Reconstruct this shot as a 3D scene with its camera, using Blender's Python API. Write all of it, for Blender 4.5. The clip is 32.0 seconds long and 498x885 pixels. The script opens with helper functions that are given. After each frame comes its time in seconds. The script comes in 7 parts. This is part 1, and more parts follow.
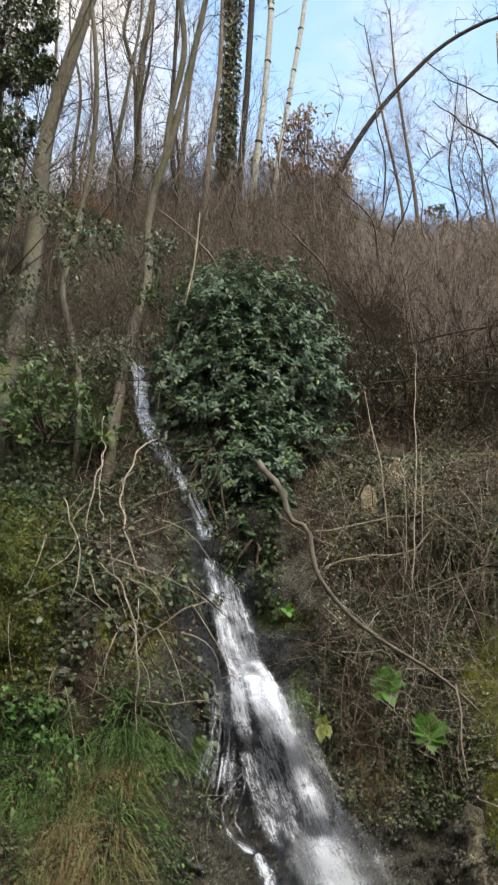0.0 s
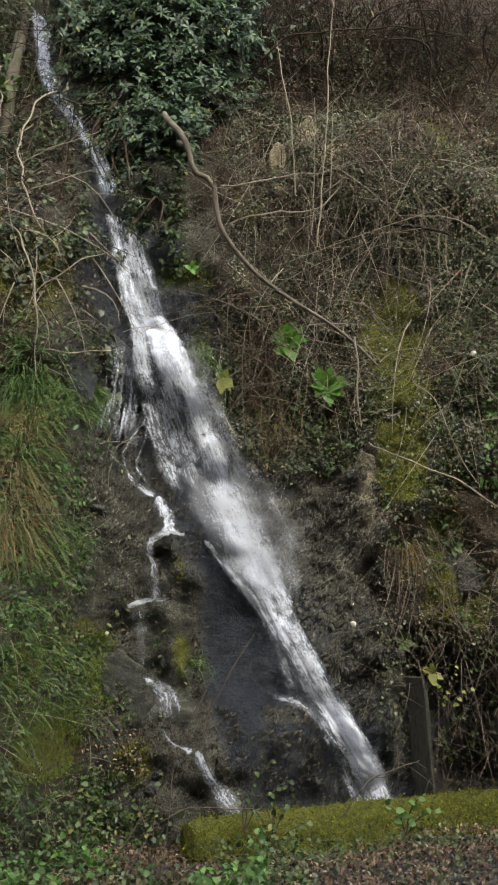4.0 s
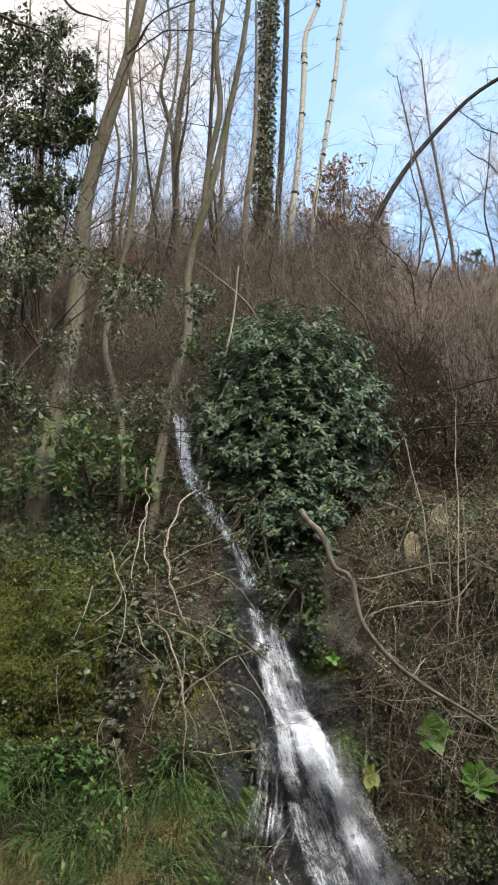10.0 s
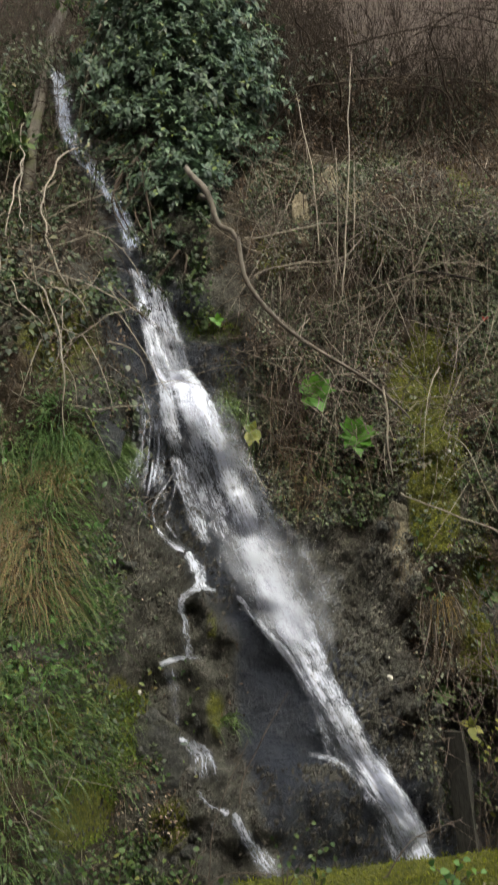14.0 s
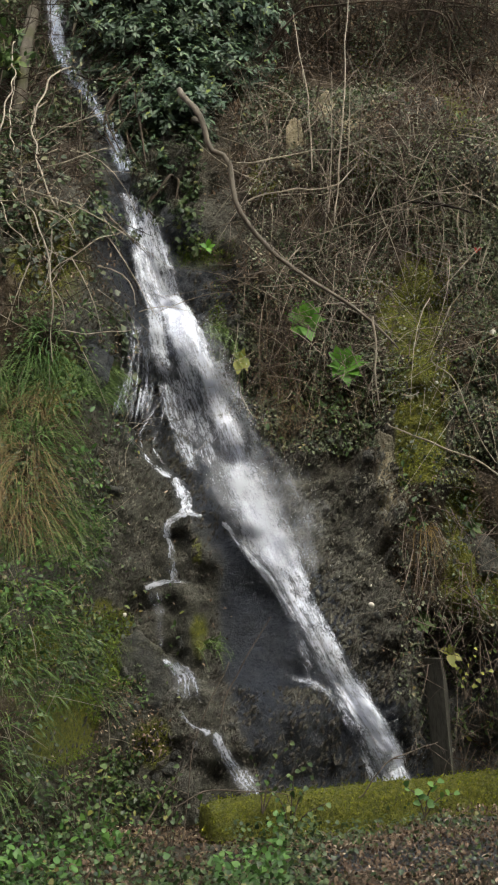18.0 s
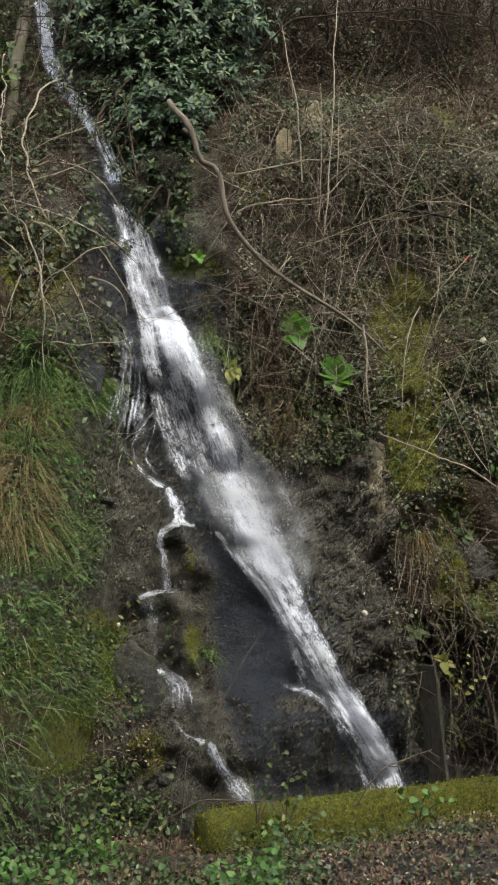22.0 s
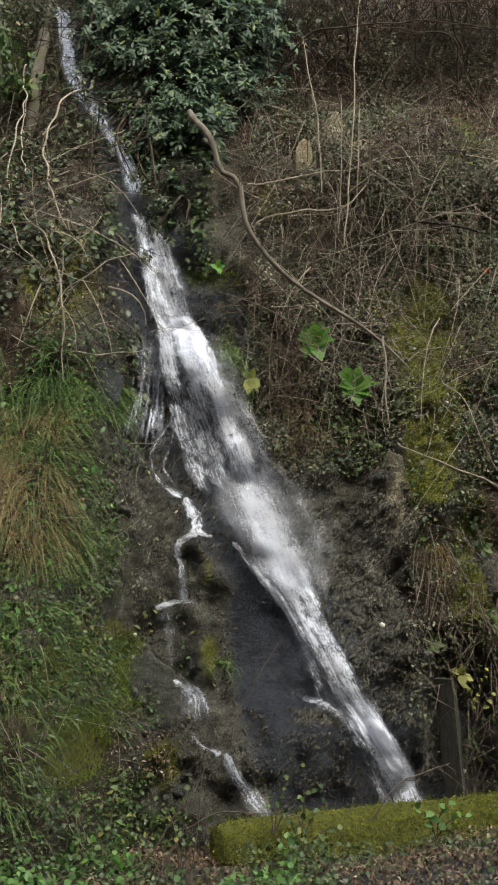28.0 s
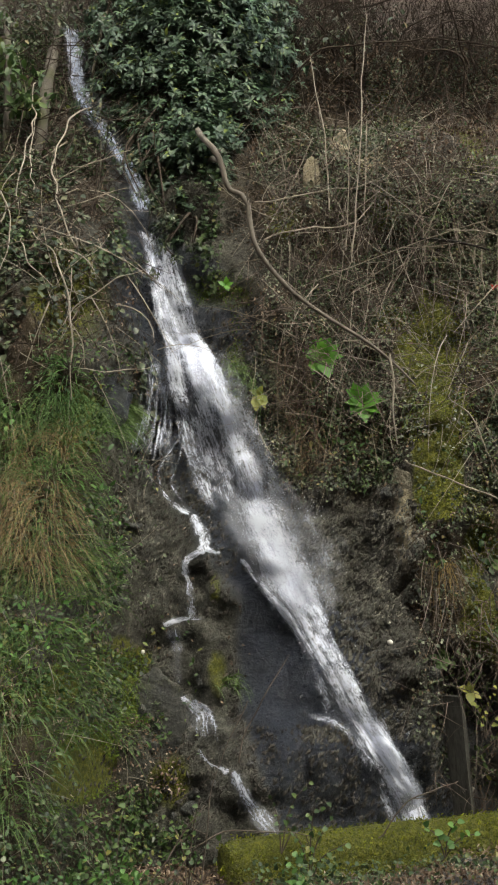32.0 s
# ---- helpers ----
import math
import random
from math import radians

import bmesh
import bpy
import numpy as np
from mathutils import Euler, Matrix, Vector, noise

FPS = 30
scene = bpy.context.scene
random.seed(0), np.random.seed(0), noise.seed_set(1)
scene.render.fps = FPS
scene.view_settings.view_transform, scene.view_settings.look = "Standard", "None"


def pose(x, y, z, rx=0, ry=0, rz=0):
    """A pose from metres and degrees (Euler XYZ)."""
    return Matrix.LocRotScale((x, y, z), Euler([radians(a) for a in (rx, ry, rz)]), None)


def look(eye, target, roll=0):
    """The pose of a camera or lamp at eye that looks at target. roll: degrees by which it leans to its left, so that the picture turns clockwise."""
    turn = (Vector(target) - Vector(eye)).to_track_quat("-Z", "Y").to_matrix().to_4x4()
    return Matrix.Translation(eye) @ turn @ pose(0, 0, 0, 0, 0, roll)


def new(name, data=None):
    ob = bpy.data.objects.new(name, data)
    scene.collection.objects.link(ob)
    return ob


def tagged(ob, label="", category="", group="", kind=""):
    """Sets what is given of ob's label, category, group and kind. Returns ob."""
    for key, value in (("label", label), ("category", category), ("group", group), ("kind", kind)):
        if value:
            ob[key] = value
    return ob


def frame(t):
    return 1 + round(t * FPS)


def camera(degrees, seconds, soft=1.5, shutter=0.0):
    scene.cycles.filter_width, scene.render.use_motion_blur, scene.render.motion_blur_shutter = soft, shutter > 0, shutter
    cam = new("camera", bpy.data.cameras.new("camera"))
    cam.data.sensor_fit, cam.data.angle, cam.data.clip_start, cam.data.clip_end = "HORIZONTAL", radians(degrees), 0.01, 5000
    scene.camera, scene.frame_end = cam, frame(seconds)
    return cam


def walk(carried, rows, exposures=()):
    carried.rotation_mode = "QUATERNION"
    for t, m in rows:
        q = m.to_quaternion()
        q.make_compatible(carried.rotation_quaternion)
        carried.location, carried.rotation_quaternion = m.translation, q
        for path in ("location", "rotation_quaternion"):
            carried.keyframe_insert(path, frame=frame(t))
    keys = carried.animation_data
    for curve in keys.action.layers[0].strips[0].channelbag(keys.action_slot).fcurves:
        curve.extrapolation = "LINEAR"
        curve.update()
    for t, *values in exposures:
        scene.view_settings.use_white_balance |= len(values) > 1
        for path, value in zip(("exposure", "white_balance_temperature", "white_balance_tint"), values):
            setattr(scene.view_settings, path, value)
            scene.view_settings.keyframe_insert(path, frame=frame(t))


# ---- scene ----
cam = camera(24.87, 32.0, soft=2.0, shutter=0.5)
walk(cam, [
    (0, pose(-0.169, -0.214, 1.922, 112.569, -0.666, 3.480)),
    (0.5, pose(-0.169, -0.152, 1.907, 111.053, -0.957, 2.509)),
    (1, pose(-0.155, -0.091, 1.848, 109.022, -1.354, 1.650)),
    (1.5, pose(-0.157, -0.018, 1.745, 106.265, -1.525, 0.821)),
    (2, pose(-0.032, 0.061, 1.563, 101.674, -1.838, 0.218)),
    (2.5, pose(0.077, 0.075, 1.434, 98.752, -1.350, -0.304)),
    (3, pose(0.117, 0.049, 1.354, 97.747, -0.569, -0.787)),
    (3.5, pose(0.110, 0.059, 1.352, 97.988, -0.679, -0.436)),
    (5.5, pose(0.052, 0.081, 1.399, 98.910, 0.485, 0.647)),
    (6, pose(-0.019, 0.077, 1.500, 100.257, 0.150, 0.341)),
    (6.5, pose(-0.093, 0.027, 1.717, 103.894, -0.624, 1.271)),
    (7, pose(-0.139, -0.064, 1.816, 108.399, -0.823, 3.293)),
    (7.5, pose(-0.142, -0.170, 1.870, 111.037, -0.711, 4.714)),
    (8, pose(-0.159, -0.318, 1.893, 113.598, -0.732, 5.870)),
    (8.5, pose(-0.162, -0.371, 1.896, 115.103, -0.434, 6.274)),
    (9, pose(-0.169, -0.353, 1.901, 114.771, -0.349, 6.193)),
    (9.5, pose(-0.172, -0.334, 1.898, 114.807, -0.496, 6.020)),
    (10, pose(-0.166, -0.351, 1.901, 114.915, -0.561, 5.806)),
    (10.5, pose(-0.154, -0.332, 1.899, 114.821, -0.186, 5.576)),
    (11, pose(-0.154, -0.289, 1.894, 114.561, -0.420, 5.260)),
    (11.5, pose(-0.167, -0.162, 1.874, 112.777, -0.501, 4.791)),
    (12, pose(-0.172, 0.005, 1.811, 108.418, -0.963, 3.374)),
    (12.5, pose(-0.113, 0.067, 1.746, 105.845, -1.002, 2.224)),
    (13, pose(-0.112, 0.099, 1.693, 103.623, 0.350, 1.538)),
    (13.5, pose(-0.058, 0.137, 1.600, 102.046, 0.006, 1.079)),
    (14, pose(-0.019, 0.162, 1.482, 100.286, 0.724, 0.927)),
    (14.5, pose(0.098, 0.174, 1.369, 98.018, 0.600, 0.994)),
    (16.5, pose(0.086, 0.163, 1.395, 95.996, 0.073, -0.015)),
    (17, pose(0.090, 0.163, 1.403, 96.054, -0.264, 0.254)),
    (17.5, pose(0.093, 0.146, 1.432, 96.261, 0.012, 0.552)),
    (18, pose(0.084, 0.123, 1.466, 96.665, -0.324, 0.643)),
    (18.5, pose(0.099, 0.103, 1.482, 96.772, -0.112, 0.710)),
    (19, pose(0.116, 0.085, 1.492, 96.816, 0.188, 0.455)),
    (19.5, pose(0.105, 0.072, 1.502, 96.951, 0.041, 0.253)),
    (20, pose(0.083, 0.071, 1.528, 97.004, 0.001, 0.003)),
    (20.5, pose(0.090, 0.075, 1.501, 96.991, 0.088, 0.091)),
    (21, pose(0.095, 0.086, 1.497, 96.849, 0.294, 0.192)),
    (21.5, pose(0.106, 0.092, 1.500, 96.912, 0.089, 0.273)),
    (22, pose(0.097, 0.084, 1.488, 97.015, 0.169, 0.367)),
    (22.5, pose(0.109, 0.086, 1.503, 96.968, 0.072, 0.404)),
    (23, pose(0.109, 0.097, 1.505, 97.117, -0.087, 0.463)),
    (23.5, pose(0.092, 0.108, 1.506, 97.258, -0.102, 0.556)),
    (24, pose(0.084, 0.106, 1.517, 97.263, -0.020, 0.637)),
    (24.5, pose(0.080, 0.101, 1.520, 97.307, -0.125, 0.737)),
    (25, pose(0.072, 0.096, 1.511, 97.363, -0.232, 0.754)),
    (25.5, pose(0.079, 0.082, 1.506, 97.452, -0.283, 0.925)),
    (27.5, pose(0.071, 0.096, 1.499, 97.475, -0.343, 1.019)),
    (28, pose(0.066, 0.101, 1.500, 97.500, -0.337, 1.078)),
    (28.5, pose(0.064, 0.097, 1.513, 97.645, -0.360, 1.241)),
    (29, pose(0.060, 0.082, 1.524, 97.808, -0.164, 1.346)),
    (29.5, pose(0.062, 0.071, 1.536, 97.949, -0.350, 1.271)),
    (30, pose(0.072, 0.069, 1.547, 98.043, -0.414, 1.267)),
    (30.5, pose(0.070, 0.063, 1.545, 98.145, -0.331, 1.306)),
    (31, pose(0.065, 0.074, 1.539, 98.187, -0.406, 1.288)),
    (31.5, pose(0.071, 0.070, 1.530, 98.167, -0.389, 1.401)),
    (32, pose(0.052, 0.080, 1.535, 98.170, -0.381, 1.398)),
], exposures=[(0.0, 2.07, 6800, 13), (32.0, 2.07, 6800, 13)])

# ---------- world and sun ----------
world = bpy.data.worlds.new("sky")
scene.world = world
world.use_nodes = True
wn = world.node_tree
sky = wn.nodes.new("ShaderNodeTexSky")
sky.sky_type = "NISHITA"
sky.sun_disc = False
sky.sun_elevation = radians(42)
sky.sun_rotation = radians(150)
sky.air_density, sky.dust_density, sky.ozone_density = 1.0, 7.0, 0.2
wn.nodes["Background"].inputs["Strength"].default_value = 0.15
# a bank of thin bright cloud over one side of a clear cyan sky
grey = wn.nodes.new("ShaderNodeRGBToBW")
wn.links.new(sky.outputs["Color"], grey.inputs["Color"])
lift = wn.nodes.new("ShaderNodeMath")
lift.operation = "MULTIPLY"
lift.inputs[1].default_value = 1.45
wn.links.new(grey.outputs[0], lift.inputs[0])
way = wn.nodes.new("ShaderNodeTexCoord")
shift = wn.nodes.new("ShaderNodeMapping")
shift.inputs["Location"].default_value, shift.inputs["Scale"].default_value = (1.5, 0.0, 0.2), (1.6, 1.0, 2.6)
wn.links.new(way.outputs["Generated"], shift.inputs["Vector"])
cloud = wn.nodes.new("ShaderNodeTexNoise")
cloud.inputs["Scale"].default_value, cloud.inputs["Detail"].default_value = 2.6, 5.0
wn.links.new(shift.outputs["Vector"], cloud.inputs["Vector"])
cover = wn.nodes.new("ShaderNodeValToRGB")
cover.color_ramp.elements[0].position, cover.color_ramp.elements[1].position = 0.45, 0.68
apart = wn.nodes.new("ShaderNodeSeparateXYZ")
wn.links.new(way.outputs["Generated"], apart.inputs[0])
bank = wn.nodes.new("ShaderNodeMath")
bank.operation = "MULTIPLY_ADD"
bank.inputs[1].default_value = -0.6
wn.links.new(apart.outputs["X"], bank.inputs[0])
wn.links.new(cloud.outputs["Fac"], bank.inputs[2])
wn.links.new(bank.outputs[0], cover.inputs["Fac"])
clear = wn.nodes.new("ShaderNodeMix")
clear.data_type, clear.blend_type = "RGBA", "MULTIPLY"
clear.inputs["Factor"].default_value = 1.0
clear.inputs[7].default_value = (0.88, 1.06, 1.06, 1)
wn.links.new(sky.outputs["Color"], clear.inputs[6])
veil = wn.nodes.new("ShaderNodeMix")
veil.data_type = "RGBA"
wn.links.new(cover.outputs["Color"], veil.inputs["Factor"])
wn.links.new(clear.outputs[2], veil.inputs[6])
wn.links.new(lift.outputs[0], veil.inputs[7])
wn.links.new(veil.outputs[2], wn.nodes["Background"].inputs["Color"])
sun_data = bpy.data.lights.new("sun", "SUN")
sun_data.energy, sun_data.angle, sun_data.color = 0.15, radians(25), (1.0, 0.90, 0.76)
sun = new("sun", sun_data)
sun.matrix_world = look((37, -64, 66.5), (0, 0, 0))

# ---------- numeric helpers ----------
rng = np.random.default_rng(7)


def smooth(a):
    a = np.clip(a, 0.0, 1.0)
    return a * a * (3 - 2 * a)


def lattice(i, j, k):
    h = (i * 374761393 + j * 668265263 + k * 1274126177) & 0xFFFFFFFF
    h = ((h ^ (h >> 13)) * 1103515245) & 0xFFFFFFFF
    return ((h ^ (h >> 16)) & 0xFFFF) / 65535.0


def vnoise(p):
    """Smooth lattice noise from 0 to 1 at the rows of p."""
    p = np.asarray(p, float)
    c = np.floor(p).astype(np.int64)
    f = p - c
    f = f * f * (3 - 2 * f)
    out = np.zeros(len(p))
    for a in (0, 1):
        for b in (0, 1):
            for d in (0, 1):
                w = np.abs(1 - a - f[:, 0]) * np.abs(1 - b - f[:, 1]) * np.abs(1 - d - f[:, 2])
                out += w * lattice(c[:, 0] + a, c[:, 1] + b, c[:, 2] + d)
    return out


def fbm(p, octaves=4):
    p = np.asarray(p, float)
    total, amp, norm = 0.0, 1.0, 0.0
    for _ in range(octaves):
        total, norm = total + amp * vnoise(p), norm + amp
        p, amp = p * 2.03 + 17.3, amp * 0.5
    return total / norm


def lines(table, s):
    """The rows of a table of points at the places s, from 0 to 1 along it, rounded between the points."""
    table = np.asarray(table, float)
    d = np.r_[0, np.cumsum(np.linalg.norm(np.diff(table[:, :3], axis=0), axis=1))]
    d /= d[-1]
    m = np.gradient(table, d, axis=0)
    k = np.clip(np.searchsorted(d, s, side="right") - 1, 0, len(d) - 2)
    h = (d[k + 1] - d[k])[:, None]
    u = ((s - d[k])[:, None]) / h
    return (table[k] * (1 + 2 * u) * (1 - u) ** 2 + table[k + 1] * u * u * (3 - 2 * u)
            + h * (m[k] * u * (1 - u) ** 2 + m[k + 1] * u * u * (u - 1)))


def unit(a):
    return a / (np.linalg.norm(a, axis=-1, keepdims=True) + 1e-9)


# ---------- meshes and objects ----------
def mesh_of(name, verts, faces, material, smooth_shade=True, uv=None, masks=None):
    """A mesh from arrays; the faces all have three or all have four corners."""
    verts, faces = np.asarray(verts, np.float32), np.asarray(faces, np.int32)
    me = bpy.data.meshes.new(name)
    me.vertices.add(len(verts))
    me.vertices.foreach_set("co", verts.ravel())
    me.loops.add(faces.size)
    me.loops.foreach_set("vertex_index", faces.ravel())
    me.polygons.add(len(faces))
    me.polygons.foreach_set("loop_start", np.arange(0, faces.size, faces.shape[1], dtype=np.int32))
    me.update(calc_edges=True)
    me.polygons.foreach_set("use_smooth", np.full(len(faces), smooth_shade))
    if uv is not None:
        me.uv_layers.new(name="uv").data.foreach_set("uv", np.asarray(uv, np.float32)[faces.ravel()].ravel())
    for key, values in (masks or {}).items():
        me.attributes.new(key, "FLOAT", "POINT").data.foreach_set("value", np.asarray(values, np.float32))
    me.materials.append(material)
    return me


def place_of(ob):
    p = Vector((0, 0, 0))
    while ob is not None:
        p, ob = p + ob.location, ob.parent
    return np.array(p)


def thing(name, at, label, category, group="", kind=""):
    ob = new(name)
    ob.empty_display_size = 0.2
    ob.location = at
    return tagged(ob, label, category, group, kind)


def part(name, geo, material, parent=None, label="", at=None, **more):
    """Links (verts, faces) in world places as one mesh object, under a thing or as a thing of its own at the place given."""
    verts, faces = geo
    base = np.zeros(3) if at is None else np.array(at, float)
    ob = new(name, mesh_of(name, np.asarray(verts) - base, faces, material, **more))
    ob.location = base - (place_of(parent) if parent is not None else 0)
    ob.parent = parent
    return tagged(ob, label)


def join(geos):
    vs, fs, n = [], [], 0
    for v, f in geos:
        vs.append(v)
        fs.append(np.asarray(f) + n)
        n += len(v)
    return np.concatenate(vs), np.concatenate(fs)


def tube(points, radii, sides=6, rough=0.0, close=True):
    """A tapered, slightly knobbly tube along points."""
    pts, r = np.asarray(points, float), np.asarray(radii, float)
    tang = unit(np.gradient(pts, axis=0))
    ref = np.array([0.0, 0, 1]) if abs(tang[:, 2]).mean() < 0.8 else np.array([1.0, 0, 0])
    side = unit(np.cross(tang, ref))
    other = np.cross(tang, side)
    a = np.arange(sides) / sides * 2 * np.pi
    rr = r[:, None] * np.ones(sides)
    if rough:
        rr = rr * (1 + rough * (rng.random(rr.shape) - 0.5))
    v = pts[:, None] + rr[..., None] * (np.cos(a)[None, :, None] * side[:, None] + np.sin(a)[None, :, None] * other[:, None])
    n = len(pts)
    i, j = np.meshgrid(np.arange(n - 1), np.arange(sides), indexing="ij")
    f = np.stack([i * sides + j, i * sides + (j + 1) % sides, (i + 1) * sides + (j + 1) % sides, (i + 1) * sides + j], -1).reshape(-1, 4)
    v = v.reshape(-1, 3)
    if close:
        v = np.r_[v, pts[-1:] + tang[-1:] * r[-1]]
        tip = len(v) - 1
        e = np.arange(sides)
        f = np.r_[f, np.stack([(n - 1) * sides + e, (n - 1) * sides + (e + 1) % sides, np.full(sides, tip), np.full(sides, tip)], -1)]
    return v, f


def many_tubes(starts, ways, lengths, radii, bend, steps=4, droop=0.0):
    """Many thin three-sided stems at once: starts, unit ways, lengths, foot radii and a sideways bend for each."""
    n = len(starts)
    u = np.linspace(0, 1, steps)
    p = starts[:, None] + ways[:, None] * (lengths[:, None] * u)[..., None]
    p = p + bend[:, None] * (u ** 2)[None, :, None] * lengths[:, None, None]
    p[..., 2] -= droop * lengths[:, None] * u ** 2
    tang = unit(np.gradient(p, axis=1))
    side = unit(np.cross(tang, np.array([0.31, 0.9, 0.3])))
    other = np.cross(tang, side)
    a = np.arange(3) / 3 * 2 * np.pi
    r = radii[:, None] * (1 - 0.75 * u)
    v = p[:, :, None] + r[:, :, None, None] * (np.cos(a)[:, None] * side[:, :, None] + np.sin(a)[:, None] * other[:, :, None])
    base = (np.arange(n) * steps * 3)[:, None, None]
    i, j = np.meshgrid(np.arange(steps - 1), np.arange(3), indexing="ij")
    q = np.stack([i * 3 + j, i * 3 + (j + 1) % 3, (i + 1) * 3 + (j + 1) % 3, (i + 1) * 3 + j], -1).reshape(-1, 4)
    return v.reshape(-1, 3), (base + q[None]).reshape(-1, 4)


# leaf outlines: across, along, lift
OVAL = np.array([[0, 0, 0], [-0.2, 0.22, 0.05], [0.2, 0.22, 0.05], [0, 0.3, 0], [-0.22, 0.6, 0.03], [0.22, 0.6, 0.03], [0, 0.65, -0.02], [0, 1, -0.14]])
OVAL_F = np.array([[0, 3, 1], [0, 2, 3], [1, 3, 6], [1, 6, 4], [3, 2, 5], [3, 5, 6], [4, 6, 7], [6, 5, 7]])
BROAD = np.array([[0, 0.05, 0], [-0.28, 0.04, 0.05], [0.28, 0.04, 0.05], [-0.42, 0.38, 0.06], [0.42, 0.38, 0.06], [-0.24, 0.78, 0.0], [0.24, 0.78, 0.0], [0, 0.45, -0.03], [0, 1, -0.1]])
BROAD_F = np.array([[0, 7, 1], [0, 2, 7], [1, 7, 3], [2, 4, 7], [3, 7, 5], [7, 4, 6], [5, 7, 8], [7, 6, 8]])
BLADE = np.array([[-0.5, 0, 0], [0.5, 0, 0], [-0.42, 0.4, 0.06], [0.42, 0.4, 0.06], [-0.25, 0.75, -0.02], [0.25, 0.75, -0.02], [0, 1, -0.2]])
BLADE_F = np.array([[0, 1, 3], [0, 3, 2], [2, 3, 5], [2, 5, 4], [4, 5, 6]])


def leaves(at, ways, normals, sizes, shape, faces, width=1.0, lift=1.0):
    """Many leaves at once: feet, tip directions, upper sides and lengths."""
    d = unit(ways)
    n = unit(normals - (normals * d).sum(-1, keepdims=True) * d)
    s = np.cross(d, n)
    w = np.broadcast_to(np.asarray(width, float), (len(at),))
    v = at[:, None] + sizes[:, None, None] * (shape[None, :, 0:1] * w[:, None, None] * s[:, None] + shape[None, :, 1:2] * d[:, None] + lift * shape[None, :, 2:3] * n[:, None])
    f = np.arange(len(at))[:, None, None] * len(shape) + faces[None]
    return v.reshape(-1, 3), f.reshape(-1, 3)


# ---------- materials ----------
def ramp(nt, fac, stops):
    r = nt.nodes.new("ShaderNodeValToRGB")
    while len(r.color_ramp.elements) < len(stops):
        r.color_ramp.elements.new(0.5)
    for e, (pos, col) in zip(r.color_ramp.elements, stops):
        e.position, e.color = pos, (*col, 1) if len(col) == 3 else col
    nt.links.new(fac, r.inputs["Fac"])
    return r.outputs["Color"]


def tex(nt, scale, detail=6.0, rough=0.6, stretch=(1, 1, 1), kind="ShaderNodeTexNoise", coords="Object"):
    tc = nt.nodes.new("ShaderNodeTexCoord")
    mp = nt.nodes.new("ShaderNodeMapping")
    mp.inputs["Scale"].default_value = stretch
    nt.links.new(tc.outputs[coords], mp.inputs["Vector"])
    n = nt.nodes.new(kind)
    n.inputs["Scale"].default_value = scale
    if kind == "ShaderNodeTexNoise":
        n.inputs["Detail"].default_value, n.inputs["Roughness"].default_value = detail, rough
    nt.links.new(mp.outputs["Vector"], n.inputs["Vector"])
    return n.outputs["Fac"] if kind == "ShaderNodeTexNoise" else n.outputs["Distance"]


def mix(nt, fac, a, b):
    m = nt.nodes.new("ShaderNodeMix")
    m.data_type = "RGBA"
    for sock, val in ((m.inputs["Factor"], fac), (m.inputs[6], a), (m.inputs[7], b)):
        if isinstance(val, (int, float)):
            sock.default_value = val
        elif isinstance(val, tuple):
            sock.default_value = (*val, 1)
        else:
            nt.links.new(val, sock)
    return m.outputs[2]


def math_node(nt, op, a, b=None, clamp=False):
    m = nt.nodes.new("ShaderNodeMath")
    m.operation, m.use_clamp = op, clamp
    for sock, val in zip(m.inputs, (a, b)):
        if val is None:
            continue
        if isinstance(val, (int, float)):
            sock.default_value = val
        else:
            nt.links.new(val, sock)
    return m.outputs[0]


def attribute(nt, key):
    a = nt.nodes.new("ShaderNodeAttribute")
    a.attribute_name = key
    return a.outputs["Fac"]


def material(name, roughness=0.8, spec=0.3):
    m = bpy.data.materials.new(name)
    m.use_nodes = True
    nt = m.node_tree
    b = nt.nodes["Principled BSDF"]
    b.inputs["Roughness"].default_value = roughness
    b.inputs["Specular IOR Level"].default_value = spec
    return m, nt, b


def bump(nt, b, height, strength=0.5, distance=0.02):
    n = nt.nodes.new("ShaderNodeBump")
    n.inputs["Strength"].default_value, n.inputs["Distance"].default_value = strength, distance
    nt.links.new(height, n.inputs["Height"])
    nt.links.new(n.outputs["Normal"], b.inputs["Normal"])


def leaf_material(name, dark, mid, light, rough=0.45, through_light=0.25, old=None):
    """Leaf: colour by leaf and by blotch, with some light coming through."""
    m, nt, b = material(name, rough, 0.4)
    g = nt.nodes.new("ShaderNodeNewGeometry")
    info = nt.nodes.new("ShaderNodeObjectInfo")
    r = math_node(nt, "FRACT", math_node(nt, "ADD", g.outputs["Random Per Island"], info.outputs["Random"]))
    stops = [(0.0, dark), (0.5, mid), (0.93, light)]
    if old:
        stops += [(0.975, old)]
    col = ramp(nt, r, stops)
    blotch = tex(nt, 9.0, 3.0)
    col = mix(nt, math_node(nt, "MULTIPLY", blotch, 0.45), col, dark)
    nt.links.new(col, b.inputs["Base Color"])
    tr = nt.nodes.new("ShaderNodeBsdfTranslucent")
    nt.links.new(col, tr.inputs["Color"])
    ms = nt.nodes.new("ShaderNodeMixShader")
    ms.inputs["Fac"].default_value = through_light
    nt.links.new(b.outputs[0], ms.inputs[1])
    nt.links.new(tr.outputs[0], ms.inputs[2])
    nt.links.new(ms.outputs[0], nt.nodes["Material Output"].inputs["Surface"])
    return m


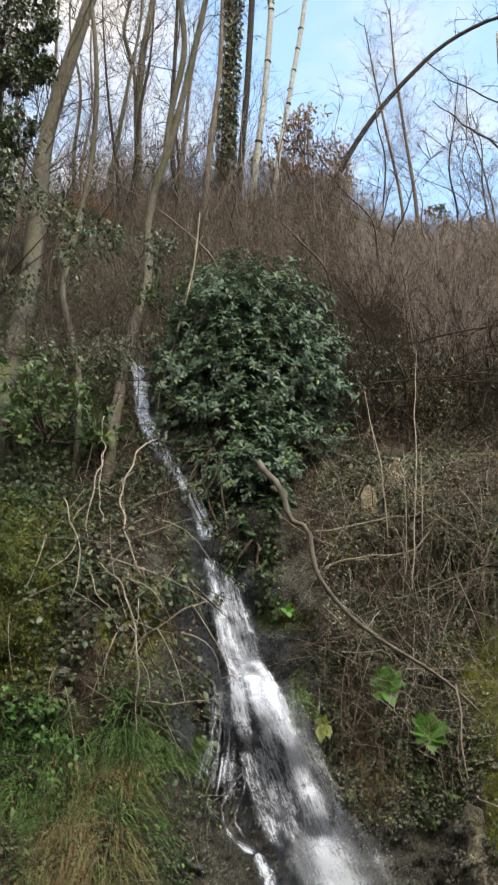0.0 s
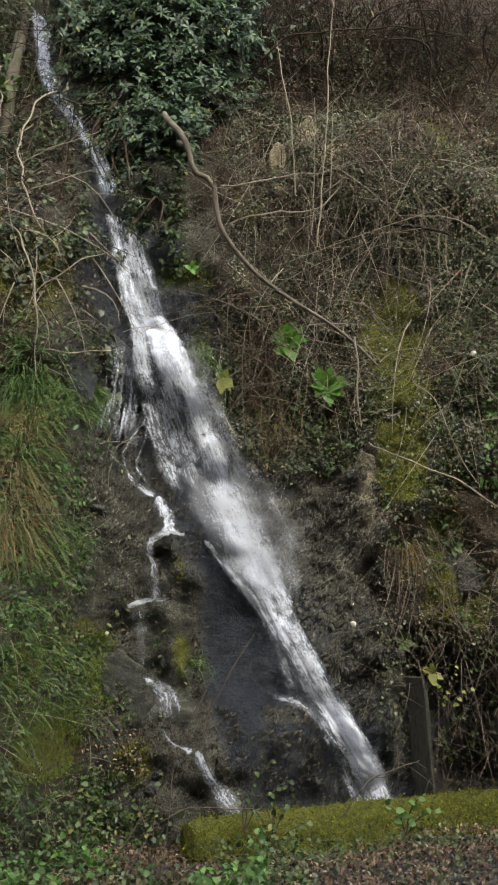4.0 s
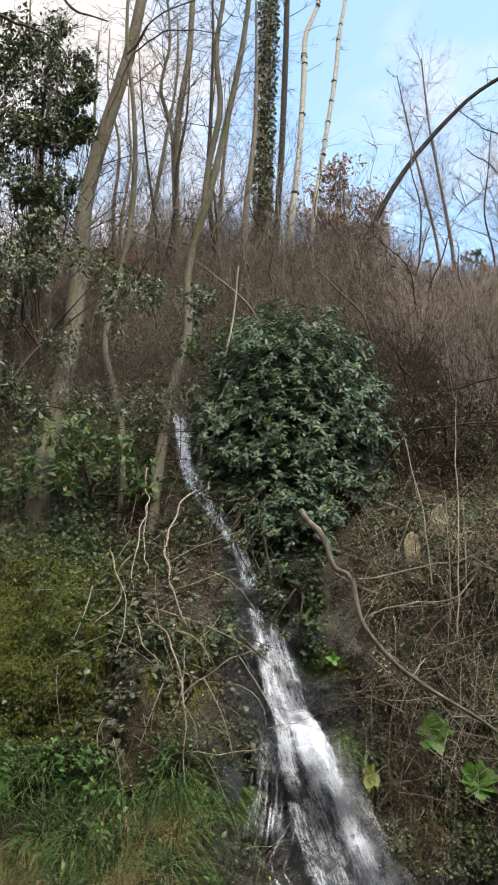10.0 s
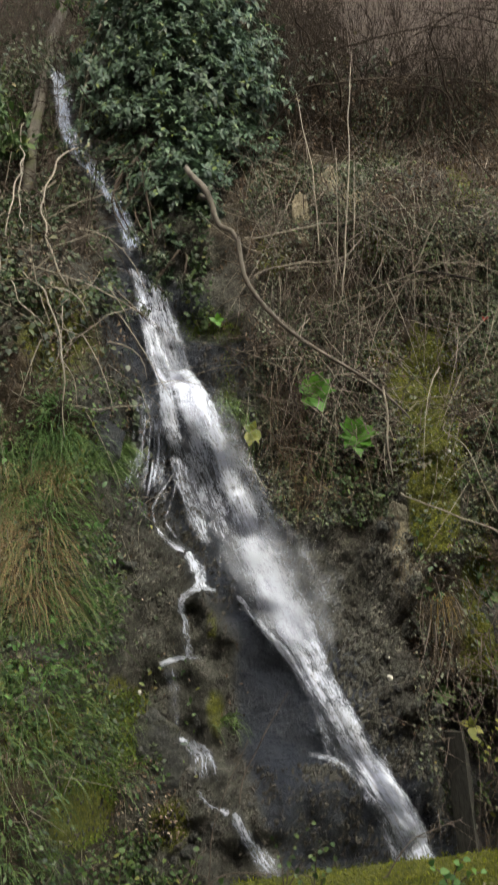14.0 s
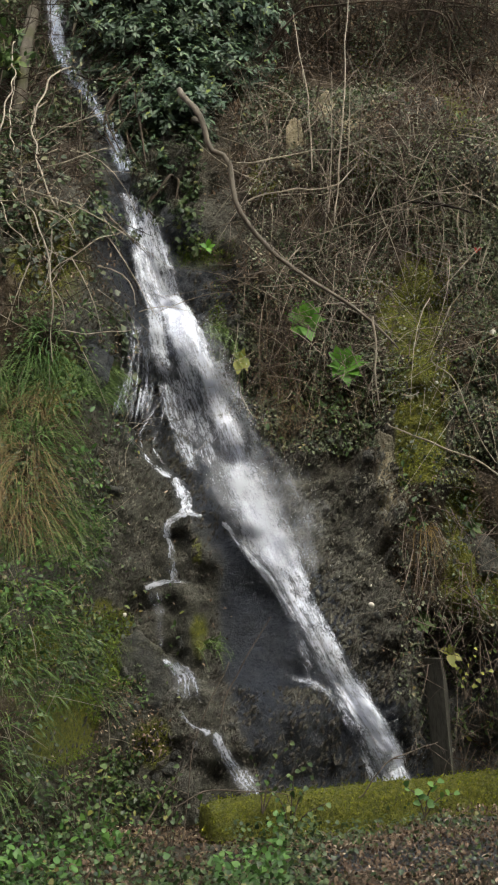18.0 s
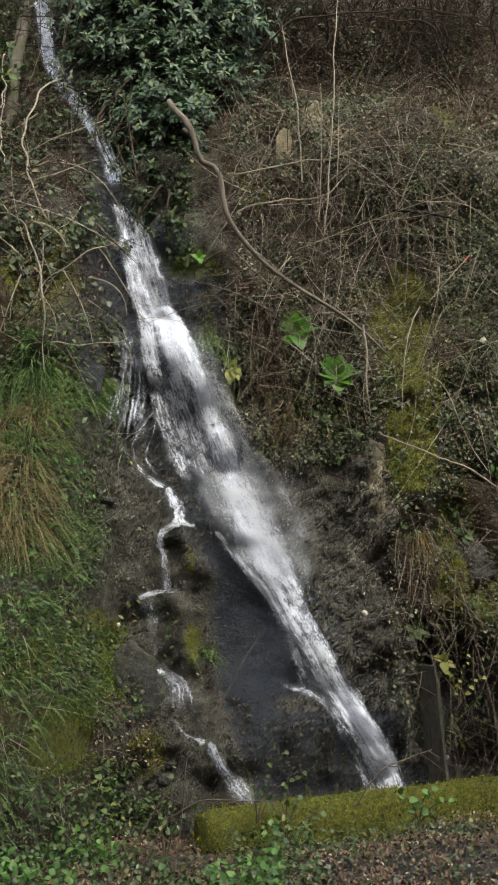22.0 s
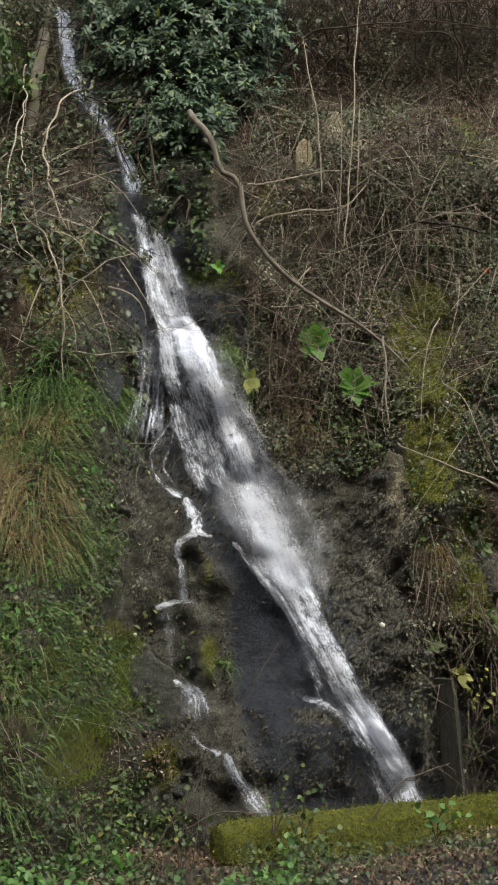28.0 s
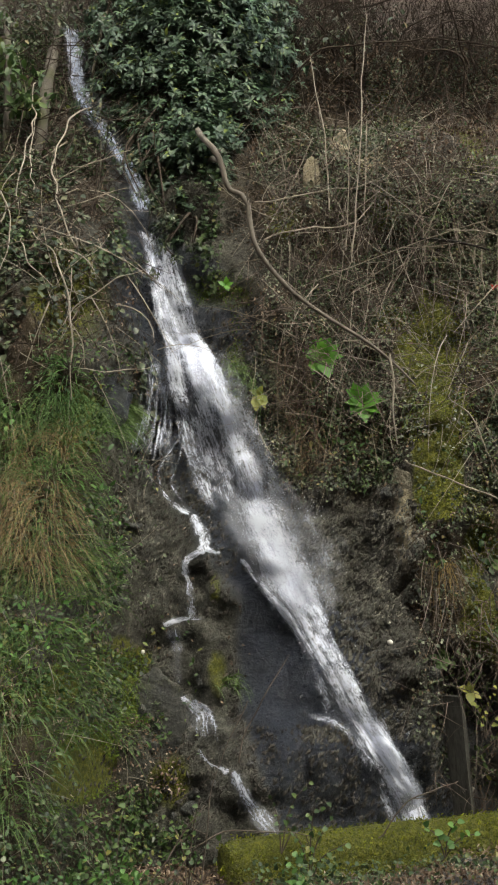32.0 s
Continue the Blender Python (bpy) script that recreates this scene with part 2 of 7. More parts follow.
def bark_material(name, dark, light, patch=None, scale=14.0, stretch=(1, 1, 0.35)):
    m, nt, b = material(name, 0.9, 0.15)
    n = tex(nt, scale, 8.0, 0.7, stretch)
    col = ramp(nt, n, [(0.3, dark), (0.7, light)])
    if patch:
        col = mix(nt, ramp(nt, tex(nt, 2.3, 5.0), [(0.48, (0, 0, 0)), (0.62, (1, 1, 1))]), col, patch)
    info = nt.nodes.new("ShaderNodeNewGeometry")
    col = mix(nt, math_node(nt, "MULTIPLY", info.outputs["Random Per Island"], 0.4), col, dark)
    nt.links.new(col, b.inputs["Base Color"])
    bump(nt, b, n, 0.6, 0.02)
    return m


def earth_material():
    m, nt, b = material("soil_rock_and_moss", 0.85, 0.3)
    big, mid_, fine = tex(nt, 0.8, 8.0, 0.65), tex(nt, 4.0, 8.0, 0.65), tex(nt, 22.0, 6.0, 0.7)
    soil = ramp(nt, mid_, [(0.32, (0.014, 0.010, 0.007)), (0.5, (0.050, 0.035, 0.022)), (0.66, (0.088, 0.063, 0.041))])
    litter = ramp(nt, fine, [(0.38, (0.016, 0.012, 0.008)), (0.58, (0.060, 0.043, 0.027)), (0.74, (0.15, 0.12, 0.082))])
    ground_col = mix(nt, ramp(nt, big, [(0.4, (0, 0, 0)), (0.6, (1, 1, 1))]), soil, litter)
    strata = tex(nt, 6.5, 9.0, 0.75, (1, 1, 0.8))
    crack = tex(nt, 5.5, kind="ShaderNodeTexVoronoi", stretch=(1, 1, 1.5))
    rock = ramp(nt, strata, [(0.3, (0.026, 0.024, 0.022)), (0.5, (0.068, 0.066, 0.056)), (0.68, (0.145, 0.138, 0.118))])
    rock = mix(nt, ramp(nt, crack, [(0.25, (0, 0, 0)), (0.75, (0.45, 0.45, 0.45))]), rock, (0.016, 0.015, 0.014))
    rock = mix(nt, ramp(nt, fine, [(0.58, (0, 0, 0)), (0.75, (0.7, 0.7, 0.7))]), rock, (0.24, 0.22, 0.19))
    col = mix(nt, attribute(nt, "rock"), ground_col, rock)
    moss = ramp(nt, fine, [(0.3, (0.028, 0.034, 0.004)), (0.55, (0.095, 0.100, 0.009)), (0.75, (0.19, 0.184, 0.016))])
    edge = math_node(nt, "SUBTRACT", math_node(nt, "MULTIPLY", attribute(nt, "moss"), 1.6), math_node(nt, "MULTIPLY", mid_, 0.9), True)
    col = mix(nt, ramp(nt, edge, [(0.05, (0, 0, 0)), (0.4, (1, 1, 1))]), col, moss)
    grit = tex(nt, 52.0, 5.0, 0.75)
    col = mix(nt, math_node(nt, "MULTIPLY", ramp(nt, grit, [(0.55, (0, 0, 0)), (0.68, (1, 1, 1))]), 0.5), col, (0.22, 0.20, 0.165))
    col = mix(nt, math_node(nt, "MULTIPLY", ramp(nt, grit, [(0.30, (1, 1, 1)), (0.47, (0, 0, 0))]), 0.8), col, (0.010, 0.010, 0.008))
    pale = mix(nt, mid_, (0.20, 0.165, 0.11), (0.42, 0.36, 0.25))
    col = mix(nt, attribute(nt, "pale"), col, pale)
    wet = attribute(nt, "wet")
    # wet rock is darker; the blue of skylight is mixed into its tint
    col = mix(nt, math_node(nt, "MULTIPLY", wet, 0.74), col, (0.020, 0.026, 0.046))
    nt.links.new(col, b.inputs["Base Color"])
    nt.links.new(math_node(nt, "SUBTRACT", 0.92, math_node(nt, "MULTIPLY", wet, math_node(nt, "ADD", 0.25, math_node(nt, "MULTIPLY", fine, 0.7)))), b.inputs["Roughness"])
    h = math_node(nt, "ADD", math_node(nt, "MULTIPLY", strata, 0.8), math_node(nt, "MULTIPLY", fine, 0.7))
    h = math_node(nt, "SUBTRACT", h, math_node(nt, "MULTIPLY", crack, 0.35))
    h = math_node(nt, "ADD", h, math_node(nt, "MULTIPLY", grit, 0.25))
    bump(nt, b, h, 1.0, 0.09)
    return m


def water_material(name, dark, light, cover, streak=(1, 1, 1), gain=4.0, through_light=0.3, thin_at=1.0):
    """Falling broken water: streaks drawn out along the flow, torn open where the body is thin."""
    m, nt, b = material(name, 0.55, 0.3)
    broad = tex(nt, 1.0, 4.0, 0.6, (11 * streak[0], 2.2 * streak[1], 1), coords="UV")
    fine = tex(nt, 1.0, 4.0, 0.65, (42 * streak[0], 7.0 * streak[1], 1), coords="UV")
    clump = tex(nt, 1.0, 5.0, 0.7, (7 * streak[0], 6.0 * streak[1], 1), coords="UV")
    bead = tex(nt, 1.0, 2.0, 0.6, (110 * streak[0], 45 * streak[1], 1), coords="UV")
    h = math_node(nt, "ADD", math_node(nt, "ADD", math_node(nt, "MULTIPLY", broad, 0.55), math_node(nt, "MULTIPLY", fine, 0.55)), math_node(nt, "ADD", math_node(nt, "MULTIPLY", clump, 0.55), math_node(nt, "MULTIPLY", bead, 0.45)))
    h = math_node(nt, "ADD", math_node(nt, "MULTIPLY", math_node(nt, "SUBTRACT", h, 1.05), 1.7), 0.5)
    body = attribute(nt, "body")
    a = math_node(nt, "MULTIPLY", math_node(nt, "SUBTRACT", math_node(nt, "ADD", h, body), thin_at), gain, True)
    col = mix(nt, math_node(nt, "MULTIPLY", math_node(nt, "SUBTRACT", math_node(nt, "ADD", h, math_node(nt, "MULTIPLY", body, 0.5)), 0.55), 2.2, True), dark, light)
    nt.links.new(col, b.inputs["Base Color"])
    bump(nt, b, h, 0.35, 0.02)
    tr = nt.nodes.new("ShaderNodeBsdfTranslucent")
    nt.links.new(col, tr.inputs["Color"])
    ms = nt.nodes.new("ShaderNodeMixShader")
    ms.inputs["Fac"].default_value = through_light
    nt.links.new(b.outputs[0], ms.inputs[1])
    nt.links.new(tr.outputs[0], ms.inputs[2])
    clear = nt.nodes.new("ShaderNodeBsdfTransparent")
    thin = nt.nodes.new("ShaderNodeMixShader")
    nt.links.new(math_node(nt, "MULTIPLY", a, cover), thin.inputs["Fac"])
    nt.links.new(clear.outputs[0], thin.inputs[1])
    nt.links.new(ms.outputs[0], thin.inputs[2])
    nt.links.new(thin.outputs[0], nt.nodes["Material Output"].inputs["Surface"])
    return m


EARTH = earth_material()
LAUREL = leaf_material("laurel_leaf", (0.016, 0.033, 0.019), (0.043, 0.080, 0.044), (0.092, 0.145, 0.076), 0.5, 0.22, (0.15, 0.19, 0.035))
IVY = leaf_material("ivy_leaf", (0.014, 0.024, 0.012), (0.045, 0.064, 0.028), (0.125, 0.145, 0.080), 0.42, 0.2, (0.17, 0.13, 0.05))
BRAMBLE = leaf_material("bramble_leaf", (0.020, 0.045, 0.012), (0.050, 0.095, 0.024), (0.11, 0.155, 0.045), 0.5, 0.3, (0.20, 0.19, 0.05))
DARKBRAMBLE = leaf_material("dark_bramble_leaf", (0.014, 0.030, 0.010), (0.036, 0.066, 0.020), (0.080, 0.118, 0.040), 0.5, 0.3, (0.16, 0.15, 0.05))
PALEIVY = leaf_material("pale_dusty_leaf", (0.045, 0.055, 0.030), (0.11, 0.125, 0.075), (0.25, 0.26, 0.19), 0.5, 0.2, (0.30, 0.26, 0.18))
PALEDEAD = leaf_material("pale_dead_leaf", (0.080, 0.050, 0.034), (0.16, 0.108, 0.076), (0.34, 0.27, 0.21), 0.85, 0.1)
NETTLE = leaf_material("fresh_green_leaf", (0.028, 0.072, 0.016), (0.062, 0.14, 0.032), (0.11, 0.215, 0.05), 0.5, 0.3)
DOCK = leaf_material("broad_green_leaf", (0.05, 0.14, 0.015), (0.075, 0.21, 0.02), (0.11, 0.28, 0.03), 0.4, 0.35)
YELLOW = leaf_material("yellow_leaf", (0.09, 0.11, 0.02), (0.20, 0.21, 0.04), (0.30, 0.29, 0.06), 0.5, 0.35)
DEAD = leaf_material("dead_leaf", (0.030, 0.017, 0.011), (0.080, 0.047, 0.029), (0.165, 0.115, 0.075), 0.85, 0.1)
RUSSET = leaf_material("russet_leaf", (0.085, 0.046, 0.022), (0.19, 0.112, 0.055), (0.32, 0.20, 0.09), 0.8, 0.35)
RED = leaf_material("red_leaf", (0.20, 0.015, 0.012), (0.28, 0.03, 0.02), (0.34, 0.05, 0.03), 0.5, 0.3)
GRASS = leaf_material("grass_blade", (0.036, 0.068, 0.018), (0.085, 0.145, 0.040), (0.16, 0.225, 0.07), 0.55, 0.3)
FRESHGRASS = leaf_material("fresh_grass_blade", (0.035, 0.085, 0.022), (0.085, 0.165, 0.045), (0.15, 0.24, 0.08), 0.5, 0.3)
STRAW = leaf_material("dry_grass_blade", (0.085, 0.055, 0.026), (0.19, 0.13, 0.065), (0.33, 0.25, 0.13), 0.8, 0.25)
DEADGRASS = leaf_material("brown_grass_blade", (0.040, 0.024, 0.013), (0.090, 0.058, 0.032), (0.17, 0.12, 0.07), 0.8, 0.2)
OCHRE = leaf_material("ochre_grass_blade", (0.085, 0.055, 0.018), (0.16, 0.105, 0.032), (0.24, 0.165, 0.05), 0.8, 0.25)
MOSS = leaf_material("moss_tuft", (0.050, 0.064, 0.006), (0.145, 0.165, 0.012), (0.27, 0.285, 0.022), 0.9, 0.2)
BANKMOSS = leaf_material("green_moss_tuft", (0.030, 0.052, 0.005), (0.080, 0.120, 0.010), (0.15, 0.20, 0.018), 0.9, 0.2)
# olive moss, darkened in colour for the shade on its upright rock face
SHADEDMOSS = leaf_material("shaded_moss_tuft", (0.016, 0.025, 0.003), (0.046, 0.060, 0.005), (0.092, 0.106, 0.008), 0.9, 0.2)
BARK = bark_material("grey_brown_bark", (0.034, 0.029, 0.025), (0.112, 0.098, 0.083), (0.056, 0.058, 0.030))
BIRCH = bark_material("pale_bark", (0.13, 0.126, 0.12), (0.30, 0.292, 0.28), None, 6.0, (1, 1, 1.6))
DARKBARK = bark_material("dark_bark", (0.010, 0.008, 0.007), (0.032, 0.027, 0.024))
TWIG = bark_material("brown_twig", (0.044, 0.034, 0.029), (0.14, 0.111, 0.095))
DARKTWIG = bark_material("dark_twig", (0.022, 0.016, 0.012), (0.07, 0.052, 0.042))
PALETWIG = bark_material("pale_dry_stem", (0.14, 0.118, 0.096), (0.34, 0.295, 0.245))
DEADWOOD = bark_material("grey_dead_wood", (0.060, 0.050, 0.043), (0.19, 0.165, 0.14))
WATER = water_material("white_water", (0.38, 0.40, 0.49), (0.77, 0.80, 0.94), 0.90, gain=2.2)
VEIL = water_material("veil_of_water", (0.33, 0.35, 0.44), (0.71, 0.74, 0.88), 0.68, gain=2.0)
MIST = water_material("drifting_spray", (0.55, 0.57, 0.65), (0.76, 0.78, 0.89), 0.50, (0.7, 1.1, 1), 1.1, 0.5, 0.68)
# darker blue-grey water, with the laurel's shade put into its colour
SHADEDWATER = water_material("shaded_water", (0.12, 0.14, 0.20), (0.46, 0.52, 0.68), 0.65, gain=2.4)
DROP, dnt, dbs = material("water_drop", 0.3, 0.5)
dnt.links.new(ramp(dnt, tex(dnt, 40.0, 2.0), [(0.3, (0.55, 0.56, 0.62)), (0.7, (0.75, 0.77, 0.82))]), dbs.inputs["Base Color"])
GREYTWIG = bark_material("grey_twig", (0.085, 0.066, 0.058), (0.23, 0.185, 0.16))
CHIP = bark_material("stone_chip", (0.016, 0.015, 0.014), (0.10, 0.09, 0.078), None, 30.0, (1, 1, 1))
# mauve-grey twig, raised in colour to stand for sunlight on the slope
SUNLITTWIG = bark_material("sunlit_mauve_twig", (0.19, 0.155, 0.142), (0.40, 0.335, 0.31))
FLAKE = bark_material("grey_stone_flake", (0.022, 0.021, 0.019), (0.105, 0.100, 0.087), None, 30.0, (1, 1, 1))
PALECHIP = bark_material("lichen_grey_chip", (0.09, 0.086, 0.072), (0.24, 0.225, 0.19), None, 30.0, (1, 1, 1))


# ---------- the hillside ----------
def fall_x(z):
    """Where the stream runs across the face at a height."""
    return np.interp(z, [-0.7, 0.05, 0.8, 1.6, 2.03, 2.5, 3.1, 4.1, 4.6, 5.3, 5.6, 6.3, 6.94, 7.55, 8.9, 10.2, 12.0], [1.5, 1.1, 0.68, 0.2, -0.08, -0.35, -0.6, -0.8, -1.08, -1.2, -1.4, -1.66, -1.88, -2.2, -2.7, -3.05, -3.3])


def face(x, z):
    """How far off the rock face and the slope above it stand, at a place across and a height."""
    y = np.interp(z, [-3, -0.9, 6.3, 9.0, 11.5, 23, 60], [11.2, 11.5, 12.6, 14.4, 17.6, 30, 75])
    # the ridge lies further back on one side
    y = y + 0.32 * smooth((x - 0.5) / 1.8) * np.clip(z - 13, 0, 9)
    # grassy bank and mossy rock that stand forward beside the fall
    y = y - 1.1 * smooth((-1.15 - x) / 0.9) * smooth((6.9 - z) / 2.2)
    y = y - smooth((-1.45 - x) / 0.7) * np.clip((3.3 - z) * 0.33, 0, 1.35)
    # channel of the stream
    w = np.abs(x - fall_x(z))
    y = y + 0.14 * smooth((0.75 - w) / 0.6) * smooth((10.5 - z) / 1.5)
    # ledge under the first drop
    y = y - 0.30 * smooth((4.3 - z) / 0.5) * smooth((0.55 - np.abs(x + 0.75)) / 0.3) * smooth((z - 2.2) / 1.8)
    # dark hollow low beside the end of the fall
    y = y + 0.75 * smooth((x - 1.5) / 0.4) * smooth((1.25 - z) / 0.7)
    # upright ribs of rock between the two lower streams
    y = y - 0.12 * smooth((0.22 - np.abs(x + 0.575 - 0.05 * np.sin(z * 5))) / 0.18) * smooth((2.03 - z) / 0.14) * smooth((z - 0.4) / 0.35) * (1 - 0.45 * np.exp(-(((z - 1.36) / 0.05) ** 2)))
    # hollow under the overhanging brush
    y = y + 0.5 * smooth(1 - np.abs(z - 7.75) / 0.8) * smooth((x + 0.1) / 0.4) * smooth((3.4 - x) / 1.0)
    # rock nose with moss on the other side
    y = y - 0.35 * smooth(1 - np.abs(x - 1.6) / 0.7) * smooth((4.6 - z) / 1.0) * smooth((z - 1.3) / 0.6)
    # the rock draws back behind the low wall
    back = 11.35 + (x + 0.34) * 0.512
    return y + smooth((0.2 - z) / 0.7) * smooth((x + 0.6) / 0.4) * np.clip(back - y, 0, 0.9)


def trickle_x(z):
    """Where the small side stream runs across the face at a height."""
    return np.interp(z, [-0.8, -0.5, 0.0, 0.3, 0.6, 1.3, 1.9, 2.05, 2.4, 2.7, 3.05], [0.1, -0.05, -0.45, -0.6, -0.85, -0.97, -0.86, -0.7, -0.78, -1.16, -1.45])


def on_slab(x, z):
    """How far a place lies on the smooth dark slab between the two lower streams."""
    left = np.interp(z, [-0.9, -0.5, 0.5, 1.1, 1.95], [0.15, 0.0, -0.36, -0.42, -0.38])
    return smooth((x - left) / 0.12) * smooth((fall_x(z) + 0.25 - x) / 0.2) * smooth((1.95 - z) / 0.2)


def relief(x, z):
    """Unevenness of the face: large lumps, ledges and small stones."""
    p = np.stack([x, z * 1.2, np.zeros_like(x)], -1)
    rocky = smooth((8.5 - z) / 3.0)
    lumps = (fbm(p * 0.9, 3) - 0.5) * 0.55
    ledges = np.abs(fbm(p * np.array([1.6, 1.1, 1]) + 40, 3) - 0.5) * 0.75
    # slabs that dip down across the face
    q = np.stack([x * 0.87 - z * 0.5, (x * 0.5 + z * 0.87) * 0.30, np.zeros_like(x)], -1)
    slabs = (fbm(q * 4.2 + 23, 4) - 0.5) * 0.26
    stones = (fbm(p * 6.0 + 11, 3) - 0.5) * 0.11
    grit = (fbm(p * 14.0 + 5, 3) - 0.5) * 0.06
    calm = 1 - 0.8 * on_slab(x, z) * smooth((z - 0.1) / 0.5)
    return lumps - rocky * (ledges + slabs) * (0.55 + 0.45 * calm) + (stones + grit) * (0.4 + 0.6 * rocky) * calm


def hill(x, z):
    """Places on the finished face."""
    x, z = np.asarray(x, float), np.asarray(z, float)
    return np.stack([x, face(x, z) + relief(x, z), z], -1)


def hill_out(x, z, e=0.06):
    """Outward directions of the face."""
    a, b = hill(x + e, z) - hill(x - e, z), hill(x, z + e) - hill(x, z - e)
    n = unit(np.cross(a, b))
    return n * np.where(n[:, 1:2] > 0, -1, 1)


def low_ground(x, y):
    """Height of the ground before the face: the verge, falling to the foot of the rock, with unseen hills added behind.
    """
    z = np.interp(y, [-900, -5, 4.5, 8.5, 10.4, 11.0], [0, 0, 0, -0.93, -0.95, -1.0])
    bank = 0.16 * smooth((x - 0.2) / 2.5) * smooth((y - 8.8) / 1.4) * smooth((12.4 - y) / 0.9)
    p = np.stack([x, y, np.zeros_like(x)], -1)
    # unseen hills added behind and beside the camera to hold back skylight
    far = 60 * smooth((-y - 14) / 50) + 24 * smooth((np.abs(x) - 16) / 30)
    return z + far + bank + (fbm(p * 1.7, 3) - 0.5) * 0.22 * smooth((y - 4) / 3)


def ridge(x):
    """Height of the skyline ridge."""
    return 21.9 - 1.9 * smooth((np.asarray(x) - 0.3) / 1.6) + 0.8 * np.exp(-(((np.asarray(x) + 1.6) / 2.2) ** 2)) + 0.25 * np.sin(np.asarray(x) * 0.9)


def build_ground():
    xs = np.unique(np.round(np.r_[np.geomspace(9, 1500, 26) * -1, np.linspace(-9, -5.2, 24), np.arange(-5.2, -1.9, 0.055), np.arange(-1.9, 1.9, 0.038), np.arange(1.9, 4.2, 0.055), np.linspace(4.2, 9, 28), np.geomspace(9, 1500, 26)], 3))
    flat = np.r_[-np.geomspace(6, 900, 16)[::-1], np.linspace(-5, 8, 24), np.arange(8.1, 8.81, 0.08)]
    foot = np.linspace(0, 1, 36)[1:]
    zs = np.r_[np.arange(-0.95, 4.6, 0.038), np.arange(4.6, 9.5, 0.055), np.arange(9.5, 14, 0.14), np.linspace(14, 23, 40)]
    rows = []
    for y in flat:
        yy = np.full_like(xs, y)
        rows.append(np.stack([xs, yy, low_ground(xs, yy)], -1))
    last = hill(xs, np.full_like(xs, -1.0))
    for k in foot:
        y = 8.8 + (last[:, 1] - 8.8) * k
        rows.append(np.stack([xs, y, low_ground(xs, y) * (1 - k ** 5) - k ** 5], -1))
    for z in zs:
        rows.append(hill(xs, np.where(z > 14, 14 + (z - 14) * (ridge(xs) - 14) / 9.0, z)))
    top = rows[-1]
    for dy, dz in ((2, 1.0), (5, 1.7), (10, 1.8), (25, 0.5), (70, -4), (300, -20), (1500, -60)):
        rows.append(top + np.array([0, dy, dz]))
    v = np.concatenate(rows)
    n, m = len(rows), len(xs)
    i, j = np.meshgrid(np.arange(n - 1), np.arange(m - 1), indexing="ij")
    f = np.stack([i * m + j, i * m + j + 1, (i + 1) * m + j + 1, (i + 1) * m + j], -1).reshape(-1, 4)
    x, y, z = v.T
    ontop = (z > -0.97) & (y > 9.5) & (y < 40)
    w = np.abs(x - fall_x(z))
    patches = fbm(np.stack([x, y, z], -1) * 0.7 + 5, 3)
    wet = ontop * smooth((0.75 - 0.45 * smooth((z - 5.2) / 0.8) - w) / 0.35) * smooth((10.2 - z) / 1.0)
    wet = np.maximum(wet, ontop * on_slab(x, z))
    for cx, cz, rx, rz in ((-0.5, 4.5, 0.28, 0.5), (-1.58, 3.55, 0.16, 0.32), (-1.15, 3.6, 0.3, 0.7), (-0.2, 3.0, 0.5, 0.5)):
        wet = np.maximum(wet, ontop * smooth(1.5 - np.hypot((x - cx) / rx, (z - cz) / rz)))
    wet = np.maximum(wet, 0.55 * ontop * smooth((x - 1.5) / 0.3) * smooth((1.3 - z) / 0.7))
    rock = ontop * smooth((1.3 - 0.8 * smooth((z - 4.9) / 0.8) - w) / 0.4) * smooth((10.0 - z) / 2.0)
    rock = np.maximum(rock, ontop * smooth((x + 1.7) / 0.5) * smooth((1.5 - x) / 0.4) * smooth((3.0 - z) / 0.7))
    rock = np.maximum(rock, 0.8 * ontop * smooth((patches - 0.52) * 12) * smooth((8.0 - z) / 1.0))
    moss = np.zeros_like(x)
    for cx, cz, rx, rz, k in ((-3.7, 5.1, 0.95, 1.8, 1.3), (1.9, 4.85, 0.34, 0.4, 1.2), (1.68, 4.2, 0.42, 0.6, 1.2), (1.72, 3.5, 0.40, 0.9, 1.3), (1.72, 2.8, 0.30, 0.5, 1.3), (2.0, 4.3, 0.25, 0.4, 0.8), (1.25, 4.6, 0.25, 0.14, 0.9), (2.2, 2.0, 0.3, 0.6, 0.8), (1.43, 7.9, 0.28, 0.36, 0.9), (2.35, 7.0, 0.16, 0.42, 0.9), (-1.36, 0.72, 0.2, 0.45, 1.3), (-1.68, 0.10, 0.22, 0.4, 1.3), (-1.85, 0.8, 0.15, 0.3, 0.8), (-1.9, 0.5, 0.6, 1.1, 0.35), (-1.0, -0.2, 0.3, 0.4, 0.6),
                              (-1.5, 0.9, 0.18, 0.4, 1.0), (-0.55, 4.9, 0.4, 0.18, 0.9), (-0.35, 3.9, 0.25, 0.6, 0.7), 
                              (1.25, 6.0, 0.4, 0.4, 0.6), (0.1, 5.9, 0.3, 0.5, 0.6), (2.3, 1.4, 0.5, 0.6, 0.8), (-2.8, 6.2, 0.6, 0.6, 0.6), (-2.1, 4.7, 0.6, 1.0, 0.55), (-1.9, 3.3, 0.4, 0.6, 0.6), (-0.58, 1.7, 0.10, 0.3, 0.5), (-0.55, 0.85, 0.14, 0.4, 0.55), (1.35, 4.75, 0.35, 0.12, 0.9)):
        moss = np.maximum(moss, k * smooth(1.25 - np.hypot((x - cx) / rx, (z - cz) / rz)))
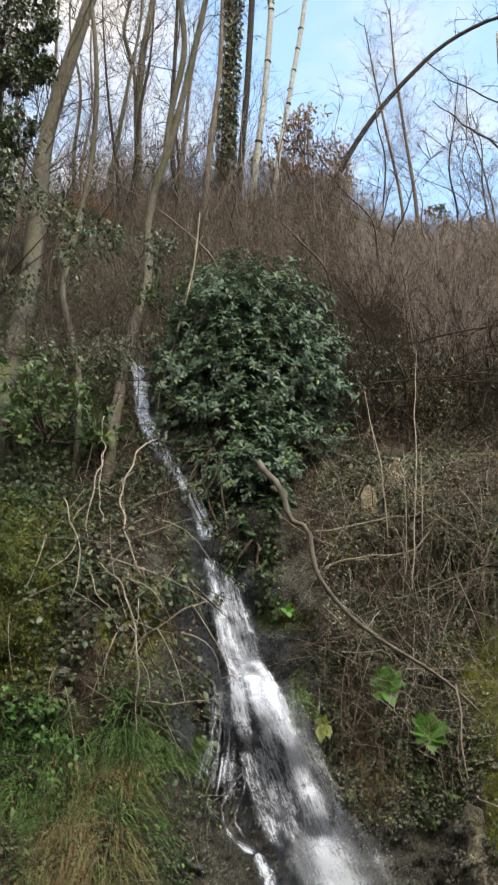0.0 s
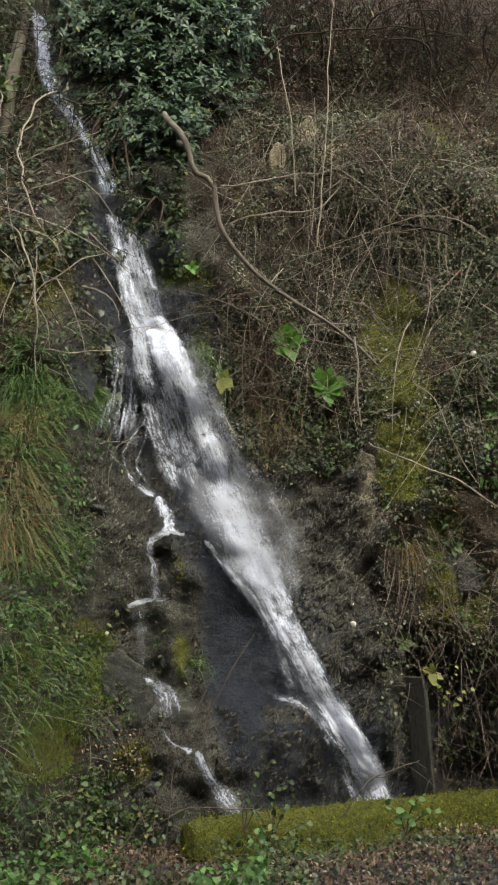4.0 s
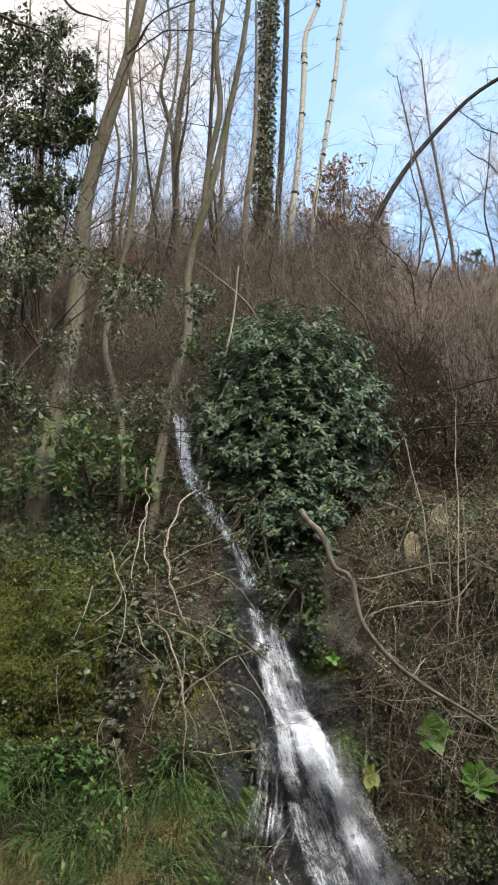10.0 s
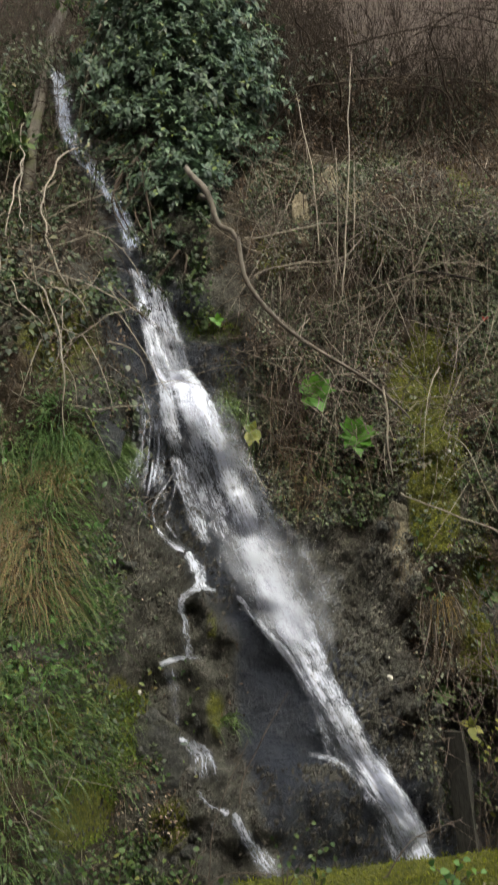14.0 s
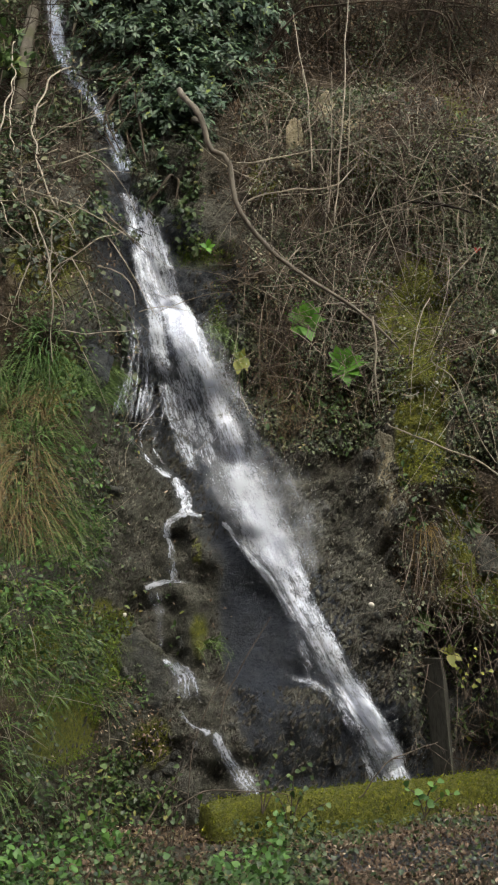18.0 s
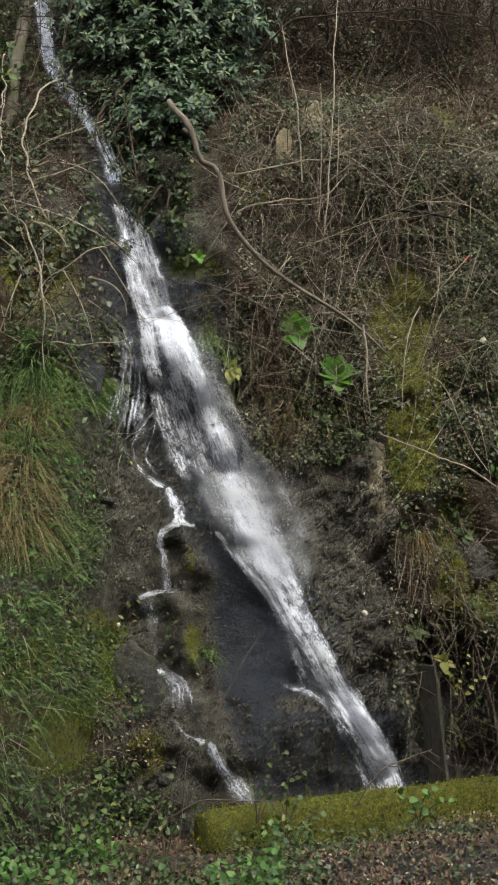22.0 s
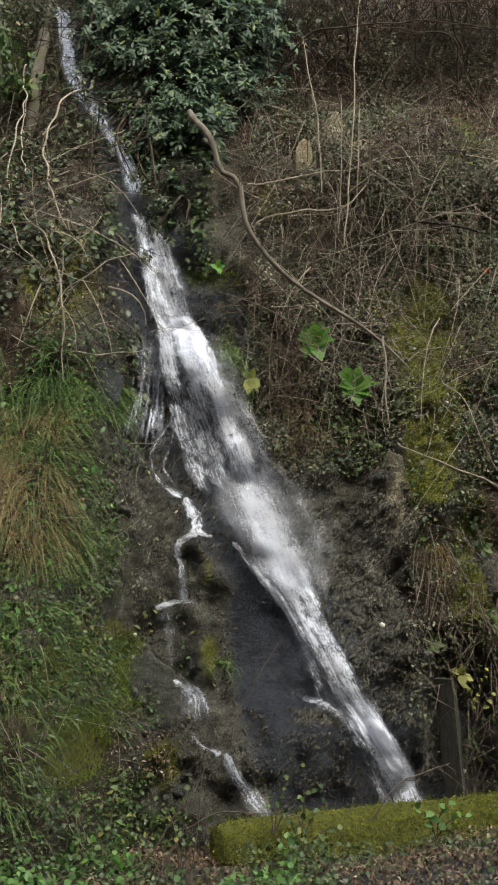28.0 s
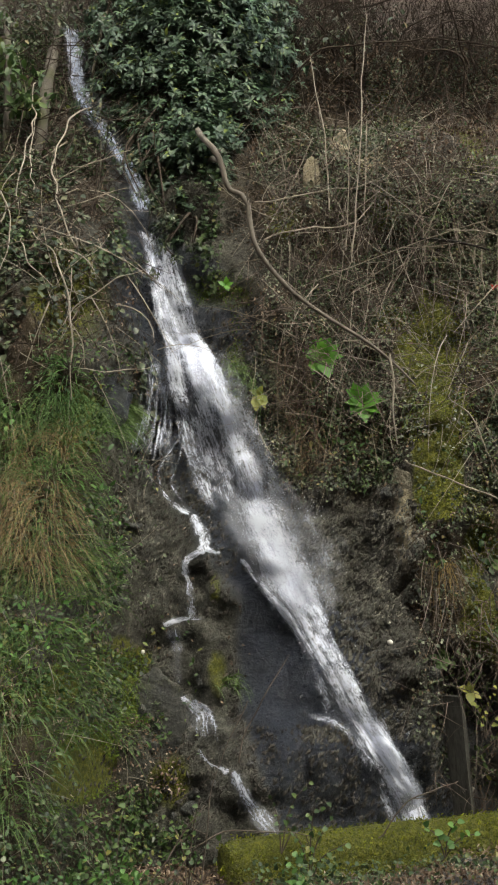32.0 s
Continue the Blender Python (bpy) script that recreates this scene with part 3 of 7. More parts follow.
    moss = np.maximum(moss * ontop, 0.5 * (y > 7) * (y < 10.2) * (z < -0.5) * patches)
    pale = np.zeros_like(x)
    for cx, cz, rx, rz in ((0.47, 6.35, 0.10, 0.36), (0.55, 6.75, 0.06, 0.2), (0.80, 6.95, 0.12, 0.22), (1.1, 6.6, 0.22, 0.15), (1.36, 2.4, 0.08, 0.35)):
        pale = np.maximum(pale, smooth(1.5 - np.hypot((x - cx) / rx, (z - cz) / rz)))
    pale = pale * ontop * smooth((fbm(np.stack([x, y, z], -1) * 5, 3) - 0.35) * 6)
    ob = part("ground", (v, f), EARTH, masks={"wet": wet, "rock": rock, "moss": moss, "pale": pale})
    tagged(ob, "brown hillside with wet dark rock, soil and patches of moss", "ground", kind="structure")


build_ground()


# ---------- the stream ----------
stream = thing("waterfall", (1.4, 11.4, -0.9), "white waterfall running down wet dark rock into a ditch", "waterfall")


def water_surface(left, right, along, across):
    """Places of a sheet of water between two edges on the face; it leaps over hollows."""
    s, u = np.linspace(0, 1, along), np.linspace(0, 1, across)
    a, b = lines(np.c_[np.array(left), np.zeros(len(left))], s)[:, :2], lines(np.c_[np.array(right), np.zeros(len(right))], s)[:, :2]
    g = a[:, None] * (1 - u)[None, :, None] + b[:, None] * u[None, :, None]
    x, z = g[..., 0], g[..., 1]
    y = (face(x.ravel(), z.ravel()) + relief(x.ravel(), z.ravel())).reshape(along, across)
    pad = np.pad(y, ((5, 5), (1, 1)), mode="edge")
    ys = np.min([pad[5 + i:5 + i + along, 1 + c:1 + c + across] for i in range(-5, 6) for c in (-1, 0, 1)], axis=0)
    for _ in range(8):
        ys[1:-1] = (ys[:-2] + 2 * ys[1:-1] + ys[2:]) / 4
    return np.stack([x, np.minimum(y, ys), z], -1), np.linalg.norm(np.diff((a + b) / 2, axis=0), axis=1).sum()


def water(name, label, left, right, dens, off=0.05, edge=(0.3, 0.3), mat=None, seed=0.0, middle=None, along=110, across=26, ends=(0.05, 0.05), belly=0.05):
    """One layer of falling water between two edges on the face; dens is how much water it holds from top to foot."""
    g, total = water_surface(left, right, along, across)
    s, u = np.meshgrid(np.linspace(0, 1, along), np.linspace(0, 1, across), indexing="ij")
    wide = np.linalg.norm(g[:, -1] - g[:, 0], axis=1)
    s, u = s.ravel(), u.ravel()
    body = np.interp(s, np.linspace(0, 1, len(dens)), dens)
    ragged = 0.35 * (fbm(np.stack([s * total * 2.6, u * 1.5, np.full_like(s, seed + 3)], -1), 4) - 0.5)
    side = smooth((u + ragged * edge[0]) / edge[0]) * smooth((1 - u + ragged * edge[1]) / edge[1])
    if middle:
        side = side * np.exp(-((u - np.interp(s, np.linspace(0, 1, len(middle)), middle)) / 0.36) ** 2)
    body = 0.86 * body * side * smooth(s / ends[0] + 0.02) * smooth((1 - s) / ends[1] + 0.02)
    v = g.reshape(-1, 3) - np.array([0, 1, 0]) * (off + belly * np.sin(np.pi * u) * (0.4 + 1.2 * fbm(np.stack([u * 3, s * total * 2.5, np.full_like(s, seed)], -1), 3)))[:, None]
    i, j = np.meshgrid(np.arange(along - 1), np.arange(across - 1), indexing="ij")
    f = np.stack([i * across + j, i * across + j + 1, (i + 1) * across + j + 1, (i + 1) * across + j], -1).reshape(-1, 4)
    f = f[(body[f].max(axis=1) > 0.03)]
    uv = np.stack([(u - 0.5) * np.repeat(wide, across) + seed * 1.37, s * total + seed * 2.71], -1)
    return part(name, (v, f), mat or WATER, stream, label, masks={"body": body}, uv=uv)


def trickle(path, width, dens, mat=None, off=0.03, name="trickle", label="thin broken trickle of water"):
    """A narrow run of water along (across, up) places; width in metres along it."""
    n = 16
    c = lines(np.c_[np.array(path, float), np.zeros(len(path))], np.linspace(0, 1, n))[:, :2]
    c[1:-1] += rng.normal(0, 0.003, (n - 2, 2))
    d = unit(np.gradient(c, axis=0))
    w = np.interp(np.linspace(0, 1, n), np.linspace(0, 1, len(width)), width)[:, None] * rng.uniform(0.9, 1.12, (n, 1))
    out = np.stack([d[:, 1], -d[:, 0]], -1) * w * 1.15
    return water(name, label, (c - out).tolist(), (c + out).tolist(), [0.98 * d for d in dens], off + 0.05, (0.5, 0.5), mat, rng.random() * 90, None, 50, 8, (0.08, 0.08), 0.02)


def drops(label, left, right, n, dens, off, size=0.006, thrown=0.25):
    """Single drops flying before the water."""
    along, across = 60, 12
    g, total = water_surface(left, right, along, across)
    s, u = rng.random(n * 3), rng.random(n * 3)
    keep = rng.random(len(s)) < np.interp(s, np.linspace(0, 1, len(dens)), dens) * (0.3 + 0.7 * np.sin(np.pi * u))
    s, u = s[keep][:n], u[keep][:n]
    p = g[(s * (along - 1)).astype(int), (u * (across - 1)).astype(int)] + rng.normal(0, 0.03, (len(s), 3))
    p[:, 1] -= off + thrown * rng.random(len(s)) ** 2
    way = np.array([0.25, -0.1, -1.0]) + rng.normal(0, 0.25, (len(s), 3))
    z = size * rng.uniform(0.4, 1.3, len(s)) ** 1.5
    v, f = leaves(p, way, rng.normal(0, 1, (len(s), 3)), z, CHIP_V * np.array([0.8, 2.4, 1.6]), CHIP_F)
    return tagged(part("drop", (v, f), DROP, stream, label), kind="stuff")


CHIP_V = np.array([[0.5, 0, 0], [-0.5, 0, 0.05], [0, 0.5, 0], [0.05, -0.5, 0], [0.05, 0, 0.35], [0, 0, -0.3]])
CHIP_F = np.array([[0, 2, 4], [2, 1, 4], [1, 3, 4], [3, 0, 4], [2, 0, 5], [1, 2, 5], [3, 1, 5], [0, 3, 5]])

# the chute under the laurel, whose shade is coloured into its darker layer
CHUTE_L = [(-3.12, 9.8), (-2.88, 8.96), (-2.74, 8.28), (-2.42, 7.5), (-2.03, 6.9), (-1.74, 6.2), (-1.56, 5.58)]
CHUTE_R = [(-2.78, 9.8), (-2.52, 8.96), (-2.38, 8.26), (-2.02, 7.4), (-1.60, 6.7), (-1.34, 6.15), (-1.22, 5.68)]
water("upper_chute", "pale water sliding down between the tree roots", CHUTE_L, CHUTE_R, [1.0, 1.1, 0.88, 0.6, 0.6, 0.62, 0.75], 0.05, (0.35, 0.35), VEIL, 2, ends=(0.14, 0.1))
water("upper_chute", "water sliding under the laurel, its shade put into the colour", CHUTE_L, CHUTE_R, [0.7, 0.8, 0.8, 0.8, 0.85, 0.85, 0.9], 0.08, (0.4, 0.4), SHADEDWATER, 12, ends=(0.14, 0.1))
# the neck that gathers above the ledge
NECK_L = [(-1.56, 5.72), (-1.47, 5.17), (-1.39, 4.77), (-1.30, 4.47), (-1.22, 4.2)]
NECK_R = [(-1.18, 5.76), (-0.96, 5.27), (-0.84, 4.92), (-0.74, 4.56), (-0.60, 4.2)]
water("neck", "thin sheet of water over the wet slab", NECK_L, NECK_R, [0.8, 0.92, 0.98, 1.0, 0.9], 0.06, (0.2, 0.25), VEIL, 4)
water("neck", "white thread in the gathering water", [(-1.52, 5.7), (-1.46, 5.2), (-1.36, 4.8), (-1.26, 4.45), (-1.15, 4.2)], [(-1.28, 5.7), (-1.16, 5.2), (-1.02, 4.8), (-0.88, 4.45), (-0.7, 4.2)], [0.8, 0.86, 0.92, 1.05, 1.0], 0.08, (0.35, 0.5), WATER, 5)
# the lip and the fan below it
LIP_L = [(-1.27, 4.56), (-1.17, 4.40), (-1.06, 4.12), (-0.95, 3.8), (-0.86, 3.4)]
LIP_R = [(-0.80, 4.54), (-0.60, 4.34), (-0.45, 4.05), (-0.33, 3.74), (-0.20, 3.35)]
water("breaking_lip", "thick white lip of water", LIP_L, LIP_R, [0.9, 1.3, 1.3, 1.15, 0.9], 0.12, (0.35, 0.4), WATER, 7, ends=(0.15, 0.4), belly=0.05)
FAN_L = [(-1.26, 4.40), (-1.22, 4.05), (-1.14, 3.65), (-1.04, 3.2), (-0.92, 2.75), (-0.74, 2.3)]
FAN_R = [(-0.60, 4.38), (-0.43, 3.95), (-0.27, 3.6), (-0.10, 3.2), (0.08, 2.8), (0.30, 2.3)]
water("upper_fall", "torn veil of water over dark rock", FAN_L, FAN_R, [1.05, 0.98, 0.92, 0.86, 0.84, 0.84], 0.12, (0.15, 0.3), VEIL, 11, ends=(0.08, 0.2))
water("upper_fall", "white water breaking off the ledge", [(-1.0, 4.35), (-0.86, 3.9), (-0.74, 3.5), (-0.6, 3.1), (-0.48, 2.7), (-0.42, 2.2)], FAN_R, [1.15, 1.15, 1.10, 1.06, 1.0, 0.95], 0.15, (0.45, 0.45), WATER, 15, ends=(0.1, 0.15), belly=0.06)
water("upper_fall", "loose spray along the fall", [(-0.75, 4.2), (-0.6, 3.7), (-0.45, 3.3), (-0.3, 2.9), (-0.1, 2.4)], [(-0.38, 4.2), (-0.18, 3.7), (0.0, 3.3), (0.2, 2.9), (0.5, 2.4)], [0.6, 0.75, 0.85, 0.9, 0.9], 0.24, (0.4, 0.5), MIST, 19, ends=(0.2, 0.2))
water("upper_fall", "thin film of water over the dark rock", [(-1.40, 4.35), (-1.42, 3.9), (-1.46, 3.45), (-1.46, 3.1), (-1.2, 2.75)], [(-1.05, 4.35), (-0.98, 3.9), (-0.92, 3.45), (-0.86, 3.1), (-0.76, 2.7)], [0.6, 0.70, 0.72, 0.68, 0.5], 0.05, (0.3, 0.35), VEIL, 13, ends=(0.2, 0.4))
# the churning foot of the drop
water("spray", "soft spray hanging beside the drop", [(-0.65, 2.95), (-0.62, 2.5), (-0.5, 2.1), (-0.3, 1.7), (0.1, 1.2)], [(0.15, 2.95), (0.42, 2.5), (0.66, 2.1), (0.82, 1.7), (0.8, 1.2)], [0.95, 1.1, 1.2, 1.1, 0.9], 0.26, (0.4, 0.45), MIST, 57, ends=(0.3, 0.3))
water("spray", "white spray bursting where the fall lands", [(-0.75, 2.85), (-0.66, 2.5), (-0.5, 2.15), (-0.3, 1.8)], [(0.25, 2.85), (0.4, 2.5), (0.5, 2.15), (0.6, 1.8)], [1.0, 1.1, 1.1, 0.9], 0.20, (0.45, 0.5), MIST, 58, ends=(0.3, 0.4))
water("spray", "thin spray drifting over the rock", [(-0.3, 3.0), (-0.1, 2.5), (0.1, 2.0), (0.4, 1.4)], [(0.35, 3.0), (0.7, 2.5), (0.9, 2.0), (0.95, 1.4)], [0.6, 0.8, 0.8, 0.6], 0.30, (0.6, 0.6), MIST, 59, ends=(0.45, 0.45))
POOL_L = [(-0.52, 2.65), (-0.42, 2.35), (-0.34, 2.05), (-0.2, 1.8), (0.0, 1.55), (0.2, 1.25)]
POOL_R = [(0.12, 2.7), (0.26, 2.4), (0.42, 2.05), (0.52, 1.8), (0.62, 1.5), (0.72, 1.2)]
water("foaming_pool", "churning white foam under the drop", POOL_L, POOL_R, [0.75, 0.95, 1.12, 1.1, 0.9], 0.16, (0.4, 0.45), WATER, 31, ends=(0.5, 0.35), belly=0.08)
# the slide to the ditch
SLIDE_L = [(-0.45, 2.12), (-0.38, 1.96), (-0.06, 1.55), (0.17, 1.28), (0.36, 0.92), (0.53, 0.53), (0.78, 0.16), (0.98, -0.21), (1.16, -0.61), (1.28, -0.95)]
SLIDE_R = [(0.20, 2.2), (0.44, 1.96), (0.60, 1.49), (0.74, 1.09), (0.95, 0.75), (1.16, 0.41), (1.36, 0.07), (1.57, -0.26), (1.70, -0.62), (1.78, -0.95)]
water("lower_slide", "thin water sliding over dark rock", SLIDE_L, SLIDE_R, [0.7, 0.8, 0.8, 0.75, 0.72, 0.7, 0.72, 0.75, 0.75, 0.8], 0.06, (0.1, 0.15), VEIL, 61, ends=(0.16, 0.02))
water("lower_slide", "white water rushing over dark rock", [(a + 0.06, b) for a, b in SLIDE_L], SLIDE_R, [0.8, 1.0, 1.0, 0.92, 0.92, 0.96, 1.1, 1.05, 0.9, 0.85], 0.10, (0.3, 0.3), WATER, 23, ends=(0.2, 0.02), belly=0.05)
water("white_edge", "white edge of the slide along the slab", [(-0.42, 2.04), (-0.22, 1.78), (0.02, 1.48), (0.26, 1.15), (0.46, 0.78)], [(-0.24, 2.04), (-0.06, 1.78), (0.2, 1.5), (0.46, 1.16), (0.7, 0.8)], [0.7, 0.95, 0.95, 0.85, 0.6], 0.10, (0.35, 0.45), WATER, 33)
water("white_edge", "whitest water at the end of the slide", [(0.62, 0.5), (0.86, 0.2), (1.06, -0.1), (1.24, -0.45), (1.4, -0.9)], [(1.08, 0.5), (1.28, 0.2), (1.48, -0.1), (1.62, -0.45), (1.72, -0.9)], [0.8, 1.15, 1.15, 0.95, 0.7], 0.14, (0.35, 0.35), WATER, 35, belly=0.05)
water("white_edge", "grey film of water beside the slide", [(0.22, 1.1), (0.3, 0.85), (0.36, 0.6), (0.44, 0.4)], [(0.5, 1.0), (0.6, 0.8), (0.7, 0.55), (0.8, 0.3)], [0.5, 0.6, 0.6, 0.4], 0.07, (0.5, 0.4), VEIL, 37)
drops("drops flying off the fall", [(-0.6, 4.2), (-0.5, 3.5), (-0.3, 2.9), (0.0, 2.4)], [(-0.35, 4.3), (-0.02, 3.6), (0.28, 3.0), (0.55, 2.4)], 900, [0.4, 0.7, 0.9, 0.9], 0.10, 0.0042)
drops("drops flying over the foam", [(-0.5, 2.7), (-0.4, 2.2), (0.0, 1.6), (0.3, 1.1)], [(0.5, 2.7), (0.75, 2.2), (0.9, 1.6), (0.95, 1.1)], 700, [0.6, 1.0, 0.9, 0.4], 0.12, 0.0042)
drops("drops beside the end of the slide", [(0.5, 0.6), (0.9, 0.0), (1.1, -0.5)], [(1.25, 0.6), (1.6, 0.0), (1.82, -0.5)], 300, [0.5, 0.9, 0.9], 0.10, 0.004)
# threads down the dark rock beside the fall
for k in range(15):
    a = k / 14.0
    x0, x1 = -1.33 + 0.22 * a + rng.normal(0, 0.015), -1.47 + 0.36 * a + rng.normal(0, 0.02)
    z0, z1 = 4.25 - 0.35 * a + rng.uniform(-0.2, 0.1), 3.05 - 0.12 * a + rng.uniform(-0.05, 0.08)
    trickle([(x0, z0), (x0 + 0.35 * (x1 - x0) + rng.normal(0, 0.01), z0 + 0.4 * (z1 - z0)), (x0 + 0.75 * (x1 - x0), z0 + 0.75 * (z1 - z0)), (x1, z1)], [0.02, 0.026, 0.032, 0.036], [0.65, 0.80, 0.86, 0.5], VEIL, name="thread", label="thin thread of water down dark rock")
for tab in ([(-1.06, 3.75), (-1.0, 3.5), (-0.9, 3.27), (-0.88, 3.1)], [(-0.94, 3.3), (-1.08, 3.08), (-1.17, 2.86), (-1.14, 2.72)], [(-0.92, 3.25), (-1.0, 2.95), (-1.04, 2.78), (-0.9, 2.55)], [(-0.8, 3.5), (-0.76, 3.1), (-0.7, 2.75)], [(-0.6, 3.4), (-0.56, 3.0), (-0.5, 2.7)]):
    trickle(tab, [0.02, 0.03, 0.035], [0.7, 0.85, 0.75], VEIL, 0.05, "thread", "thin thread of water down dark rock")
trickle([(-1.46, 3.06), (-1.33, 2.92), (-1.18, 2.72), (-1.0, 2.56), (-0.84, 2.44)], [0.03, 0.05, 0.07, 0.09], [0.7, 0.82, 0.9, 0.95])
trickle([(-0.86, 2.47), (-0.76, 2.34), (-0.71, 2.2), (-0.67, 2.03)], [0.08, 0.13, 0.15, 0.17], [0.95, 1.05, 1.1, 1.05], off=0.06)
trickle([(-0.5, 2.03), (-0.62, 2.07), (-0.76, 2.03), (-0.87, 1.95), (-0.87, 1.8)], [0.04, 0.07, 0.08, 0.09, 0.09], [0.7, 1.0, 1.05, 1.0, 0.9], off=0.06)
trickle([(-0.87, 1.86), (-0.83, 1.68), (-0.81, 1.52), (-0.80, 1.38)], [0.06, 0.08, 0.11, 0.12], [1.1, 1.0, 0.95, 0.9], VEIL, 0.07)
trickle([(-1.12, 1.31), (-1.0, 1.36), (-0.86, 1.39), (-0.66, 1.38), (-0.58, 1.36)], [0.05, 0.07, 0.06, 0.035, 0.02], [0.9, 1.1, 1.1, 0.95, 0.6], VEIL, 0.08)
trickle([(-1.02, 1.33), (-0.98, 1.15), (-0.96, 0.95), (-0.93, 0.7)], [0.12, 0.12, 0.10, 0.06], [0.85, 0.8, 0.75, 0.75], VEIL, 0.05)
trickle([(-0.93, 0.62), (-0.82, 0.55), (-0.7, 0.42), (-0.62, 0.22)], [0.05, 0.14, 0.22, 0.26], [1.05, 1.0, 0.85, 0.6], VEIL, 0.06)
trickle([(-0.82, 0.6), (-0.68, 0.53), (-0.58, 0.42), (-0.52, 0.18)], [0.03, 0.06, 0.06, 0.06], [0.9, 1.0, 0.9, 0.7], VEIL, 0.08)
trickle([(-0.72, 0.16), (-0.62, 0.03), (-0.5, -0.03), (-0.38, -0.05)], [0.04, 0.05, 0.05, 0.06], [0.8, 0.95, 1.0, 1.1], VEIL, 0.08)
trickle([(-0.42, -0.03), (-0.32, -0.1), (-0.24, -0.26), (-0.14, -0.42), (0.0, -0.6), (0.1, -0.78)], [0.07, 0.12, 0.15, 0.16, 0.18, 0.2], [1.15, 1.15, 1.05, 1.0, 0.9, 0.8], VEIL, 0.08)
trickle([(0.33, 0.46), (0.5, 0.43), (0.66, 0.36), (0.84, 0.22)], [0.03, 0.05, 0.08, 0.12], [0.6, 0.85, 0.85, 0.8], VEIL, 0.08)
trickle([(-0.42, 1.78), (-0.3, 1.6), (-0.12, 1.38), (0.1, 1.14)], [0.02, 0.03, 0.03, 0.03], [0.5, 0.7, 0.65, 0.4], VEIL, 0.05)


# ---------- the mossy wall at the foot ----------
def mossy_wall():
    a, b = np.array([-0.34, 10.55]), np.array([6.2, 13.9])
    d, n = unit(b - a), np.array([unit(b - a)[1], -unit(b - a)[0]])
    long, hi, thick = np.linalg.norm(b - a), 0.62, 0.34
    prof = np.array([(0, -0.62), (0.02, -0.3), (0, -0.10), (-0.05, -0.02), (-0.14, 0.015), (-0.24, 0.01), (-0.32, -0.04), (-0.34, -0.2), (-0.34, -0.62)])
    prof = lines(np.c_[prof, np.zeros(len(prof))], np.linspace(0, 1, 26))[:, :2]
    s = np.r_[0, np.arange(0.0, long, 0.06)]
    v = []
    for k, t in enumerate(s):
        sh = 0.15 if k == 0 else min(1.0, 0.82 + t * 1.2)
        c = a + d * t
        off = prof.copy()
        off[:, 0] = (off[:, 0] + 0.17) * sh - 0.17
        off[:, 1] = off[:, 1] * sh - (1 - sh) * 0.25
        p = np.c_[c + n * off[:, :1], -0.60 + off[:, 1]]
        v.append(p + (fbm(p * 5, 3)[:, None] - 0.5) * np.r_[n, 0.6] * 0.10 + np.array([0, 0, 0.01 * t]))
    v = np.concatenate(v)
    m = len(prof)
    i, j = np.meshgrid(np.arange(len(s) - 1), np.arange(m - 1), indexing="ij")
    f = np.stack([i * m + j, i * m + j + 1, (i + 1) * m + j + 1, (i + 1) * m + j], -1).reshape(-1, 4)
    wall = thing("low_wall", (2.5, 12.0, -1.0), "low stone wall thickly grown with yellow-green moss", "wall")
    part("coping", (v, f), EARTH, wall, masks={"moss": np.full(len(v), 1.1), "wet": np.zeros(len(v)), "rock": np.ones(len(v)), "pale": np.zeros(len(v))})
    k = rng.integers(0, len(v), 17000)
    k = k[v[k, 0] < 4]
    at = v[k] + rng.normal(0, 0.02, (len(k), 3))
    out = np.c_[np.tile(n, (len(k), 1)) * 0.7, np.full(len(k), 0.8)] + rng.normal(0, 0.5, (len(k), 3))
    ob = part("moss", leaves(at - unit(out) * 0.01, out, rng.normal(0, 1, (len(k), 3)), rng.uniform(0.014, 0.036, len(k)), BLADE, BLADE_F, 0.5), MOSS, wall, "soft yellow-green moss")
    tagged(ob, kind="stuff")


mossy_wall()


# ---------- bare trees ----------
def grow(table, sides=9, steps=26, rough=0.08):
    t = lines(np.array(table, float), np.linspace(0, 1, steps))
    return tube(t[:, :3], np.maximum(t[:, 3], 0.004), sides, rough)


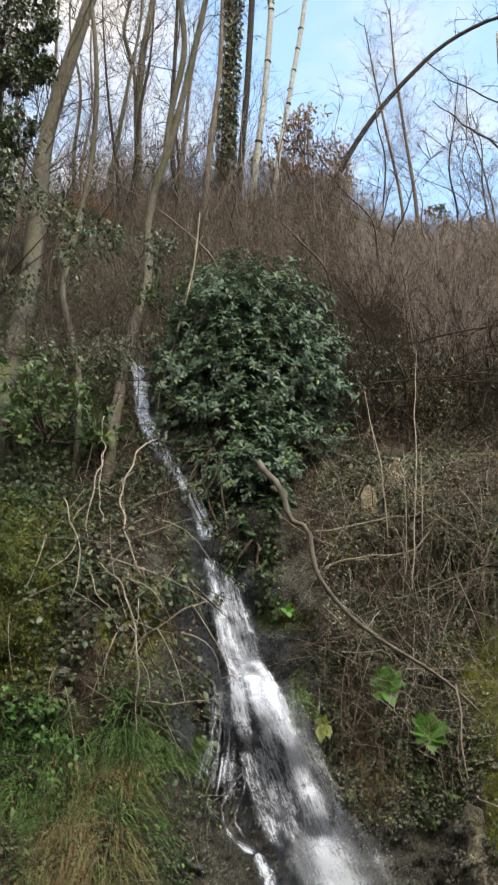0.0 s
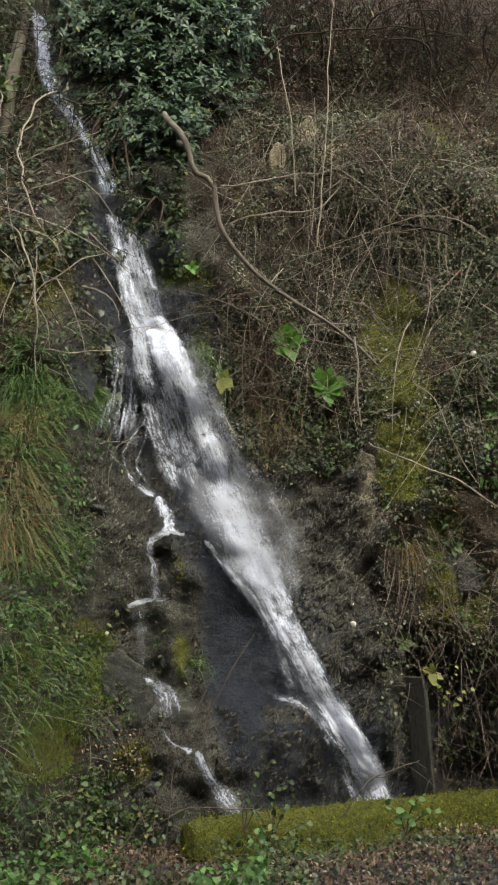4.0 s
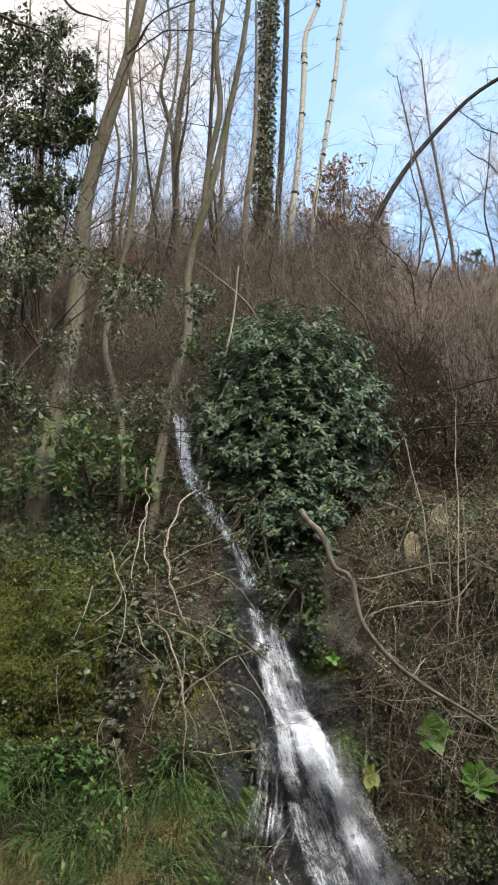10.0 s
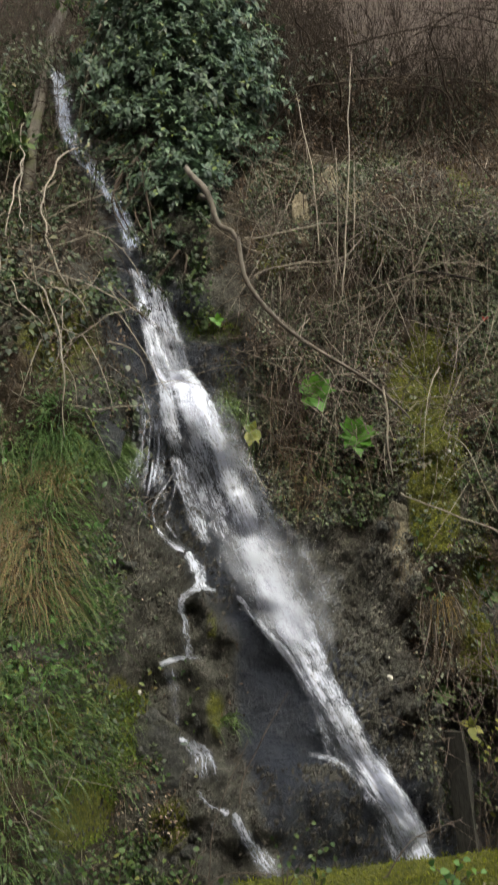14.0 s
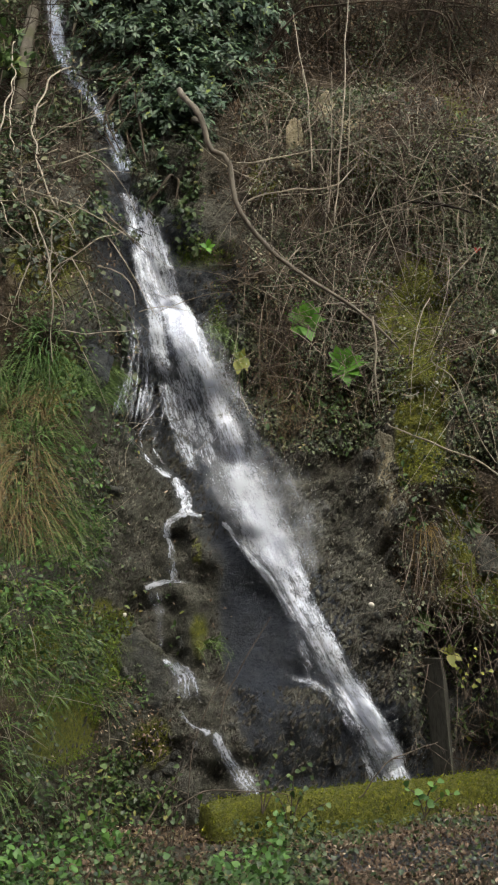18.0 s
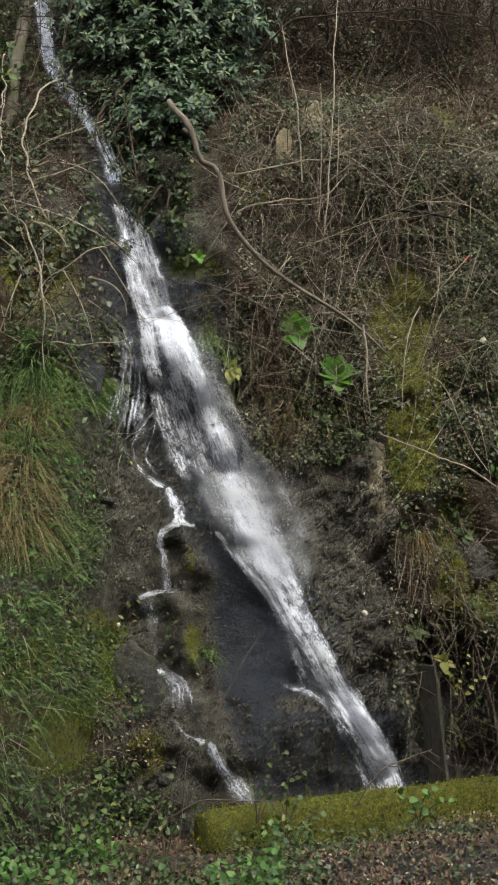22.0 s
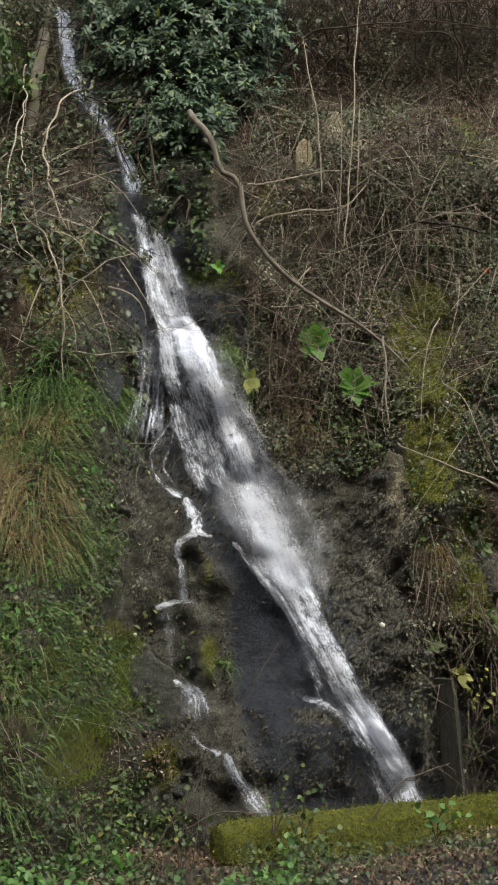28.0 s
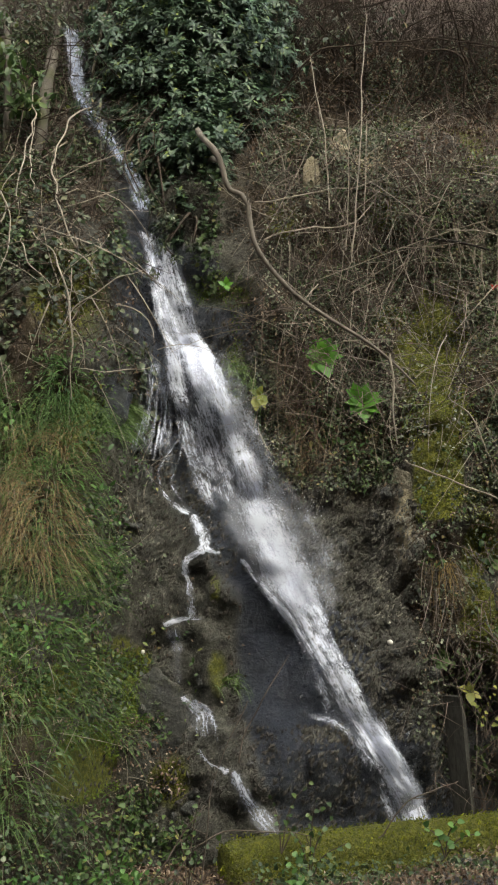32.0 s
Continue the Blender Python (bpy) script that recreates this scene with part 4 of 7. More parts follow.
def twig_crown(table, count, reach, thick=0.012, start=0.35, spread=0.8, up=0.5, kids=3):
    """Side branches with twigs along the upper part of a stem."""
    s = rng.uniform(start, 1.0, count)
    p = lines(np.array(table, float), s)
    way = unit(np.c_[rng.normal(0, spread, (count, 2)), rng.uniform(-0.1, 1, count) + up])
    ln = reach * rng.uniform(0.35, 1.0, count) * (1.25 - 0.6 * s)
    bend = rng.normal(0, 0.22, (count, 3))
    geos = [many_tubes(p[:, :3], way, ln, np.full(count, thick) * rng.uniform(0.6, 1.2, count), bend, 6)]
    rep = np.repeat(np.arange(count), kids)
    u = rng.uniform(0.25, 0.95, len(rep))
    foot = p[rep, :3] + way[rep] * (ln[rep] * u)[:, None] + bend[rep] * (u ** 2 * ln[rep])[:, None]
    w2 = unit(way[rep] + rng.normal(0, 0.6, (len(rep), 3)))
    l2 = ln[rep] * rng.uniform(0.2, 0.55, len(rep))
    b2 = rng.normal(0, 0.25, (len(rep), 3))
    geos.append(many_tubes(foot, w2, l2, np.full(len(rep), thick * 0.5), b2, 4))
    rep3 = np.repeat(np.arange(len(rep)), 2)
    u3 = rng.uniform(0.3, 0.95, len(rep3))
    foot3 = foot[rep3] + w2[rep3] * (l2[rep3] * u3)[:, None] + b2[rep3] * (u3 ** 2 * l2[rep3])[:, None]
    geos.append(many_tubes(foot3, unit(w2[rep3] + rng.normal(0, 0.7, (len(rep3), 3))), l2[rep3] * rng.uniform(0.3, 0.6, len(rep3)), np.full(len(rep3), thick * 0.3), rng.normal(0, 0.2, (len(rep3), 3)), 3))
    return join(geos)


def bare_tree(stems, bark, label, twigs=40, reach=1.6, thick=0.012, start=0.35, twig_bark=None, kids=3, name="bare_tree", up=0.5):
    foot = stems[0][0][:3]
    t = thing(name, foot, label, "tree", "bare trees on the slope")
    for k, table in enumerate(stems):
        below = list(table)
        if k == 0:
            below = [(table[0][0] - 0.02, table[0][1], table[0][2] - 1.6, table[0][3] * 1.15)] + below
        stem = part("trunk" if k == 0 else "limb", grow(below), bark, t)
        if twigs:
            tagged(part("crown", twig_crown(table, twigs, reach, thick, start, kids=kids, up=up), twig_bark or TWIG, stem), kind="stuff")
    return t


def knots(t, table):
    """Dark rings where branches have broken off a pale stem."""
    for s in np.sort(rng.uniform(0.15, 0.95, 9)):
        p = lines(np.array(table, float), np.array([s - 0.004, s, s + 0.004]))
        part("knot", tube(p[:, :3] + rng.normal(0, 0.01, 3), p[:, 3] * np.array([0.9, 1.3, 0.9]), 8, 0.3, False), DARKBARK, t, "dark branch scar")


# stems: across, away, up, radius
LEFT = [(-4.44, 13.29, 7.82, 0.150), (-4.73, 14.67, 9.34, 0.165), (-5.35, 17.30, 12.49, 0.182), (-5.97, 19.50, 15.92, 0.185), (-6.23, 20.50, 18.21, 0.184), (-5.88, 20.50, 20.18, 0.169), (-5.50, 20.50, 22.09, 0.154), (-5.22, 20.50, 24.33, 0.133), (-4.81, 20.50, 27.97, 0.113)]
THIN = [(-3.26, 13.09, 7.53, 0.046), (-4.17, 16.00, 10.58, 0.064), (-4.85, 17.80, 12.88, 0.062), (-4.74, 18.20, 14.41, 0.064), (-4.69, 18.50, 15.57, 0.060), (-4.67, 18.50, 17.61, 0.056), (-4.81, 18.50, 19.17, 0.046), (-5.02, 18.50, 20.66, 0.042), (-5.08, 18.50, 23.29, 0.032)]
MID = [(-2.80, 12.93, 7.29, 0.078), (-2.93, 14.01, 8.58, 0.084), (-3.19, 16.00, 10.64, 0.088), (-3.22, 17.50, 12.49, 0.088), (-3.30, 18.00, 14.71, 0.077), (-3.09, 18.00, 15.51, 0.072), (-2.67, 18.00, 17.77, 0.068), (-2.33, 18.00, 20.07, 0.058), (-2.16, 18.00, 22.06, 0.054), (-1.84, 18.00, 24.92, 0.045)]
MID_FORK = [(-3.09, 18.00, 15.51, 0.058), (-3.02, 18.00, 16.63, 0.063), (-2.80, 18.00, 18.23, 0.063), (-2.92, 18.00, 19.81, 0.054), (-2.78, 18.00, 21.44, 0.049), (-2.63, 18.00, 24.08, 0.040)]
BACK = [(-5.33, 27.50, 20.77, 0.124), (-5.49, 27.50, 23.89, 0.117), (-5.51, 27.50, 26.11, 0.110), (-5.23, 27.50, 29.15, 0.103), (-5.20, 27.50, 31.67, 0.096), (-5.11, 27.50, 35.71, 0.083)]
BACK_FORK = [(-5.56, 27.50, 23.90, 0.055), (-5.74, 27.50, 26.13, 0.062), (-6.11, 27.50, 27.56, 0.055), (-5.90, 27.50, 29.47, 0.048), (-6.08, 27.50, 31.76, 0.034)]
SAPLING = [(-2.33, 13.80, 8.46, 0.031), (-2.11, 13.80, 9.52, 0.028), (-1.92, 13.80, 10.55, 0.024), (-1.86, 13.80, 11.43, 0.017)]
IVY_STEM = [(-2.91, 28.70, 22.03, 0.187), (-2.86, 28.70, 26.44, 0.172), (-2.72, 28.70, 32.66, 0.143), (-2.60, 28.70, 38.31, 0.115)]
DARK = [(-2.42, 28.00, 21.72, 0.098), (-2.22, 28.00, 25.80, 0.098), (-2.10, 28.00, 29.33, 0.098), (-2.01, 28.00, 33.16, 0.091), (-1.82, 28.00, 37.92, 0.070)]
PALE_A = [(-2.01, 28.30, 21.90, 0.113), (-1.70, 28.30, 25.55, 0.092), (-1.51, 28.30, 28.82, 0.092), (-1.45, 28.30, 30.30, 0.085), (-1.04, 28.30, 31.54, 0.071), (-0.96, 28.30, 33.64, 0.057)]
PALE_B = [(-1.37, 28.30, 21.86, 0.085), (-0.89, 28.30, 25.71, 0.071), (-0.44, 28.30, 28.96, 0.071), (-0.36, 28.30, 29.94, 0.064), (-0.07, 28.30, 31.95, 0.057), (0.04, 28.30, 34.35, 0.042)]
ARCH = [(0.10, 28.30, 20.94, 0.092), (0.87, 28.30, 23.16, 0.085), (1.82, 28.30, 24.82, 0.078), (2.97, 28.30, 26.29, 0.071), (3.74, 28.30, 27.14, 0.064), (4.54, 28.30, 27.77, 0.064), (6.00, 28.30, 28.46, 0.050), (7.42, 28.30, 28.45, 0.028)]
FAR_A = [(3.08, 30.40, 22.36, 0.068), (2.84, 30.40, 25.49, 0.053), (2.62, 30.40, 27.89, 0.038), (2.51, 30.40, 30.92, 0.023)]
FAR_B = [(2.64, 30.40, 22.39, 0.053), (2.21, 30.40, 25.78, 0.046), (1.94, 30.40, 27.70, 0.030), (1.63, 30.40, 30.23, 0.015)]
SIDE_A = [(4.06, 20.60, 13.51, 0.041), (3.97, 20.60, 14.52, 0.062), (4.00, 20.60, 15.95, 0.067), (4.06, 20.60, 17.97, 0.062), (4.12, 20.60, 20.79, 0.046)]
SIDE_B = [(4.13, 20.60, 13.63, 0.031), (4.12, 20.60, 14.65, 0.041), (4.16, 20.60, 15.95, 0.041), (4.38, 20.60, 18.65, 0.031)]
BRANCH = [(-0.73, 11.60, 6.46, 0.046), (-0.59, 11.50, 6.25, 0.046), (-0.52, 11.50, 6.06, 0.044), (-0.47, 11.50, 5.87, 0.042), (-0.31, 11.50, 5.79, 0.042), (-0.25, 11.50, 5.54, 0.041), (-0.18, 11.50, 5.26, 0.040), (-0.06, 11.50, 5.05, 0.038), (0.12, 11.50, 4.84, 0.036), (0.38, 11.50, 4.63, 0.032), (0.64, 11.50, 4.44, 0.029), (0.96, 11.50, 4.25, 0.026), (1.22, 11.50, 4.03, 0.021), (1.48, 11.50, 3.78, 0.012)]

bare_tree([LEFT], BARK, "leaning grey-brown tree with mossy bark and few twigs", 40, 2.6, 0.022, 0.45, DARKTWIG, 5)
bare_tree([THIN], BARK, "slender crooked grey-brown tree", 36, 1.8, 0.012, 0.45, DARKTWIG)
bare_tree([MID, MID_FORK], BARK, "forked grey-brown tree beside the stream", 36, 1.8, 0.014, 0.45, DARKTWIG)
bare_tree([BACK, BACK_FORK], BARK, "forked tall bare tree on the ridge", 50, 2.6, 0.02, 0.2, DARKTWIG)
bare_tree([[(a, b, c, r * 0.6) for a, b, c, r in SAPLING]], PALETWIG, "thin pale sapling leaning over the laurel", 0)
bare_tree([DARK], DARKBARK, "straight tree with nearly black bark", 22, 1.8, 0.018, 0.3, DARKTWIG)
knots(bare_tree([PALE_A], BIRCH, "pale-barked tree with knots on the ridge", 7, 1.3, 0.016, 0.55, TWIG), PALE_A)
knots(bare_tree([PALE_B], BIRCH, "thinner pale-barked tree on the ridge", 7, 1.3, 0.014, 0.55, TWIG), PALE_B)
bare_tree([ARCH], DARKBARK, "dark bare tree arching far over sideways", 12, 1.8, 0.014, 0.5, DARKTWIG)
bare_tree([FAR_A], TWIG, "fine-twigged young bare tree against the sky", 80, 2.2, 0.009, 0.12, GREYTWIG, 5)
bare_tree([FAR_B], TWIG, "fine-twigged young bare tree against the sky", 70, 2.0, 0.008, 0.12, GREYTWIG, 5)
bare_tree([SIDE_A, SIDE_B], BIRCH, "pair of pale bare stems on the slope", 10, 1.4, 0.014, 0.4, TWIG)


def ivy_tree():
    t = thing("ivy_covered_tree", IVY_STEM[0][:3], "tall tree trunk wrapped in dark ivy", "tree", "bare trees on the slope")
    part("trunk", grow([(IVY_STEM[0][0], IVY_STEM[0][1], IVY_STEM[0][2] - 1.5, 0.19)] + IVY_STEM), DARKBARK, t)
    n = 5200
    s = rng.random(n)
    p = lines(np.array(IVY_STEM), s)[:, :3]
    a = rng.uniform(0, 2 * np.pi, n)
    r = 0.20 + 0.24 * vnoise(np.c_[s * 40, np.cos(a), np.sin(a)]) * rng.random(n)
    out = np.c_[np.cos(a), np.sin(a), np.zeros(n)]
    tagged(part("ivy", leaves(p + out * r[:, None], out * 0.5 + rng.normal(0, 0.5, (n, 3)) - np.array([0, 0, 0.5]), out + rng.normal(0, 0.4, (n, 3)), rng.uniform(0.07, 0.15, n), BROAD, BROAD_F), IVY, t), kind="stuff")
    tagged(part("crown", twig_crown(IVY_STEM, 26, 1.5, 0.012, 0.2), DARKTWIG, t), kind="stuff")


ivy_tree()


# ---------- evergreen shrubs ----------
def clumps(centres, radii, per, flat=0.8):
    """Points and outward ways in uneven leafy clumps."""
    at, out = [], []
    for c, r, n in zip(centres, radii, per):
        d = unit(rng.normal(0, 1, (n, 3)))
        k = r * (0.55 + 0.45 * rng.random(n) ** 0.5) * (0.75 + 0.5 * vnoise(d * 2.2 + c))
        at.append(c + d * k[:, None] * np.array([1, 1, flat]))
        out.append(d)
    return np.concatenate(at), np.concatenate(out)


def laurel_shrub():
    t = thing("laurel_shrub", (-0.85, 13.2, 6.6), "large dark green laurel shrub overhanging the stream", "shrub")
    blobs = ((-1.55, 14.4, 10.2, 0.75), (-0.9, 14.3, 10.0, 0.8), (-1.9, 14.2, 9.4, 0.6), (-1.2, 13.9, 9.3, 0.9), (-0.55, 14.0, 9.4, 0.7), (-0.25, 14.1, 9.1, 0.55), (-1.8, 13.8, 8.6, 0.65),
             (-1.0, 13.6, 8.5, 0.9), (-0.45, 13.7, 8.4, 0.65), (-0.5, 13.6, 7.75, 0.5), (-1.5, 13.4, 7.8, 0.7), (-1.0, 13.3, 7.5, 0.6), (-1.4, 13.1, 6.9, 0.5), (-1.0, 13.0, 7.0, 0.5), (-0.75, 13.2, 7.3, 0.55), (-0.45, 13.3, 7.4, 0.45), (-1.25, 12.9, 6.7, 0.5), (-0.95, 12.9, 6.7, 0.42), (-1.2, 12.7, 6.25, 0.30), (-0.75, 12.8, 6.4, 0.32), (-1.05, 12.6, 6.05, 0.22), (-1.2, 12.4, 5.75, 0.16), (-1.5, 13.9, 9.7, 0.6), (-0.8, 14.0, 9.6, 0.6), (-0.1, 13.95, 8.9, 0.28), (-0.05, 13.85, 8.35, 0.3), (-0.05, 13.75, 7.9, 0.3), (-0.15, 13.5, 7.5, 0.35), (-0.3, 13.4, 7.15, 0.32), (-0.65, 13.1, 6.8, 0.35), (-0.9, 12.7, 6.3, 0.32), (-0.75, 12.5, 6.75, 0.28), (-0.6, 12.9, 6.2, 0.22), (-0.5, 12.8, 5.8, 0.18))
    at, way, nor, size = [], [], [], []
    for x, y, z, r in blobs:
        for _ in range(int(220 * r * r / 0.5) + 16):
            d = unit(rng.normal(0, 1, 3) + np.array([0, -0.45, 0.25]))
            k = r * (0.5 + 0.65 * rng.random() ** 0.6) * (0.7 + 0.6 * vnoise((d * 2.4 + np.array([x, y, z]))[None])[0])
            tip = np.array([x, y, z]) + d * k * np.array([1.1, 0.85, 0.95])
            # a whorl of drooping leaves round the end of a twig
            axis = unit(d * 0.8 + np.array([0, -0.25, 0.55]) + rng.normal(0, 0.25, 3))
            side = unit(np.cross(axis, rng.normal(0, 1, 3)))
            other = np.cross(axis, side)
            n = rng.integers(6, 11)
            a = np.arange(n) * 2.4 + rng.uniform(0, 6)
            ray = np.cos(a)[:, None] * side + np.sin(a)[:, None] * other
            at.append(tip - axis * rng.uniform(0, 0.05, (n, 1)) + ray * 0.008)
            way.append(ray + axis * rng.uniform(-0.1, 0.6, (n, 1)) + np.array([0, 0, -0.22]))
            nor.append(axis + np.array([0, -0.1, 0.5]) + rng.normal(0, 0.15, (n, 3)))
            size.append(rng.uniform(0.065, 0.12, n) * (1.0 if z > 6.6 else 0.8))
    at, way, nor, size = (np.concatenate(q) for q in (at, way, nor, size))
    near = np.argsort(at[:, 1] + 0.3 * rng.random(len(at)))[:260]
    far = np.setdiff1d(np.arange(len(at)), near)
    for k, n in enumerate(((-0.62, 11.9, 6.35), (-1.1, 13.6, 7.6), (-0.6, 13.8, 8.2), (-1.6, 13.9, 8.8), (-0.1, 14.0, 8.8))):
        part("branch", grow([(-0.85, 13.3, 6.4, 0.06), (np.array(n) * 0.5 + np.array([-0.85, 13.3, 6.9]) * 0.5).tolist() + [0.045], (*n, 0.02)], 6, 10), BARK, t)
    ob = part("foliage", leaves(at[far], way[far], nor[far], size[far], OVAL, OVAL_F, 0.82), LAUREL, t, "glossy dark green leaves")
    tagged(ob, kind="stuff")
    one = mesh_of("leaf", OVAL, OVAL_F, LAUREL)
    base = place_of(t)
    for i in near:
        d = Vector(unit(way[i]))
        n = Vector(nor[i])
        n = (n - n.dot(d) * d).normalized()
        m = Matrix((d.cross(n), d, n)).transposed()
        ob = new("leaf", one)
        ob.parent = t
        ob.matrix_basis = Matrix.LocRotScale(Vector(at[i] - base), m.to_quaternion(), Vector((size[i],) * 3))


laurel_shrub()


def leafy_shrub(label, at, blobs, size, mat, count, shape=(OVAL, OVAL_F), name="evergreen_shrub", stems=6, stem_mat=None, category="shrub", group=""):
    t = thing(name, at, label, category, group)
    centres, radii, per = [], [], []
    for x, y, z, r in blobs:
        for _ in range(8):
            d = unit(rng.normal(0, 1, 3))
            centres.append(np.array([x, y, z]) + d * r * rng.uniform(0.3, 0.95))
            radii.append(r * rng.uniform(0.2, 0.5))
            per.append(max(4, int(count / len(blobs) / 8 * rng.uniform(0.5, 1.3))))
    p, out = clumps(np.array(centres), radii, per)
    way = out * 0.6 + rng.normal(0, 0.5, p.shape) + np.array([0, -0.2, -0.25])
    nor = rng.normal(0, 0.45, p.shape) + np.array([0, -0.5, 0.9])
    tagged(part("foliage", leaves(p, way, nor, rng.uniform(size * 0.6, size * 1.2, len(p)), *shape), mat, t), kind="stuff")
    ends = np.array(centres)[rng.integers(0, len(centres), stems)]
    for e in ends:
        part("stem", tube(lines(np.array([(*at, 0.02), (*(np.array(at) * 0.45 + e * 0.55 + rng.normal(0, 0.12, 3)), 0.014), (*e, 0.006)]), np.linspace(0, 1, 8))[:, :3], np.linspace(0.022, 0.006, 8), 5), stem_mat or DARKTWIG, t)
    return t


leafy_shrub("straggling green laurel shoots above the mossy rock", (-3.7, 13.3, 7.6), ((-4.2, 13.0, 8.3, 0.5), (-3.7, 13.0, 8.5, 0.5), (-3.3, 12.9, 8.0, 0.45), (-3.9, 12.8, 7.7, 0.4), (-4.5, 13.0, 7.8, 0.4), (-2.95, 12.9, 7.6, 0.25)), 0.13, BRAMBLE, 900)
leafy_shrub("dark leaves on twigs hanging before the water", (-0.95, 12.6, 5.95), ((-1.22, 12.05, 5.45, 0.10), (-1.05, 12.05, 5.3, 0.09), (-1.32, 12.05, 5.12, 0.07), (-0.9, 12.1, 5.5, 0.1)), 0.06, IVY, 60, (OVAL, OVAL_F), "hanging_shrub", 4)
leafy_shrub("dark twigs and leaves hanging over the chute", (-1.5, 12.9, 7.3), ((-2.15, 12.9, 7.45, 0.14), (-1.9, 12.6, 7.0, 0.17), (-1.62, 12.4, 6.5, 0.17), (-1.45, 12.2, 6.05, 0.17), (-1.2, 12.1, 5.75, 0.14)), 0.065, IVY, 330, (OVAL, OVAL_F), "hanging_shrub", 7)
leafy_shrub("dark ivy-hung shrub among the bare trees", (-6.0, 17.6, 12.2), ((-6.6, 17.3, 19.2, 0.8), (-6.1, 17.2, 18.6, 0.7), (-6.9, 17.4, 17.7, 0.8), (-6.3, 17.3, 16.8, 0.7), (-5.6, 17.0, 18.0, 0.5), (-7.6, 17.4, 19.0, 0.8), (-7.7, 17.4, 17.2, 0.8), (-5.5, 17.0, 16.9, 0.4), (-7.5, 17.4, 15.6, 0.7), (-6.7, 17.3, 15.8, 0.7), (-5.9, 17.2, 15.5, 0.45), (-7.2, 17.4, 20.2, 0.7), (-6.2, 17.2, 14.6, 0.7)), 0.12, IVY, 11500, (OVAL, OVAL_F), "ivy_clad_tree", 8)
leafy_shrub("dark ivy filling the crown of a leaning tree", (-6.6, 18.0, 12.6), ((-6.3, 17.5, 18.0, 0.9), (-7.2, 17.6, 18.6, 0.9), (-6.9, 17.6, 16.5, 0.9), (-6.0, 17.4, 17.2, 0.7), (-6.5, 17.5, 20.2, 0.8), (-5.9, 17.3, 15.9, 0.6), (-7.4, 17.6, 14.8, 0.9), (-6.4, 17.4, 14.2, 0.8), (-5.8, 17.2, 19.0, 0.5)), 0.10, IVY, 7500, (OVAL, OVAL_F), "ivy_clad_tree", 10)
bare_tree([[(-6.9, 18.2, 12.4, 0.07), (-6.8, 18.2, 14.5, 0.06), (-6.6, 18.2, 16.8, 0.05), (-6.7, 18.2, 19.0, 0.035), (-6.5, 18.2, 21.2, 0.015)]], DARKBARK, "twiggy dark bare tree behind the ivy", 130, 1.8, 0.012, 0.15, TWIG, 4)
leafy_shrub("green undergrowth on the upper slope", (-5.6, 16.2, 11.6), ((-5.6, 15.8, 13.0, 0.6), (-6.1, 15.6, 12.0, 0.6), (-5.0, 15.4, 11.2, 0.5), (-4.3, 15.9, 12.8, 0.5), (-6.4, 15.3, 10.8, 0.5), (-5.4, 14.4, 9.6, 0.4), (-4.0, 15.2, 11.6, 0.5), (-3.6, 15.8, 12.4, 0.45), (-5.0, 16.4, 13.6, 0.6), (-6.2, 16.3, 13.8, 0.6), (-2.7, 15.6, 12.0, 0.4)), 0.10, IVY, 3600)
leafy_shrub("yellow-green bush behind the laurel", (-2.4, 15.6, 10.6), ((-2.2, 15.3, 11.2, 0.35), (-2.7, 15.4, 11.0, 0.35), (-2.0, 15.2, 10.8, 0.3)), 0.10, BRAMBLE, 420)
leafy_shrub("brown autumn oak with thinning leaves on the ridge", (-0.4, 29.2, 21.4), ((-0.6, 29.5, 25.6, 0.7), (-1.1, 29.5, 24.8, 0.8), (0.0, 29.5, 24.9, 0.8), (0.5, 29.5, 24.0, 0.8), (-0.9, 29.4, 23.7, 0.95), (0.2, 29.4, 23.2, 0.95), (-1.5, 29.4, 23.8, 0.6), (0.8, 29.4, 23.0, 0.6), (-0.4, 29.4, 22.4, 0.9)), 0.13, RUSSET, 5200, (OVAL, OVAL_F), "autumn_tree", 60, TWIG, "tree")
leafy_shrub("rusty low bush on the ridge", (2.6, 29.4, 20.2), ((1.4, 29.3, 21.0, 0.5), (2.0, 29.3, 21.3, 0.55), (2.7, 29.3, 21.1, 0.5), (3.3, 29.3, 21.4, 0.55), (4.1, 29.3, 21.2, 0.5), (5.0, 29.3, 21.3, 0.5)), 0.12, RUSSET, 2600, (OVAL, OVAL_F), "autumn_bush", 40, TWIG)
leafy_shrub("small dark conifer on the skyline", (3.9, 31.0, 20.6), ((3.9, 31.0, 21.5, 0.5), (3.9, 31.0, 21.9, 0.42), (3.9, 31.0, 22.3, 0.34), (3.92, 31.0, 22.7, 0.25), (3.92, 31.0, 23.1, 0.16)), 0.11, DARKBRAMBLE, 800, (OVAL, OVAL_F), "conifer", 6, DARKTWIG, "tree")
leafy_shrub("rusty bush between the tree trunks", (-6.4, 25.0, 18.4), ((-6.9, 24.8, 19.3, 0.5), (-6.2, 24.8, 19.2, 0.5), (-5.7, 24.8, 18.9, 0.4)), 0.12, RUSSET, 700, (OVAL, OVAL_F), "autumn_bush", 10, TWIG)


